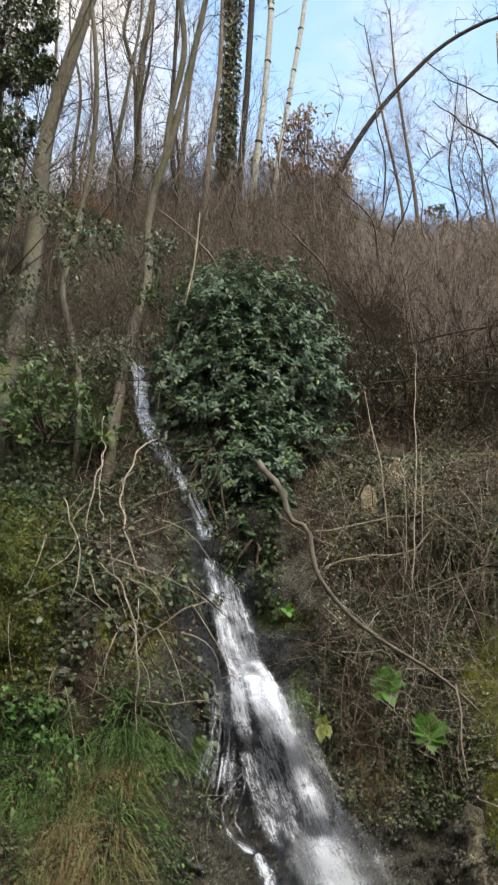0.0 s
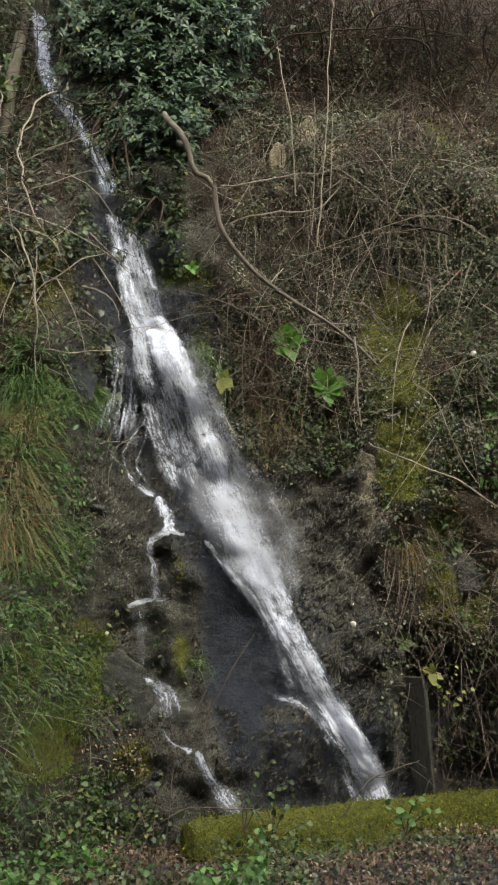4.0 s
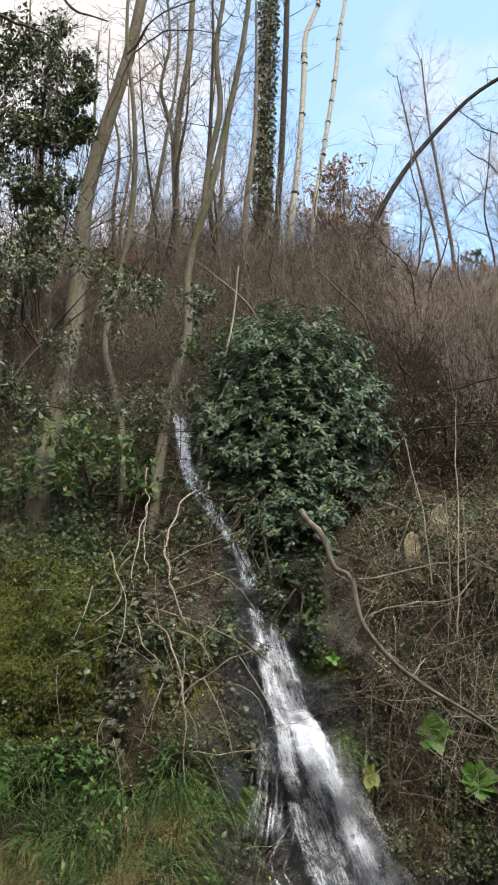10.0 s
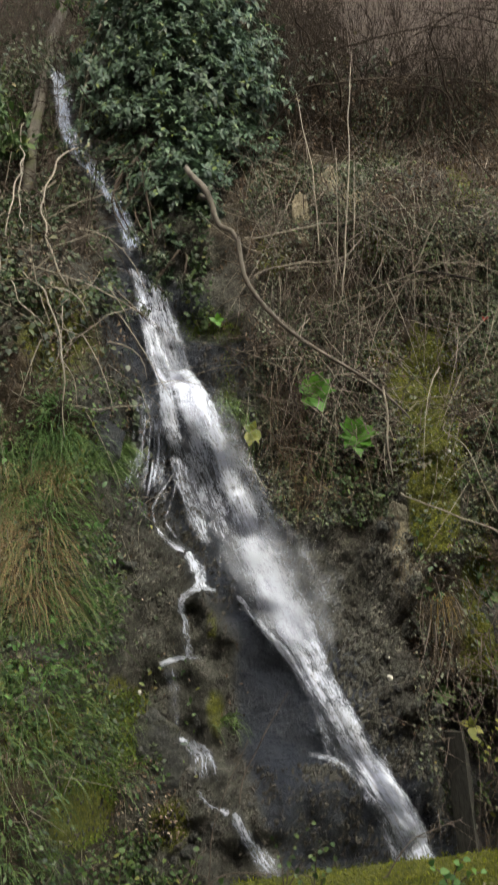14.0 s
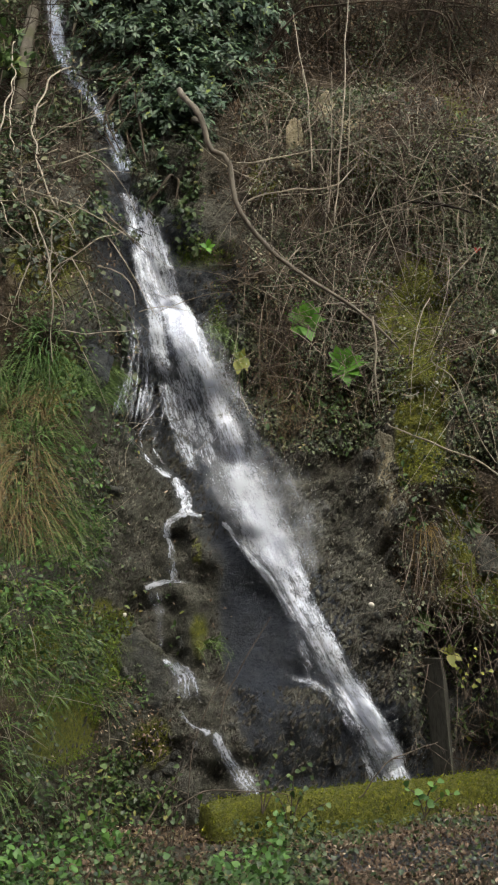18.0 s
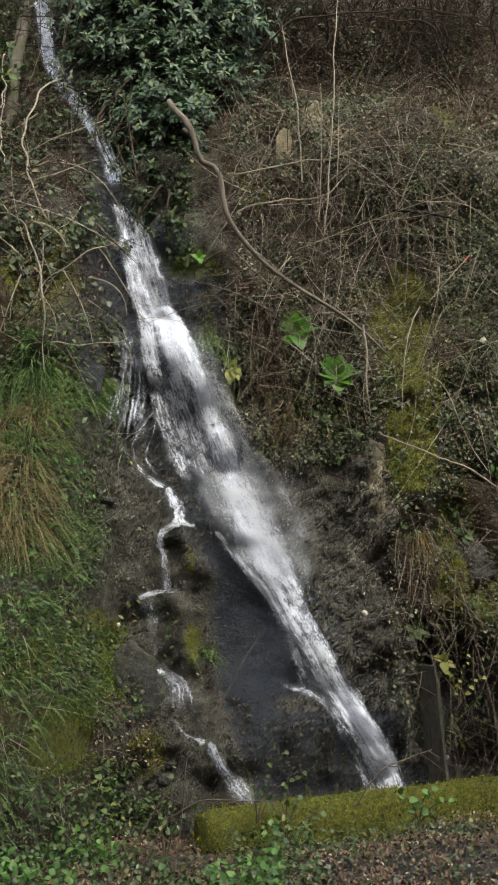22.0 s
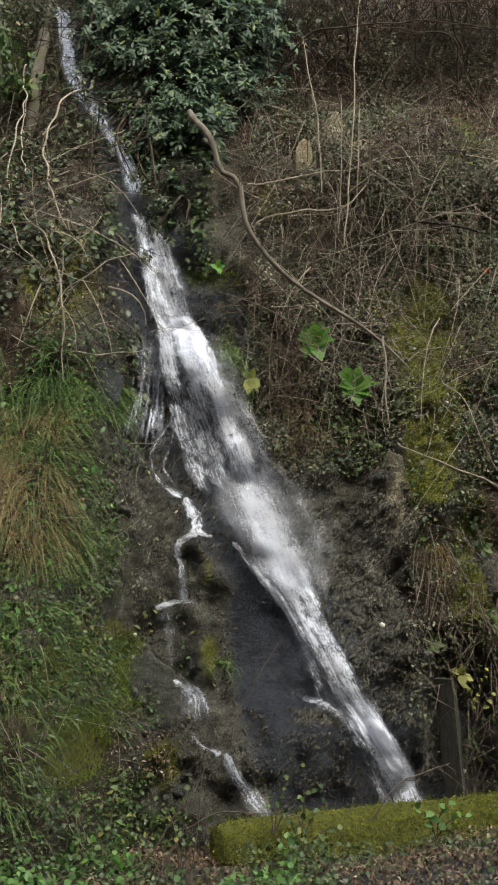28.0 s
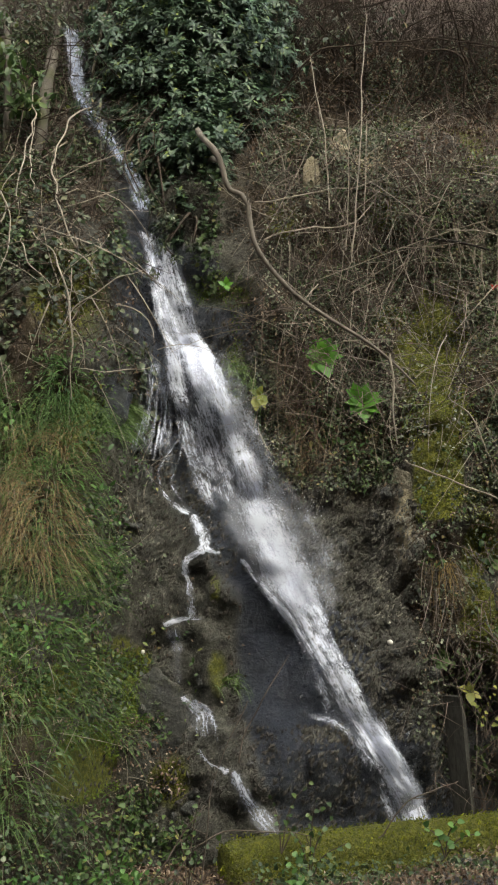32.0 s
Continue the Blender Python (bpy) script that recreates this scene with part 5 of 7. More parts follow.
# ---------- brush of bare stems over the upper slope ----------
def brush(label, n, x0, x1, z0, z1, tall, mat, lean=(0, -0.3), thick=0.008, kids=3, name="brushwood"):
    x, z = rng.uniform(x0, x1, n), z0 + (z1 - z0) * rng.random(n)
    z = np.minimum(z, ridge(x) - 0.2)
    p = hill(x, z)
    way = unit(np.c_[rng.normal(lean[0], 0.55, n), rng.normal(lean[1], 0.35, n), rng.uniform(0.4, 1.2, n)])
    ln = tall * rng.uniform(0.4, 1.1, n) * (1 - 0.62 * smooth((x - 0.4) / 1.5) * smooth((z - 18) / 3))
    bend = rng.normal(0, 0.2, (n, 3))
    geos = [many_tubes(p - way * 0.1, way, ln, thick * rng.uniform(0.5, 1.2, n), bend, 5)]
    rep = np.repeat(np.arange(n), kids)
    u = rng.uniform(0.2, 0.95, len(rep))
    foot = p[rep] + way[rep] * (ln[rep] * u)[:, None] + bend[rep] * (u ** 2 * ln[rep])[:, None]
    geos.append(many_tubes(foot, unit(way[rep] + rng.normal(0, 0.7, (len(rep), 3))), ln[rep] * rng.uniform(0.2, 0.5, len(rep)), np.full(len(rep), thick * 0.5), rng.normal(0, 0.25, (len(rep), 3)), 3))
    v, f = join(geos)
    at = (float((x0 + x1) / 2), float(p[:, 1].mean()), float(p[:, 2].min()))
    return tagged(part(name, (v, f), mat, None, label, at=at), category="brushwood", kind="stuff")


brush("dense brown leafless brush on the upper slope", 3000, -10, 7.5, 11.5, 23.2, 1.5, TWIG, (0, -0.3), 0.009, 4)
brush("grey leafless brush on the upper slope", 2400, -10, 7.5, 11.5, 23.0, 1.5, GREYTWIG, (-0.15, -0.3), 0.009, 4)
brush("greyish leafless brush on the upper slope", 2200, -10, 7.5, 11.0, 23.0, 1.4, DARKTWIG, (0.25, -0.4), 0.010, 4)
brush("pale dry stems on the upper slope", 700, -10, 7.5, 11.0, 23.0, 1.9, PALETWIG, (0, -0.2), 0.008, 2)
brush("pale grey-brown leafless brush over the slope", 1500, 1.6, 6.0, 9.6, 14.5, 1.3, GREYTWIG, (0.1, -0.3), 0.008, 4)
# these two layers carry the slope's sunlight in their pale twig colour
brush("mauve-grey leafless brush over the slope, sunlight in its colour", 2300, 1.3, 6.0, 8.9, 13.0, 1.1, SUNLITTWIG, (0.1, -0.3), 0.009, 4)
brush("mauve-grey leafless brush higher on the slope, sunlight in its colour", 3300, 0.6, 7.5, 11.5, 20.0, 1.2, SUNLITTWIG, (0, -0.25), 0.012, 4)
# dark twig colour here includes the shade of the overhung ledge
brush("dense dark leafless brush above the rock", 1000, -0.2, 4.0, 8.0, 12.0, 1.2, DARKTWIG, (0.1, -0.35), 0.009)
brush("dry stems among the trees by the stream", 900, -6.5, -1.8, 9.0, 12.0, 1.1, TWIG)
brush("tall thin bare stems along the ridge", 330, -13, 0.3, 21.0, 23.6, 3.4, DARKTWIG, (0, 0), 0.012, 6)
brush("bare branching undergrowth on the ridge", 200, -14, -2.5, 19.0, 23.6, 5.0, DARKTWIG, (0, 0), 0.014, 7)


# ---------- crooked bare shrubs over the slope ----------
for k in range(34):
    bx, bz = rng.uniform(-6.5, 6.0), rng.uniform(12.0, 19.5)
    foot = hill(np.array([bx]), np.array([bz]))[0] - np.array([0, 0.2, 0.1])
    tall, lean = rng.uniform(1.8, 3.6), rng.normal(0, 0.5)
    stem = [(*(foot + np.array([lean * tall * s * s + rng.normal(0, 0.1) * (s > 0), -0.3 * s * tall, tall * s * (1 - 0.25 * abs(lean) * s)])), 0.026 * (1.1 - s) * rng.uniform(0.7, 1.3)) for s in (0, 0.25, 0.5, 0.75, 1.0)]
    bare_tree([stem], (GREYTWIG, TWIG, DARKTWIG)[k % 3], ("grey crooked bare shrub on the slope", "brown crooked bare shrub on the slope", "dark crooked bare shrub on the slope")[k % 3], 14, 1.2, 0.010, 0.15, (GREYTWIG, TWIG, DARKTWIG)[k % 3], 3, "bare_shrub")


# ---------- slender trees along the ridge ----------
for k in range(26):
    rx = rng.uniform(-13.5, -2.6) if k < 19 else rng.uniform(1.0, 7.5)
    rz = min(rng.uniform(17.5, 22.8), float(ridge(rx)))
    foot = hill(np.array([rx]), np.array([rz]))[0]
    tall = rng.uniform(7, 13) if k < 19 else rng.uniform(4, 7)
    lean = rng.normal(0, 0.09)
    r0 = rng.uniform(0.04, 0.11) if k < 19 else rng.uniform(0.03, 0.05)
    stem = [(foot[0] + lean * tall * s + rng.normal(0, 0.12) * (s > 0), foot[1], foot[2] - 0.1 + tall * s, r0 * (1 - 0.75 * s)) for s in (0, 0.25, 0.5, 0.75, 1.0)]
    bare_tree([stem], (BARK, DARKBARK, TWIG)[k % 3], ("slim bare tree on the ridge", "slim dark bare tree on the ridge", "thin brown bare tree on the ridge")[k % 3], 40, 1.9, 0.009, 0.2, (DARKTWIG, GREYTWIG)[k % 2], 4)


def undergrowth(label, n, x0, x1, z0, z1, size, mat):
    x, z = rng.uniform(x0, x1, n), rng.uniform(z0, min(z1, 21.0), n)
    k = fbm(np.stack([x * 0.8, z * 0.8, np.full(n, 77.0)], -1), 3) > 0.5
    p = hill(x[k], z[k]) + np.c_[rng.normal(0, 0.1, k.sum()), rng.uniform(-0.5, 0.1, k.sum()), rng.uniform(0, 0.45, k.sum())]
    m = len(p)
    ob = part("undergrowth", leaves(p, rng.normal(0, 0.6, (m, 3)) + np.array([0, -0.3, -0.3]), rng.normal(0, 0.4, (m, 3)) + np.array([0, -0.6, 0.8]), rng.uniform(size * 0.6, size * 1.2, m), OVAL, OVAL_F), mat, None, label, at=(float((x0 + x1) / 2), float(p[:, 1].mean()), float(p[:, 2].min())))
    tagged(ob, category="undergrowth", kind="stuff")


undergrowth("dark green undergrowth between the tree trunks", 26000, -8.5, -2.6, 8.8, 17.0, 0.09, IVY)
undergrowth("green leaves on shoots under the trees", 2200, -7.5, -3.3, 9.0, 14.0, 0.085, BRAMBLE)
undergrowth("dead brown leaves caught in the brush", 6000, -9, 7, 11.0, 22.5, 0.10, DEAD)
undergrowth("dark evergreen leaves above the rock", 1800, 0.0, 4.4, 8.2, 10.8, 0.09, IVY)


# ---------- plants and litter on the face ----------
# open patches of bright moss on the low bank
MOSSY = ((-1.36, 0.72, 0.17, 0.36), (-1.68, 0.10, 0.18, 0.33), (-1.5, 1.3, 0.12, 0.25))


def on_face(n, x0, x1, z0, z1, patch=0.0, freq=1.3, seed=0.0, mossy=False):
    """Places and outward ways on the face, thinned into patches."""
    x, z = rng.uniform(x0, x1, n), rng.uniform(z0, z1, n)
    if patch:
        k = fbm(np.stack([x * freq, z * freq, np.full(n, seed)], -1), 3) > patch
        x, z = x[k], z[k]
    clear = np.abs(x - fall_x(z)) > np.interp(z, [-1, 2, 4.3, 6, 9], [0.42, 0.62, 0.55, 0.24, 0.2]) * rng.uniform(0.75, 1.2, len(x))
    band = (np.abs(x - 1.72 - 0.12 * np.clip(z - 4.3, 0, 1)) < 0.16 + 0.40 * vnoise(np.stack([x * 0, z * 2.1, x * 0 + 4], -1)) - 0.25 * vnoise(np.stack([x * 6, z * 6, x * 0 + 9], -1))) & (z > 2.4) & (z < 5.0) | (x < -2.9) & (x > -4.4) & (z > 3.9) & (z < 6.4)
    clear &= ~(band & (rng.random(len(x)) < 0.78) & (not mossy))
    bare = (x > np.where(z < 1.1, -1.05 + 0.45 * (0.4 - z), -1.5)) & (x < 1.42) & (z < 2.75)
    clear &= ~(bare & (rng.random(len(x)) < 0.94))
    for cx, cz, rx, rz in MOSSY:
        clear &= mossy | ~((np.hypot((x - cx) / rx, (z - cz) / rz) < 0.7 + 0.6 * vnoise(np.stack([x * 5, z * 5, x * 0], -1))) & (rng.random(len(x)) < 0.9))
    for cx, cz, rx, rz in ((0.45, 6.3, 0.15, 0.42), (0.80, 6.95, 0.17, 0.26), (1.1, 6.6, 0.2, 0.12)):
        clear &= ~((np.hypot((x - cx) / rx, (z - cz) / rz) < 1.0) & (rng.random(len(x)) < 0.7))
    x, z = x[clear], z[clear]
    return hill(x, z), hill_out(x, z)


def leaf_carpet(name, label, spots, size, mat, shape=(BROAD, BROAD_F), hang=0.6, stand=0.06, category="ivy"):
    p = np.concatenate([a for a, b in spots])
    out = np.concatenate([b for a, b in spots])
    n = len(p)
    way = out * 0.45 + np.array([0, 0, -hang]) + rng.normal(0, 0.55, (n, 3))
    nor = out * 0.7 + np.array([0, -0.1, 0.55]) + rng.normal(0, 0.4, (n, 3))
    at = p + out * (stand * rng.random((n, 1)) ** 1.5 + 0.012)
    base = (float(p[:, 0].mean()), float(p[:, 1].mean()), float(p[:, 2].min()))
    ob = part(name, leaves(at, way, nor, rng.uniform(size * 0.55, size * 1.25, n), *shape), mat, None, label, at=base)
    return tagged(ob, category=category, kind="stuff")


leaf_carpet("ivy", "small grey-green ivy leaves creeping over the rock", [on_face(60000, -0.2, 4.0, 2.6, 9.6, 0.50, 1.2, 3.0), on_face(3000, 1.45, 4.0, -0.6, 2.8, 0.52, 1.6, 8.0)], 0.036, IVY)
leaf_carpet("ivy", "ivy and small leaves under the trees", [on_face(16000, -6.5, -1.2, 6.2, 12.5, 0.48, 1.3, 1.0), on_face(2600, -3.2, -1.2, 3.4, 6.4, 0.5, 1.7, 1.0)], 0.075, IVY)
leaf_carpet("bramble", "mid-green bramble leaves on the grassy bank", [on_face(16000, -4.6, -1.3, -1.0, 4.2, 0.53, 1.5, 5.0)], 0.052, BRAMBLE, (OVAL, OVAL_F), 0.3, 0.14, "bramble")
leaf_carpet("bramble", "bramble leaves hanging beside the dark hollow", [on_face(1500, 1.5, 3.6, -0.2, 3.2, 0.56, 1.9, 12.0), on_face(500, 0.1, 1.3, 2.6, 4.0, 0.55, 2.0, 4.0)], 0.075, BRAMBLE, (OVAL, OVAL_F), 0.4, 0.16, "bramble")
leaf_carpet("fallen_leaves", "dead brown leaves caught on the slope", [on_face(40000, -6, 4.2, 1.5, 11.0, 0.42, 1.1, 9.0), on_face(8000, -4.5, 4, -0.9, 1.6, 0.46, 1.2, 2.0)], 0.04, DEAD, (OVAL, OVAL_F), 0.4, 0.05, "leaf litter")
leaf_carpet("nettles", "fresh green nettle patch under the mossy rock", [on_face(2600, -4.8, -2.0, 2.7, 4.1, 0.44, 1.4, 66.0)], 0.085, NETTLE, (OVAL, OVAL_F), 0.2, 0.22, "nettle")
leaf_carpet("nettles", "fresh green leaves down the bank", [on_face(1700, -3.4, -1.6, 0.3, 3.3, 0.57, 1.7, 31.0)], 0.075, NETTLE, (OVAL, OVAL_F), 0.2, 0.16, "nettle")
leaf_carpet("bramble", "small green leaves over the low mossy bank", [on_face(5200, -2.7, -0.7, -0.95, 1.4, 0.44, 2.0, 83.0)], 0.06, BRAMBLE, (OVAL, OVAL_F), 0.2, 0.10, "bramble")
leaf_carpet("fallen_leaves", "dead leaves and small litter above the rock", [on_face(9000, -0.3, 4.0, 6.6, 9.0, 0.35, 1.2, 87.0)], 0.055, DEAD, (OVAL, OVAL_F), 0.3, 0.08, "leaf litter")
leaf_carpet("ivy", "dark ivy creeping over the low bank", [on_face(9000, -3.4, -1.1, -0.9, 2.6, 0.48, 1.6, 91.0)], 0.042, IVY, (BROAD, BROAD_F), 0.5, 0.12)
leaf_carpet("fallen_leaves", "pale dead leaves caught in the bank", [on_face(4500, -3.4, -0.8, -0.9, 2.6, 0.46, 1.5, 93.0), on_face(2500, -3.3, -1.3, 3.4, 8.6, 0.45, 1.6, 94.0)], 0.042, PALEDEAD, (OVAL, OVAL_F), 0.4, 0.06, "leaf litter")
leaf_carpet("ivy", "pale dusty leaves creeping over the slope", [on_face(26000, -0.1, 3.6, 2.7, 8.2, 0.55, 1.3, 95.0), on_face(2200, 1.3, 3.6, 0.2, 2.8, 0.53, 2.0, 96.0)], 0.034, PALEIVY)
leaf_carpet("fallen_leaves", "pale dead leaves lying on the slope", [on_face(12000, -0.2, 3.8, 3.0, 7.0, 0.49, 1.5, 97.0)], 0.042, PALEDEAD, (OVAL, OVAL_F), 0.4, 0.05, "leaf litter")
leaf_carpet("bramble", "green bramble leaves among the dry twigs", [on_face(5200, -0.3, 3.6, 3.0, 7.6, 0.53, 2.1, 98.0)], 0.052, BRAMBLE, (OVAL, OVAL_F), 0.4, 0.12, "bramble")
# darker leaf colour also stands for the shade of the overhanging laurel
leaf_carpet("ivy", "dark ivy over the soil beside the chute", [on_face(13000, -3.8, -0.6, 4.9, 9.6, 0.40, 1.9, 99.0)], 0.06, DARKBRAMBLE, (BROAD, BROAD_F), 0.6, 0.16)
leaf_carpet("moss", "yellow-green moss beside the neck of the stream", [(hill(a, b), hill_out(a, b)) for a, b in [(rng.normal(-0.62, 0.16, 900), rng.normal(5.0, 0.09, 900)), (rng.normal(-0.42, 0.05, 500), rng.normal(4.2, 0.28, 500))]], 0.03, BANKMOSS, (BLADE * np.array([0.3, 1, 1]), BLADE_F), 0.7, 0.03, "moss")
leaf_carpet("ivy", "dark leaves over the soil above the mossy rock", [on_face(7000, -6.5, -3.0, 6.3, 9.0, 0.36, 1.6, 107.0, True)], 0.065, DARKBRAMBLE, (OVAL, OVAL_F), 0.5, 0.12)
leaf_carpet("moss", "dark moss on the low bank", [on_face(2200, -1.55, -1.17, 0.35, 1.1, 0.3, 1.5, 101.0, True), on_face(2200, -1.88, -1.48, -0.25, 0.45, 0.3, 1.5, 101.0, True), on_face(3000, -2.4, -1.6, 0.2, 1.4, 0.48, 1.5, 101.0, True)], 0.026, BANKMOSS, (BLADE * np.array([0.35, 1, 1]), BLADE_F), 0.4, 0.02, "moss")
leaf_carpet("nettles", "fresh green leaves on the rock shoulder", [on_face(420, 2.55, 3.3, 2.6, 3.7, 0.4, 2.0, 3.0)], 0.08, NETTLE, (OVAL, OVAL_F), 0.2, 0.16, "nettle")
leaf_carpet("moss", "yellow-green moss cushions on the rock", [on_face(9000, 1.25, 2.3, 2.4, 5.1, 0.44, 1.6, 6.0, True), on_face(1500, 1.2, 1.7, 7.4, 8.3, 0.42, 1.6, 6.0, True), on_face(1200, 2.1, 2.6, 6.4, 7.4, 0.42, 1.6, 6.0, True), on_face(900, -2.4, -1.3, 0.2, 1.3, 0.45, 2.0, 7.0)], 0.022, MOSS, (BLADE * np.array([0.35, 1, 1]), BLADE_F), 0.3, 0.02, "moss")

leaf_carpet("moss", "olive moss hanging over the rock shoulder, shade in its colour", [on_face(24000, -5.2, -2.8, 3.7, 6.8, 0.0, 1.2, 2.0, True)], 0.05, SHADEDMOSS, (BLADE * np.array([0.35, 1, 1]), BLADE_F), 0.8, 0.02, "moss")
leaf_carpet("ivy", "sparse ivy over the mossy rock", [on_face(800, -4.6, -2.8, 3.8, 6.6, 0.52, 1.8, 71.0, True)], 0.055, IVY)


def grass(label, spots, length, mat, width=0.018, stiff=0.5, name="grass"):
    p, out = np.concatenate([a for a, b in spots]), np.concatenate([b for a, b in spots])
    n = len(p)
    ln = length * rng.uniform(0.45, 1.2, n)
    w0 = unit(out * 0.8 + np.array([0, 0, 0.7 * stiff]) + rng.normal(0, 0.3, (n, 3)))
    steps = 5
    u = np.linspace(0, 1, steps)
    spine = p[:, None] + w0[:, None] * (ln[:, None] * u)[..., None]
    spine[..., 2] -= (1.1 - stiff) * ln[:, None] * u ** 2
    side = unit(np.cross(w0, rng.normal(0, 1, (n, 3)) + np.array([0.2, -1, 0]))) * (width * rng.uniform(0.6, 1.2, (n, 1))) / 2
    half = side[:, None] * (1 - 0.85 * u)[None, :, None]
    v = np.stack([spine - half, spine + half], 2).reshape(-1, 3)
    k = np.arange(steps - 1)
    q = np.stack([k * 2, k * 2 + 1, k * 2 + 3, k * 2 + 2], -1)
    f = (np.arange(n)[:, None, None] * steps * 2 + q[None]).reshape(-1, 4)
    base = (float(p[:, 0].mean()), float(p[:, 1].mean()), float(p[:, 2].min()))
    return tagged(part(name, (v, f), mat, None, label, at=base), category="grass", kind="stuff")


grass("long green grass hanging down the bank", [on_face(6500, -4.4, -1.72, 1.5, 3.6, 0.44, 1.2, 15.0), on_face(2600, -3.2, -1.45, 0.9, 2.8, 0.5, 1.6, 17.0), on_face(2600, -3.2, -1.35, -0.3, 1.4, 0.47, 1.9, 19.0)], 0.34, GRASS, 0.010, 0.28)
grass("fresh green grass under the mossy rock", [on_face(4200, -4.7, -1.9, 2.6, 3.9, 0.40, 1.3, 61.0)], 0.34, FRESHGRASS, 0.011, 0.45)
grass("bleached dry grass hanging down the bank", [on_face(5000, -4.6, -2.25, 1.2, 3.0, 0.46, 1.1, 22.0), on_face(1200, -2.8, -1.6, 0.3, 2.8, 0.54, 1.6, 41.0)], 0.42, STRAW, 0.007, 0.1, "dry_grass")
grass("straw-coloured grass drooping over the bank", [on_face(2600, -2.75, -1.9, 1.5, 3.3, 0.50, 1.7, 43.0)], 0.42, STRAW, 0.008, 0.1, "dry_grass")
grass("short grass tufts on the rock ledges", [on_face(500, -0.55, -0.1, 3.3, 4.0), on_face(700, -1.75, -1.45, 3.2, 3.6), on_face(2600, 0.2, 3.4, 2.8, 7.2, 0.56, 1.9, 25.0)], 0.22, GRASS, 0.01, 0.3)
grass("thin dry grass hanging over the rock", [on_face(2200, 0.0, 3.2, 3.0, 6.6, 0.5, 1.4, 52.0), on_face(600, 0.0, 0.55, 3.0, 4.4)], 0.38, DEADGRASS, 0.007, 0.05, "dry_grass")


def tuft(label, x, z, n, length, mat, spread=0.12, stiff=0.0, width=0.012):
    t = thing("grass_tuft", tuple(hill(np.array([x]), np.array([z]))[0]), label, "grass")
    xs, zs = rng.normal(x, spread, n), rng.normal(z, spread * 0.6, n)
    ob = grass("", [(hill(xs, zs), hill_out(xs, zs))], length, mat, width, stiff, "blade")
    ob.parent, ob.location = t, ob.location - t.location
    del ob["category"]
    tagged(ob, "narrow blades")
    return t


tuft("ochre tuft of dead grass hanging from the rock", 1.76, 1.98, 50, 0.3, OCHRE, 0.06, -0.5, 0.010)
tuft("green grass tuft on the wet rock", -1.5, 3.55, 70, 0.26, GRASS, 0.07, 0.4)
tuft("yellow-green tuft beside the fall", -0.42, 4.05, 80, 0.3, GRASS, 0.08, 0.0)
tuft("green blades at the foot of the rock", -0.42, 0.75, 40, 0.3, GRASS, 0.05, 0.3, 0.02)


def leaf_plant(label, x, z, fans, mat, shape=OVAL, faces=OVAL_F, width=1.35, off=0.10, name="dock_plant", category="plant", tall=0.0):
    """A plant with single broad leaves: each one by its angle across the face, its tilt outward and its length."""
    p, o = hill(np.array([x]), np.array([z]))[0], hill_out(np.array([x]), np.array([z]))[0]
    t = thing(name, tuple(p), label, category)
    heart = p + o * off + np.array([0, 0, tall])
    part("stalk", tube(np.linspace(p - o * 0.05, heart, 5), np.linspace(0.012, 0.008, 5), 5), BRAMBLE, t)
    for turn, tilt, size in fans:
        a = radians(turn)
        d = np.array([math.sin(a), -0.35 - tilt, math.cos(a)])
        n = np.array([0.25 * math.sin(a), -1.0, 0.55])
        v, f = leaves((heart + rng.normal(0, 0.012, 3))[None], d[None], n[None], np.array([size]), shape, faces, width, 1.4)
        part("leaf", (v, f), mat, t)
    return t


leaf_plant("bright green broad-leaved dock plant on the rock", 0.57, 4.12, ((-85, 0.3, 0.22), (-55, 0.1, 0.25), (-25, 0.0, 0.27), (0, 0.1, 0.25), (24, 0.0, 0.28), (50, 0.1, 0.27), (78, 0.3, 0.26), (110, 0.5, 0.22), (140, 0.6, 0.27), (158, 0.5, 0.3), (-150, 0.6, 0.24), (-120, 0.6, 0.22), (178, 0.8, 0.22)), DOCK)
leaf_plant("bright green broad-leaved dock plant lower on the rock", 0.96, 3.62, ((-80, 0.2, 0.22), (-45, 0.2, 0.24), (-15, 0.2, 0.28), (15, 0.1, 0.24), (45, 0.2, 0.24), (75, 0.3, 0.28), (110, 0.5, 0.24), (140, 0.5, 0.24), (170, 0.7, 0.26), (-130, 0.6, 0.22)), DOCK)
leaf_plant("yellowing broad-leaved plant at the edge of the water", -0.18, 3.78, ((150, 0.4, 0.2), (-170, 0.4, 0.22), (120, 0.4, 0.15), (-60, 0.2, 0.14), (20, 0.2, 0.14)), YELLOW)
leaf_plant("small red autumn leaf sprig", 2.44, 5.02, ((-40, 0.2, 0.05), (60, 0.2, 0.06), (160, 0.4, 0.05)), RED, width=1.4)
leaf_plant("small green leafy plant on the hollow's edge", 2.25, 1.9, ((-60, 0.2, 0.12), (0, 0.2, 0.13), (60, 0.2, 0.13), (120, 0.4, 0.12), (180, 0.6, 0.12)), BRAMBLE)
leaf_plant("pale green leafy plant low on the rock", 1.65, 0.95, ((-60, 0.2, 0.14), (-20, 0.2, 0.15), (30, 0.2, 0.13), (80, 0.2, 0.14), (150, 0.5, 0.14), (-140, 0.5, 0.14)), BRAMBLE)
leaf_plant("yellow-green leaf spray in the dark hollow", 2.2, 0.85, ((-70, 0.2, 0.13), (-10, 0.2, 0.14), (40, 0.2, 0.13), (110, 0.2, 0.14), (170, 0.5, 0.15)), YELLOW, off=0.3)
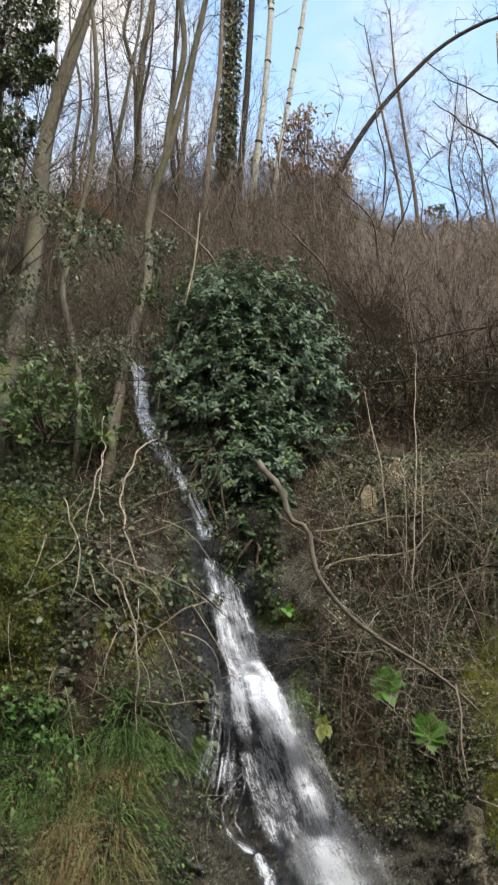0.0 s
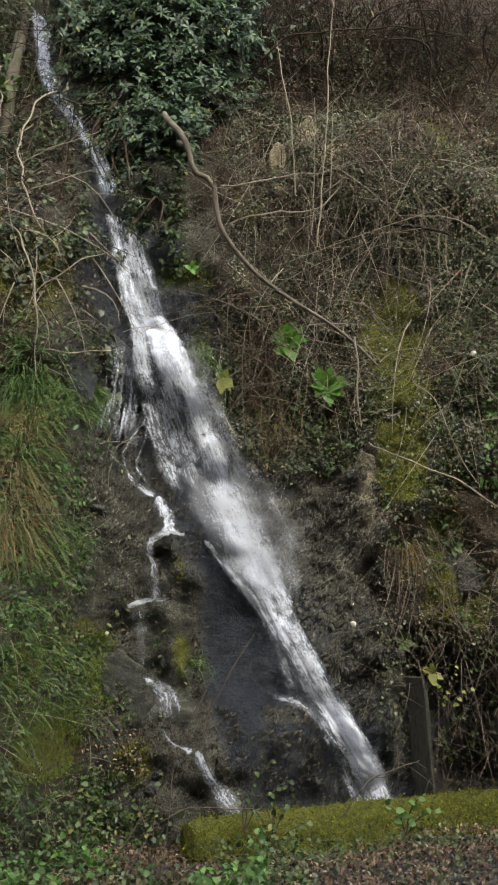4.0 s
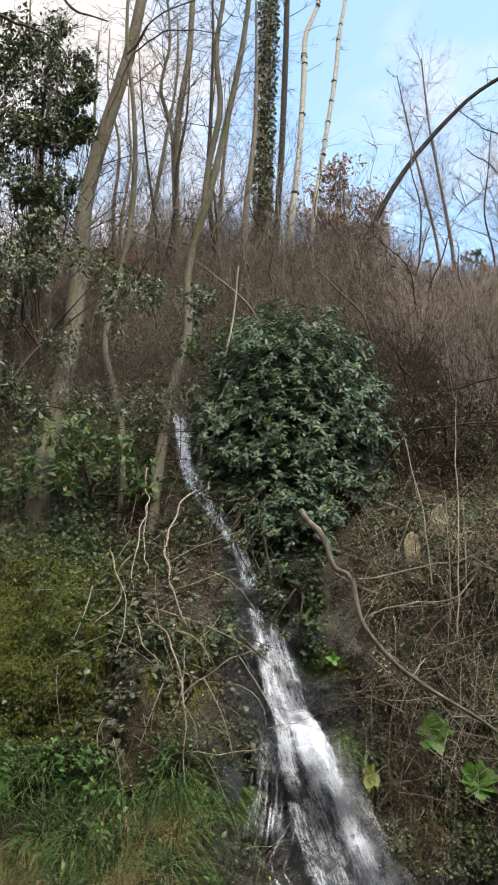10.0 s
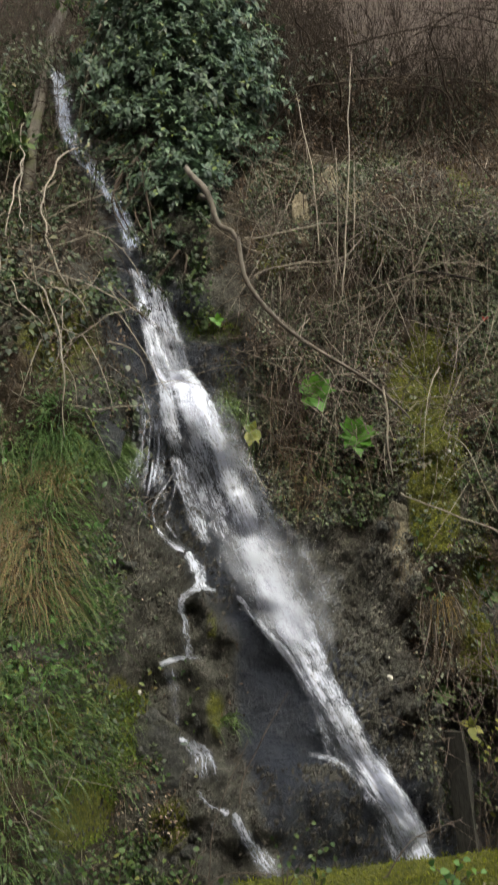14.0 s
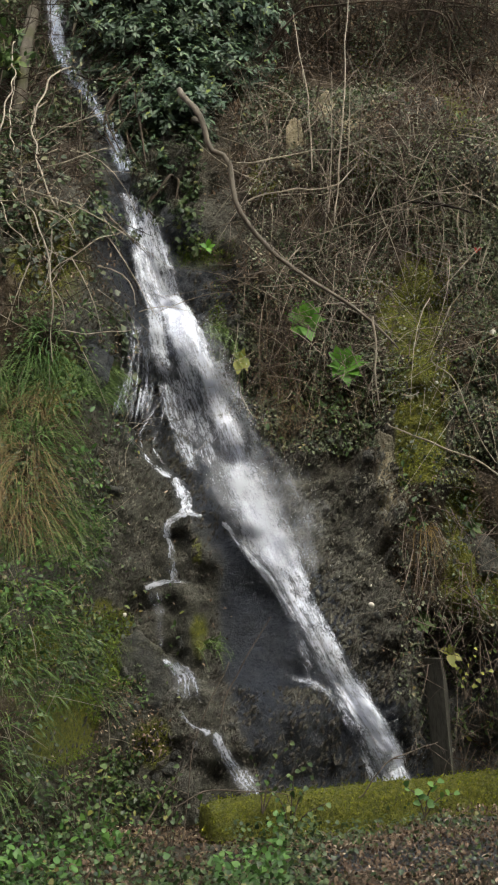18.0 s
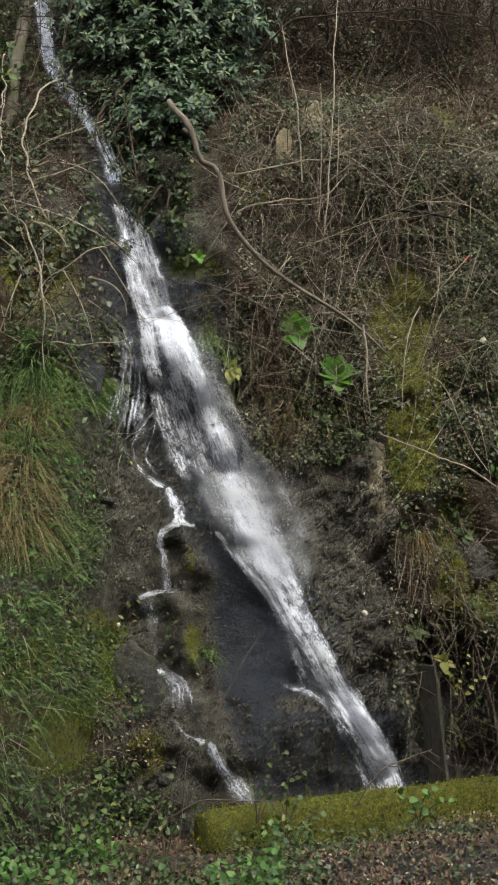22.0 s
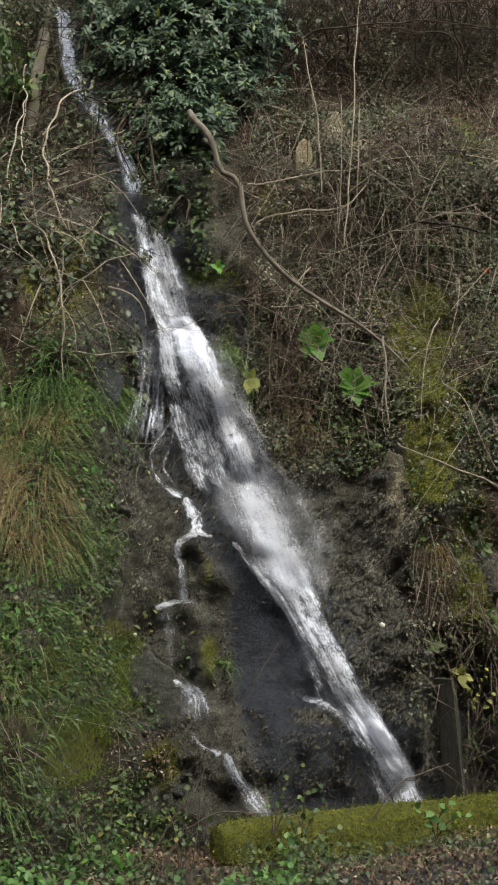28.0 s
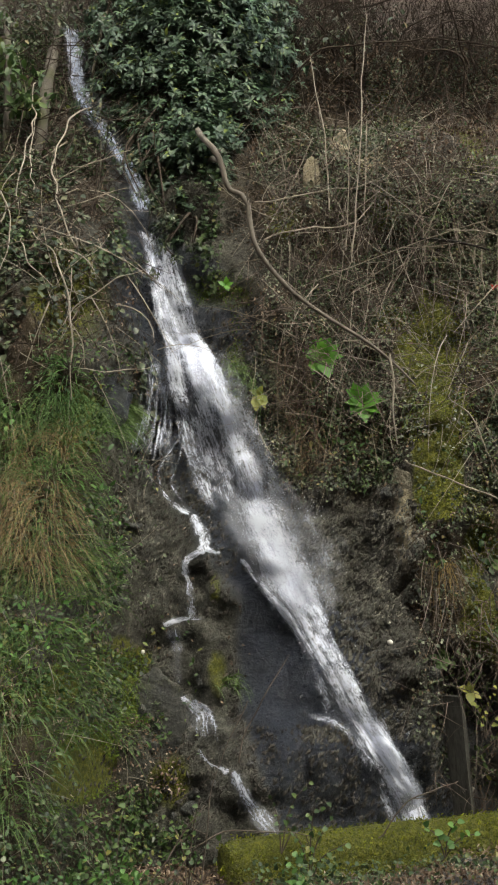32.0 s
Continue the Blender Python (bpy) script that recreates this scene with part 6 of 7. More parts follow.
leaf_plant("bright green seedling at the water's edge", -0.5, 5.0, ((-60, 0.2, 0.1), (0, 0.2, 0.1), (60, 0.2, 0.1), (150, 0.4, 0.1)), DOCK)


# ---------- stones ----------
def stone(label, at, size, mat, squash=(1, 0.8, 0.8), seed=0, name="stone", detail=3, rough=0.35, group=""):
    bm = bmesh.new()
    bmesh.ops.create_icosphere(bm, subdivisions=detail, radius=1.0)
    c = np.array([v.co for v in bm.verts])
    f = np.array([[v.index for v in q.verts] for q in bm.faces])
    bm.free()
    cut = np.random.default_rng(seed).normal(0, 1, (7, 3))
    for q in unit(cut):
        d = c @ q
        c = c - np.maximum(d - 0.62, 0)[:, None] * q * 0.85
    c = c * (1 + rough * (fbm(c * 1.8 + seed * 3.1, 4)[:, None] - 0.5) - 0.22 * np.abs(fbm(c * 5.0 + seed, 4)[:, None] - 0.5)) * np.array(squash) * size
    ob = part(name, (c + np.array(at), f), mat, None, label, at=at, masks={k: np.full(len(c), v) for k, v in (("wet", 0.0), ("rock", 1.0), ("moss", 0.25), ("pale", 0.0))} if mat is EARTH else None)
    return tagged(ob, category="rock", group=group)


def wet_stone(label, x, z, size, squash, seed, wet=0.8, moss=0.1, sink=0.3, pale=0.0, rough=0.95):
    p = hill(np.array([x]), np.array([z]))[0]
    ob = stone(label, tuple(p + np.array([0, sink * size, 0])), size, EARTH, squash, seed, "rock", 3 if size < 0.2 else 5, rough, "rocks beside the stream")
    for key, value in (("wet", wet), ("moss", moss), ("pale", pale)):
        a = ob.data.attributes[key].data
        a.foreach_set("value", np.full(len(a), value, np.float32))
    return ob


wet_stone("dark wet slab under the first drop", -0.35, 4.55, 0.4, (0.8, 0.5, 0.85), 14, 0.95, 0.05, 0.2)
wet_stone("smooth grey wet slab beside the trickles", -1.75, 3.55, 0.45, (0.7, 0.35, 0.9), 17, 0.75, 0.0, 0.35)
wet_stone("dark rock low in the bank", -1.25, 0.4, 0.5, (0.8, 0.4, 0.9), 27, 0.3, 0.3, 0.25)
wet_stone("pale sandy rock in the slope", 0.44, 6.3, 0.34, (0.34, 0.4, 1.15), 31, 0.0, 0.2, 0.22, 0.9)
wet_stone("pale sandy rock in the slope", 0.80, 6.95, 0.18, (0.7, 0.5, 1.0), 35, 0.0, 0.2, 0.28, 0.7)
wet_stone("lichen-grey rock under the ivy", 1.35, 2.75, 0.22, (0.55, 0.4, 1.0), 38, 0.0, 0.2, 0.2, 0.25)
wet_stone("dark rock above the hollow", 2.2, 1.7, 0.5, (0.9, 0.4, 0.5), 44, 0.2, 0.25, 0.35)
wet_stone("mossy rock on the shoulder", 1.85, 3.2, 0.5, (0.55, 0.3, 1.2), 47, 0.0, 1.0, 0.3)
for k in range(46):
    sx, sz = rng.uniform(-1.6, 1.6), rng.uniform(-0.7, 4.2)
    if (sx > fall_x(sz) + 0.5 or sx < fall_x(sz) - 0.8) and abs(sx - trickle_x(sz)) > 0.16 and on_slab(np.array([sx]), np.array([sz]))[0] < 0.2:
        wet_stone("small dark stone in the wet bank", sx, sz, rng.uniform(0.05, 0.15), tuple(rng.uniform(0.6, 1.1, 3)), 60 + k, 0.35, 0.15, 0.35)

WHITE, wnt, wb = material("white_quartz", 0.7, 0.3)
wnt.links.new(ramp(wnt, tex(wnt, 20), [(0.3, (0.30, 0.29, 0.25)), (0.6, (0.52, 0.50, 0.46))]), wb.inputs["Base Color"])
for lx, lz, ls in ((1.2, 1.16, 0.05), (1.2, 1.36, 0.024), (1.89, 3.46, 0.035), (2.52, 4.02, 0.05), (-1.32, 1.05, 0.04), (2.15, -0.4, 0.035)):
    ls *= 0.75
    stone("small white stone lying on the rock", tuple(hill(np.array([lx]), np.array([lz]))[0] - np.array([0, ls * 0.5, 0])), ls, WHITE, (1, 0.7, 1), int(lx * 100) % 97, "white_stone", 2, 0.5)


def chips(label, n, x0, x1, z0, z1, size, mat, patch=0.0, seed=0.0):
    x, z = rng.uniform(x0, x1, n), rng.uniform(z0, z1, n)
    k = (np.abs(x - trickle_x(z)) > 0.1 * (z < 3.1)) & (on_slab(x, z) * (z > 0.35) < 0.3 + 0.7 * (rng.random(n) < 0.12)) & (fbm(np.stack([x * 1.6, z * 1.6, np.full(n, seed)], -1), 3) > patch) & (np.abs(x - fall_x(z)) > 0.2) & ~((np.abs(x - 1.72 - 0.12 * np.clip(z - 4.3, 0, 1)) < 0.16 + 0.40 * vnoise(np.stack([x * 0, z * 2.1, x * 0 + 4], -1)) - 0.25 * vnoise(np.stack([x * 6, z * 6, x * 0 + 9], -1))) & (z > 2.4) & (z < 5.0))
    x, z = x[k], z[k]
    p, out = hill(x, z), hill_out(x, z)
    m = len(p)
    dip = np.array([-0.5, 0, -0.87]) + rng.normal(0, 0.35, (m, 3))
    ob = part("stone_chips", leaves(p, dip, out + rng.normal(0, 0.25, (m, 3)), size * rng.uniform(0.35, 1.3, m) ** 1.5, CHIP_V * np.array([0.6, 1.3, 0.7]), CHIP_F), mat, None, label, at=(float(p[:, 0].mean()), float(p[:, 1].mean()), float(p[:, 2].min())), smooth_shade=False)
    tagged(ob, category="stones", kind="stuff")


chips("dark stone chips standing out of the rock", 11000, -1.8, 1.9, -0.8, 4.6, 0.055, CHIP, 0.36, 3.0)
chips("brown stone chips in the slope", 7000, -3.0, 3.2, 3.0, 9.0, 0.05, CHIP, 0.45, 13.0)
chips("lichen-grey chips on the dry rock", 1600, 1.05, 1.6, 1.4, 3.1, 0.042, PALECHIP, 0.45, 23.0)
chips("grey flakes standing out of the dry rock", 5200, 0.3, 1.6, 0.2, 3.2, 0.07, FLAKE, 0.40, 33.0)
chips("grey flakes beside the trickles", 2600, -1.6, -0.7, 0.6, 3.0, 0.06, FLAKE, 0.44, 35.0)
chips("lichen-grey chips on the bank", 500, -1.75, -1.0, 0.2, 2.6, 0.042, PALECHIP, 0.52, 27.0)


# ---------- branches, vines and roots ----------
def limb(label, table, mat, name="fallen_branch", twigs=0, reach=0.5, category="branch", sides=7):
    t = thing(name, table[-1][:3], label, category)
    t0 = lines(np.array(table, float), np.linspace(0, 1, 40))
    t0[1:, :3] += (np.stack([vnoise(t0[1:, :3] * 3.2 + 9 * k) for k in range(3)], -1) - 0.5) * (0.03 if name in ("bare_shoot", "hanging_branch") else 0.12)
    t0[:, 3] *= 0.72 if name != "hanging_branch" else 1.0
    part("stem", grow(t0, sides, 40, 0.2), mat, t)
    if twigs:
        tagged(part("twig", twig_crown(t0, twigs, reach, 0.005, 0.3, 0.8, -0.5, 2), mat, t), kind="stuff")
    return t


limb("long bent grey branch hanging from the laurel", [(-0.84, 12.8, 7.05, 0.035)] + [(a, b, c, r * 0.7) for a, b, c, r in BRANCH], DEADWOOD, "hanging_branch", 34, 0.55)
limb("thin side shoot hanging straight down", [(1.2, 11.38, 4.08, 0.012), (1.22, 11.35, 3.85, 0.01), (1.22, 11.34, 3.5, 0.009), (1.25, 11.36, 3.15, 0.006)], PALETWIG, "hanging_branch")
limb("thin straight bare shoot", [(0.62, 12.2, 5.9, 0.011), (0.6, 12.3, 6.6, 0.011), (0.5, 12.5, 7.4, 0.009), (0.42, 12.7, 8.0, 0.005)], PALETWIG, "bare_shoot")
limb("tall straight bare shoot", [(0.85, 11.9, 5.2, 0.011), (0.95, 12.1, 6.4, 0.011), (1.02, 12.4, 7.6, 0.009), (1.1, 12.7, 8.5, 0.005)], PALETWIG, "bare_shoot")
limb("thin straight bare shoot", [(0.8, 12.1, 5.4, 0.009), (0.84, 12.2, 6.3, 0.008), (0.84, 12.3, 7.1, 0.004)], PALETWIG, "bare_shoot")
limb("thin straight bare shoot", [(1.0, 12.1, 5.8, 0.009), (1.03, 12.2, 6.4, 0.008), (1.05, 12.3, 7.0, 0.004)], PALETWIG, "bare_shoot")
limb("crooked thin branch lying across the slope", [(-0.1, 11.9, 5.45, 0.013), (0.4, 11.9, 5.62, 0.012), (0.9, 12.0, 5.72, 0.01), (1.1, 12.1, 5.95, 0.006)], PALETWIG)
limb("crooked thin branch lying across the slope", [(-0.2, 11.8, 5.85, 0.012), (0.3, 11.9, 6.0, 0.011), (0.75, 12.1, 6.1, 0.009), (1.2, 12.2, 6.3, 0.006)], PALETWIG)
limb("black rotten stick across the slope", [(1.6, 12.0, 5.5, 0.02), (2.0, 12.0, 5.46, 0.022), (2.35, 12.1, 5.4, 0.014)], DARKBARK)
limb("long thin stem slanting over the ivy", [(1.35, 11.5, 3.0, 0.01), (1.9, 11.5, 2.75, 0.013), (2.5, 11.6, 2.45, 0.014), (3.3, 11.7, 2.1, 0.015)], PALETWIG)
limb("thin stem hanging down the mossy rock", [(1.85, 11.6, 3.75, 0.007), (2.1, 11.5, 3.3, 0.008), (2.25, 11.5, 2.9, 0.008), (2.4, 11.5, 2.6, 0.006)], PALETWIG)
limb("thin twig before the dark boulder", [(0.15, 11.2, 1.05, 0.006), (-0.05, 11.1, 0.75, 0.009), (-0.2, 11.1, 0.45, 0.009), (-0.3, 11.1, 0.1, 0.01)], TWIG)
for k, table in enumerate((
        [(-2.95, 13.2, 7.9, 0.012), (-2.8, 12.3, 6.9, 0.012), (-2.72, 11.7, 6.1, 0.011), (-2.72, 11.5, 5.4, 0.008)],
        [(-2.9, 13.2, 7.6, 0.010), (-2.75, 12.3, 6.6, 0.010), (-2.55, 11.6, 5.9, 0.008)],
        [(-2.2, 13.0, 7.5, 0.014), (-2.42, 12.3, 6.9, 0.016), (-2.4, 11.9, 6.2, 0.016), (-2.2, 11.5, 5.5, 0.013), (-1.85, 11.4, 4.9, 0.008)],
        [(-2.4, 11.9, 6.1, 0.008), (-2.0, 11.9, 6.35, 0.009), (-1.6, 12.0, 6.5, 0.006)],
        [(-2.25, 11.6, 5.65, 0.008), (-1.9, 11.6, 5.8, 0.008), (-1.55, 11.7, 5.95, 0.005)],
        [(-2.65, 11.6, 5.5, 0.009), (-2.15, 11.3, 5.35, 0.010), (-1.7, 11.4, 5.15, 0.010), (-1.35, 11.5, 4.95, 0.006)],
        [(-2.6, 11.5, 5.5, 0.010), (-2.2, 11.1, 5.0, 0.012), (-2.0, 10.9, 4.5, 0.013), (-1.95, 10.8, 4.0, 0.011), (-1.93, 10.8, 3.5, 0.006)],
        [(-2.0, 10.85, 4.3, 0.008), (-1.85, 10.85, 4.05, 0.008), (-1.82, 10.9, 3.8, 0.005)],
        [(-2.0, 10.9, 4.35, 0.009), (-1.7, 10.9, 4.6, 0.009), (-1.3, 11.2, 4.95, 0.006)],
        [(-1.9, 10.9, 3.75, 0.008), (-1.6, 11.0, 3.8, 0.008), (-1.25, 11.4, 3.95, 0.006)],
        [(-2.9, 11.4, 5.9, 0.009), (-2.7, 11.2, 5.3, 0.010), (-2.75, 10.9, 4.8, 0.006)],
        [(-2.6, 11.3, 5.3, 0.008), (-2.4, 11.0, 4.9, 0.009), (-2.15, 10.8, 4.6, 0.006)],
        [(-3.1, 11.9, 6.3, 0.010), (-2.9, 11.6, 6.0, 0.013), (-2.85, 11.3, 5.5, 0.012), (-3.0, 11.1, 5.2, 0.006)])):
    limb("pale dry root hanging down the bank" if k % 2 else "pale dry vine hanging down the bank", table, PALETWIG, "hanging_vine", 3 if k < 8 else 0, 0.35, "vine", 5)


def tangle(label, n, x0, x1, z0, z1, length, mat, thick=0.005, lift=0.25, down=0.0, patch=0.0, seed=0.0):
    p, out = on_face(n, x0, x1, z0, z1, patch, 1.2, seed)
    n = len(p)
    way = unit(rng.normal(0, 1, (n, 3)) * np.array([0.8, 0.25, 0.8]) + out * 0.25 + np.array([0, 0, -down]))
    at = p + out * (lift * rng.random((n, 1)) ** 2)
    base = (float(p[:, 0].mean()), float(p[:, 1].mean()), float(p[:, 2].min()))
    ob = part("twig_tangle", many_tubes(at, way, length * rng.uniform(0.3, 1.1, n), thick * rng.uniform(0.5, 1.3, n), rng.normal(0, 0.3, (n, 3)), 6, 0.2), mat, None, label, at=base)
    return tagged(ob, category="twigs", kind="stuff")


tangle("tangled dry twigs over the slope", 1100, -0.2, 2.2, 3.6, 6.6, 0.7, TWIG, 0.006, 0.3)
tangle("tangled pale twigs over the slope", 520, -0.2, 2.8, 3.2, 7.4, 1.0, PALETWIG, 0.0055, 0.3, 0.2)
# darkened twigs: the shade below the brush is put into their colour
tangle("tangled dark twigs above the rock", 800, -0.3, 4.2, 6.8, 10.5, 1.0, DARKTWIG, 0.007, 0.5)
tangle("brown roots and twigs beside the stream", 900, -3.4, -1.3, 4.0, 8.6, 0.6, DARKTWIG, 0.006, 0.25, 0.5)
tangle("pale thin roots beside the stream", 140, -3.2, -1.4, 3.8, 7.0, 0.7, PALETWIG, 0.005, 0.3, 0.6)
tangle("long pale vines trailing down the bank", 80, -3.1, -1.55, 4.4, 7.6, 1.3, PALETWIG, 0.008, 0.35, 1.0)
tangle("dry stems in the grassy bank", 420, -4.5, -1.3, -0.8, 3.4, 0.5, PALETWIG, 0.004, 0.2, 0.2)
tangle("dry stems over the dark hollow", 260, 1.4, 4.0, -0.8, 3.2, 0.6, TWIG, 0.006, 0.35, 0.3)
# roots whose dark colour adds to the shade beneath the shrub
tangle("dark roots hanging under the laurel", 800, -3.2, -1.2, 5.6, 9.4, 0.9, DARKTWIG, 0.009, 0.35, 0.9)
tangle("long pale twigs criss-crossing the slope", 75, -0.2, 2.6, 4.0, 7.2, 1.4, PALETWIG, 0.007, 0.5, 0.1)
tangle("long pale twigs hanging over the bank", 26, -3.2, -1.6, 4.6, 7.4, 1.3, PALETWIG, 0.008, 0.5, 0.8)
tangle("thin grey twigs lying on the slope", 420, -0.3, 3.4, 3.6, 8.0, 0.8, GREYTWIG, 0.005, 0.35, 0.1)
tangle("hanging roots in the hollow", 260, 1.5, 3.2, -0.4, 2.2, 0.6, GREYTWIG, 0.006, 0.25, 1.2)
tangle("bare twigs under the trees", 1000, -7, -1.5, 7.5, 12.5, 0.9, DARKTWIG, 0.008, 0.6)


def arching_brush():
    n = 46
    x, z = rng.uniform(-0.1, 3.8, n), rng.uniform(7.6, 9.6, n)
    p = hill(x, z)
    for k in range(0, n, 2):
        d, h = rng.normal(0.7, 0.9), rng.uniform(0.25, 0.9)
        bend = rng.normal(0, 0.15, (3, 3))
        q = [(*(p[k] + np.array([0, 0.1, -0.1])), 0.022), (*(p[k] + np.array([d * 0.25, -0.25, h * 0.7]) + bend[0]), 0.018), (*(p[k] + np.array([d * 0.8, -0.45, h]) + bend[1]), 0.013), (*(p[k] + np.array([d * 1.5, -0.6, h * rng.uniform(0.2, 1.1)]) + bend[2]), 0.005)]
        # dark colour carries part of the ledge's shade
        limb("dark arching bare shrub stem above the rock", q, DARKTWIG, "bare_shrub", 10, 0.5, "shrub")


arching_brush()


# ---------- the foot of the slope ----------
def on_low(n, x0, x1, y0, y1, patch=0.0, seed=0.0):
    x, y = rng.uniform(x0, x1, n), rng.uniform(y0, y1, n)
    if patch:
        k = fbm(np.stack([x * 1.8, y * 1.8, np.full(n, seed)], -1), 3) > patch
        x, y = x[k], y[k]
    keep = (y < 10.50 - 0.10 * rng.random(len(x)) + (x + 0.34) * 0.512) | (x < -0.4)
    x, y = x[keep], y[keep]
    return np.stack([x, y, low_ground(x, y)], -1), np.tile(np.array([0, -0.25, 0.97]), (len(x), 1))


leaf_carpet("ivy", "ivy leaves over the ground before the wall", [on_low(9000, -3.5, 3.6, 7.4, 12.2, 0.48, 2.0)], 0.045, IVY, (BROAD, BROAD_F), 0.1, 0.12)
leaf_carpet("bramble", "green bramble leaves before the wall", [on_low(6500, -3.5, 0.6, 7.4, 10.6, 0.47, 5.0), on_low(3000, 0.2, 3.4, 8.0, 11.8, 0.52, 9.0)], 0.042, DARKBRAMBLE, (BROAD, BROAD_F), 0.1, 0.28, "bramble")
leaf_carpet("fallen_leaves", "pale dead leaves and stalks before the wall", [on_low(7000, -1.5, 3.8, 8.2, 12.3, 0.45, 33.0)], 0.04, PALEDEAD, (OVAL, OVAL_F), 0.1, 0.08, "leaf litter")
leaf_carpet("nettles", "fresh green leaves before the wall", [on_low(4200, -2.6, 0.3, 8.4, 10.5, 0.48, 15.0)], 0.062, NETTLE, (BROAD, BROAD_F), 0.1, 0.34, "nettle")
leaf_carpet("fallen_leaves", "dead brown leaves on the ground before the wall", [on_low(26000, -3.5, 3.8, 7.2, 12.3)], 0.046, DEAD, (OVAL, OVAL_F), 0.1, 0.05, "leaf litter")


def weed(label, foot, stems, mat, size=0.07):
    """A weed with round leaves on thin arching stems."""
    t = thing("leafy_weed", foot, label, "weed", "weeds along the wall")
    f0 = np.array(foot)
    for dx, dz, n in stems:
        tab = np.array([(*f0, 0.007), (*(f0 + np.array([dx * 0.4, -0.05, dz * 0.7])), 0.006), (*(f0 + np.array([dx, -0.12, dz])), 0.003)])
        c = lines(tab, np.linspace(0, 1, 9))
        stem = part("stem", tube(c[:, :3], np.maximum(c[:, 3], 0.003), 5), TWIG, t)
        for s in np.linspace(0.35, 1, n):
            p = lines(tab, np.array([s]))[0, :3]
            d = np.array([rng.normal(0, 0.8), -0.5, rng.normal(0.1, 0.5)])
            part("leaf", leaves(p[None], d[None], np.array([[rng.normal(0, 0.3), -0.8, 0.6]]), np.array([size * rng.uniform(0.8, 1.3)]), BROAD, BROAD_F), mat, stem)


weed("round-leaved green weed growing before the wall", (0.35, 10.6, -0.95), ((-0.2, 0.55, 6), (0.05, 0.75, 7), (0.2, 0.6, 6), (0.32, 0.4, 5)), BRAMBLE, 0.055)
weed("pale green weed growing up before the water", (0.1, 10.75, -0.7), ((-0.1, 0.5, 5), (0.25, 0.65, 6), (0.45, 0.45, 5)), BRAMBLE, 0.05)
weed("round-leaved weed beside the wall's end", (-0.7, 10.2, -0.95), ((-0.2, 0.7, 7), (0.1, 0.85, 8), (0.25, 0.5, 5)), BRAMBLE, 0.05)
weed("yellowing weed in the bank", (-1.35, 10.3, -0.95), ((-0.3, 0.6, 6), (0.15, 0.9, 8), (0.3, 0.6, 5)), BRAMBLE, 0.055)
weed("green weed on the bank before the wall", (1.6, 10.9, -0.75), ((-0.2, 0.3, 5), (0.1, 0.35, 5), (0.3, 0.25, 4)), NETTLE, 0.07)
weed("yellow-leaved weed by the dark hollow", (2.1, 11.5, 0.25), ((-0.15, 0.35, 5), (0.1, 0.5, 6), (0.25, 0.3, 4)), YELLOW, 0.05)
for table in ([(-0.9, 9.9, -0.9, 0.008), (-0.6, 9.9, -0.45, 0.008), (-0.1, 10.0, -0.35, 0.007), (0.35, 10.2, -0.42, 0.004)],
              [(-1.3, 9.8, -1.0, 0.009), (-0.9, 9.8, -0.6, 0.009), (-0.55, 9.9, -0.1, 0.006)],
              [(-2.4, 9.6, -0.9, 0.009), (-2.1, 9.6, -0.1, 0.009), (-1.7, 9.7, 0.5, 0.006)],
              [(-2.6, 9.5, -0.6, 0.008), (-2.2, 9.5, 0.2, 0.008), (-2.0, 9.6, 0.6, 0.005)],
              [(-0.6, 9.8, -1.0, 0.009), (-0.55, 9.85, -0.5, 0.008), (-0.45, 9.9, 0.2, 0.006), (-0.2, 10.0, 0.7, 0.004)],
              [(1.0, 11.0, -0.6, 0.01), (1.3, 11.0, -0.3, 0.009), (1.8, 11.2, -0.1, 0.006)]):
    limb("thin arching bramble cane", table, TWIG, "bramble_cane", 4, 0.25, "bramble")

PLANK, pnt, pb = material("weathered_dark_wood", 0.8, 0.25)
pn = tex(pnt, 9.0, 8.0, 0.7, (6, 6, 0.5))
pnt.links.new(ramp(pnt, pn, [(0.3, (0.016, 0.015, 0.014)), (0.7, (0.066, 0.063, 0.057))]), pb.inputs["Base Color"])
bump(pnt, pb, pn, 0.5, 0.01)


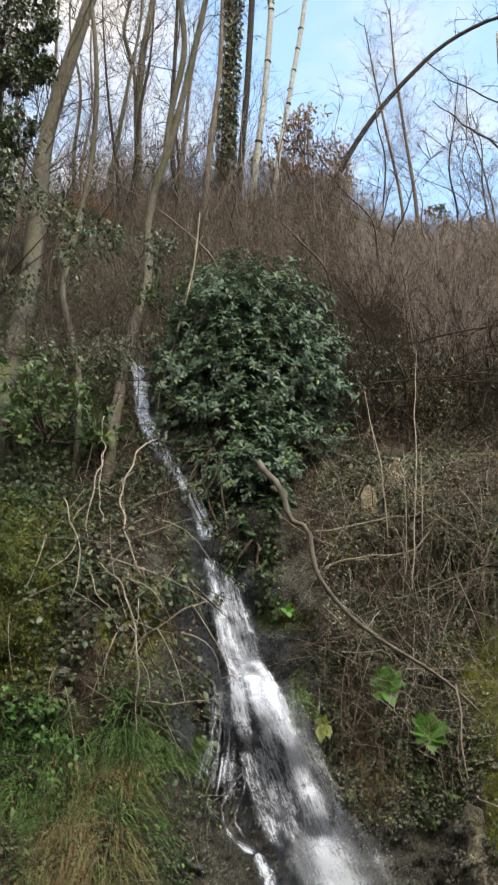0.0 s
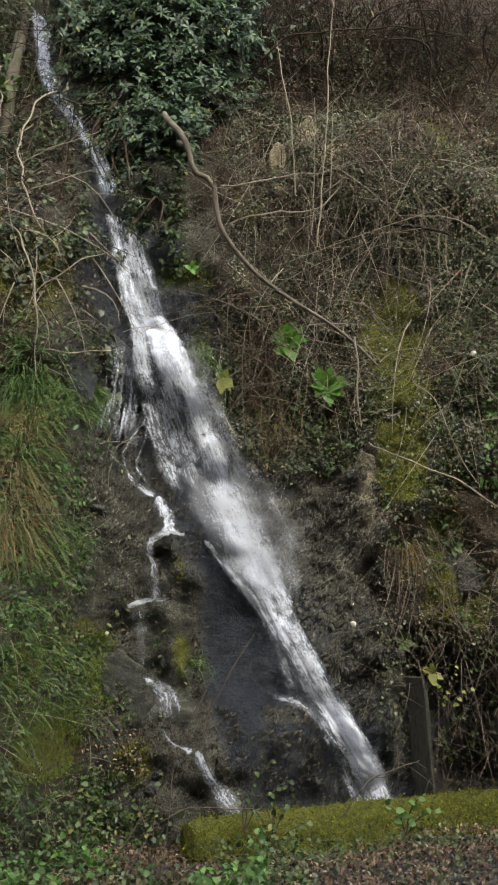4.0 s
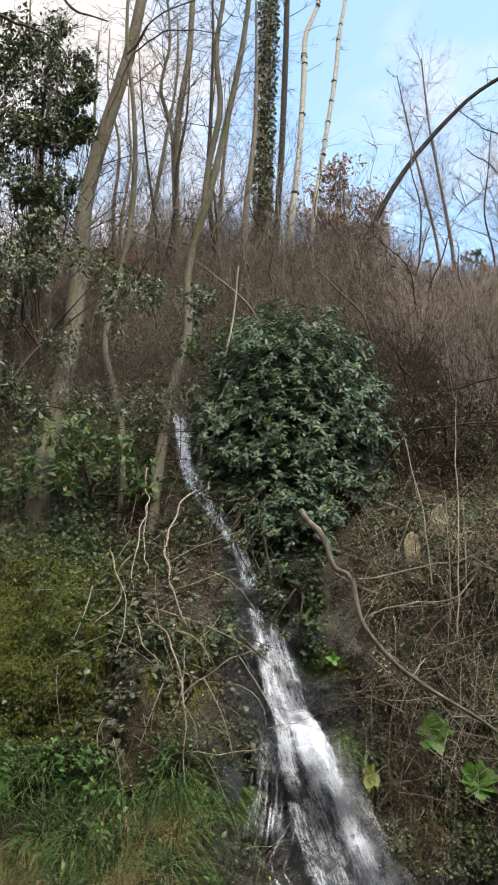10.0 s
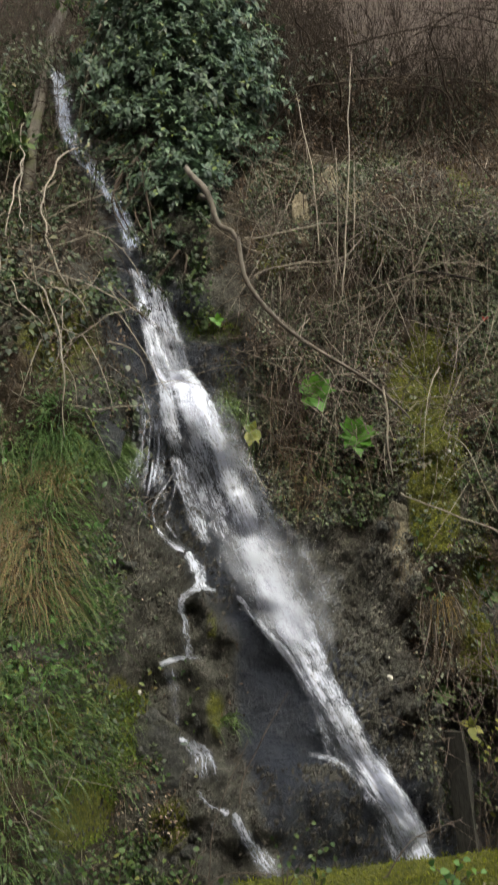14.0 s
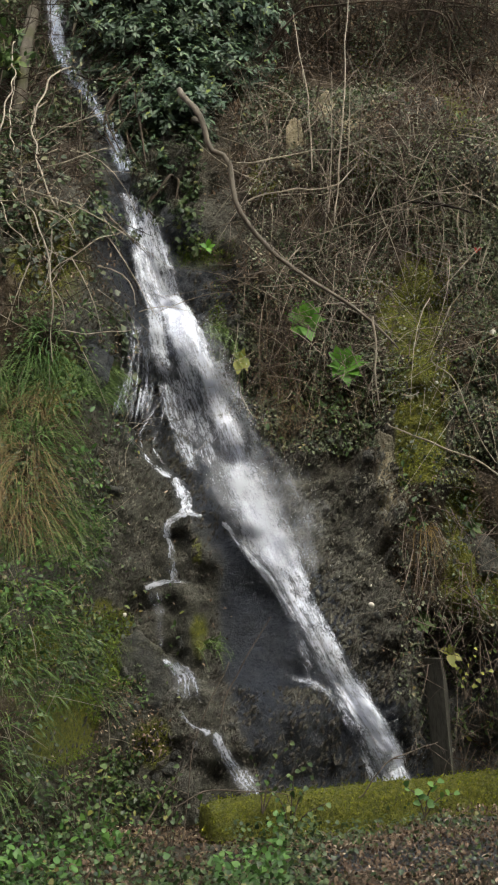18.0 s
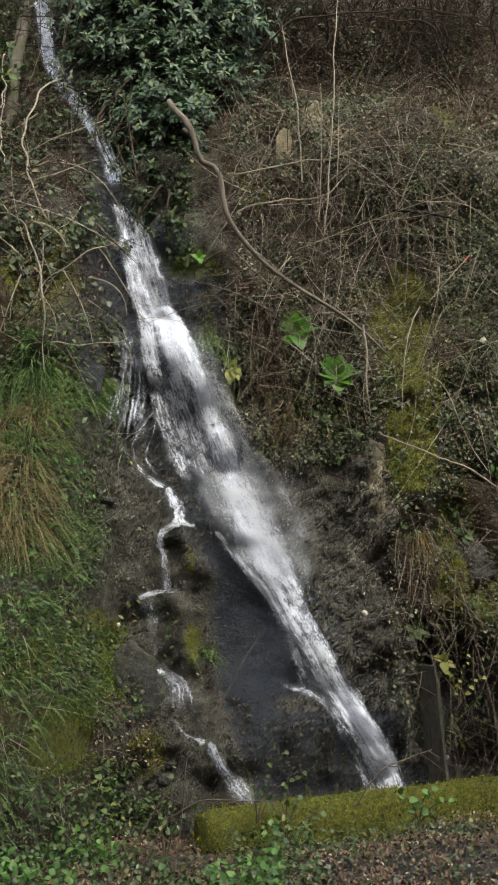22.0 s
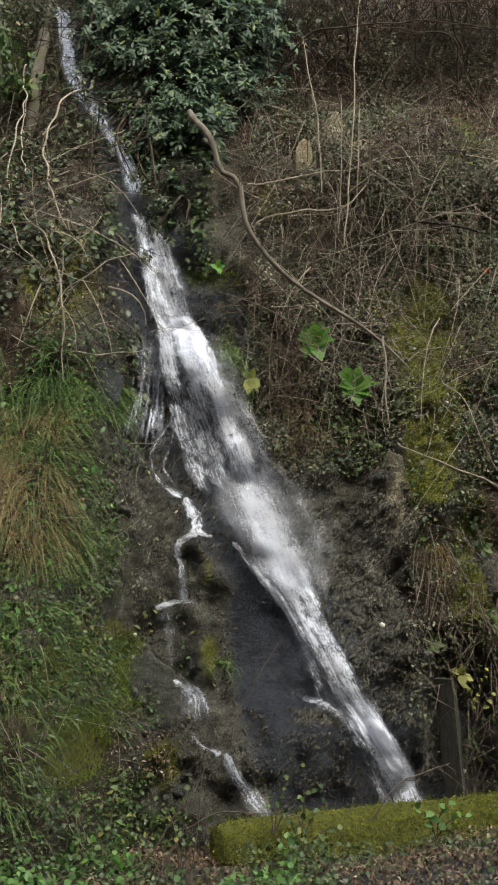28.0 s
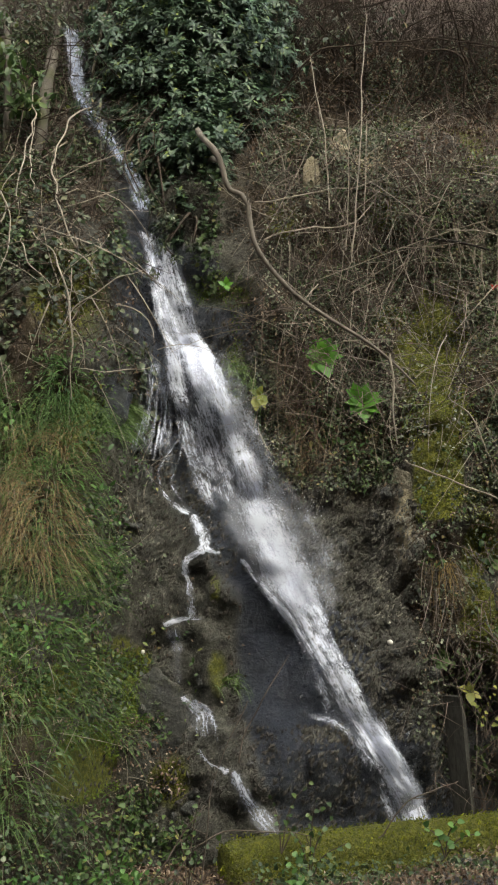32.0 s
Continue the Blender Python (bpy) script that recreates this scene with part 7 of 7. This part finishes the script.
def post(label, a, b, w, d):
    bm = bmesh.new()
    bmesh.ops.create_cube(bm, size=1.0)
    bmesh.ops.subdivide_edges(bm, edges=bm.edges[:], cuts=3, use_grid_fill=True)
    bmesh.ops.bevel(bm, geom=[e for e in bm.edges if e.calc_face_angle(0) > 1.0], offset=0.06, segments=2, affect="EDGES")
    a, b = Vector(a), Vector(b)
    m = Matrix.Translation((a + b) / 2) @ (b - a).to_track_quat("Z", "Y").to_matrix().to_4x4() @ Matrix.Diagonal((w, d, (b - a).length, 1))
    for v in bm.verts:
        k = v.co.copy()
        v.co = m @ (k + Vector((noise.noise(k * 3), noise.noise(k * 3 + Vector((5, 0, 0))), 0)) * 0.08)
    bm.transform(Matrix.Translation(-a))
    me = bpy.data.meshes.new("plank")
    bm.to_mesh(me)
    bm.free()
    me.materials.append(PLANK)
    ob = new("plank", me)
    ob.location = a
    return tagged(ob, label, "plank")


post("dark weathered wooden plank leaning in the hollow", (2.04, 12.25, -1.05), (1.86, 12.0, 0.62), 0.21, 0.07)

# branches of the trees overhead, crossing the sky
for table in ([(-6.4, 16.6, 21.2, 0.05), (-6.0, 16.4, 20.2, 0.045), (-5.6, 16.4, 19.6, 0.035), (-5.0, 16.5, 19.4, 0.02)],
              [(-7.4, 16.0, 19.6, 0.05), (-6.8, 16.1, 19.1, 0.045), (-6.2, 16.2, 18.9, 0.03), (-5.6, 16.4, 18.2, 0.015)],
              [(-4.6, 16.9, 18.8, 0.03), (-4.0, 16.6, 19.4, 0.025), (-3.3, 16.5, 19.7, 0.02), (-2.4, 16.5, 20.3, 0.01)],
              [(4.4, 20.0, 16.6, 0.04), (3.6, 20.0, 17.3, 0.03), (3.0, 20.0, 17.9, 0.02), (2.4, 20.0, 18.4, 0.01)],
              [(4.5, 20.0, 18.0, 0.03), (3.7, 20.0, 18.4, 0.025), (3.0, 20.0, 18.9, 0.018), (2.3, 20.0, 19.6, 0.01)],
              [(-4.9, 16.9, 17.2, 0.03), (-4.3, 16.6, 18.6, 0.025), (-3.6, 16.5, 19.0, 0.02), (-2.6, 16.4, 18.7, 0.01)]):
    limb("dark bare branch crossing the sky", table, DARKTWIG, "overhead_branch", 26, 0.9)
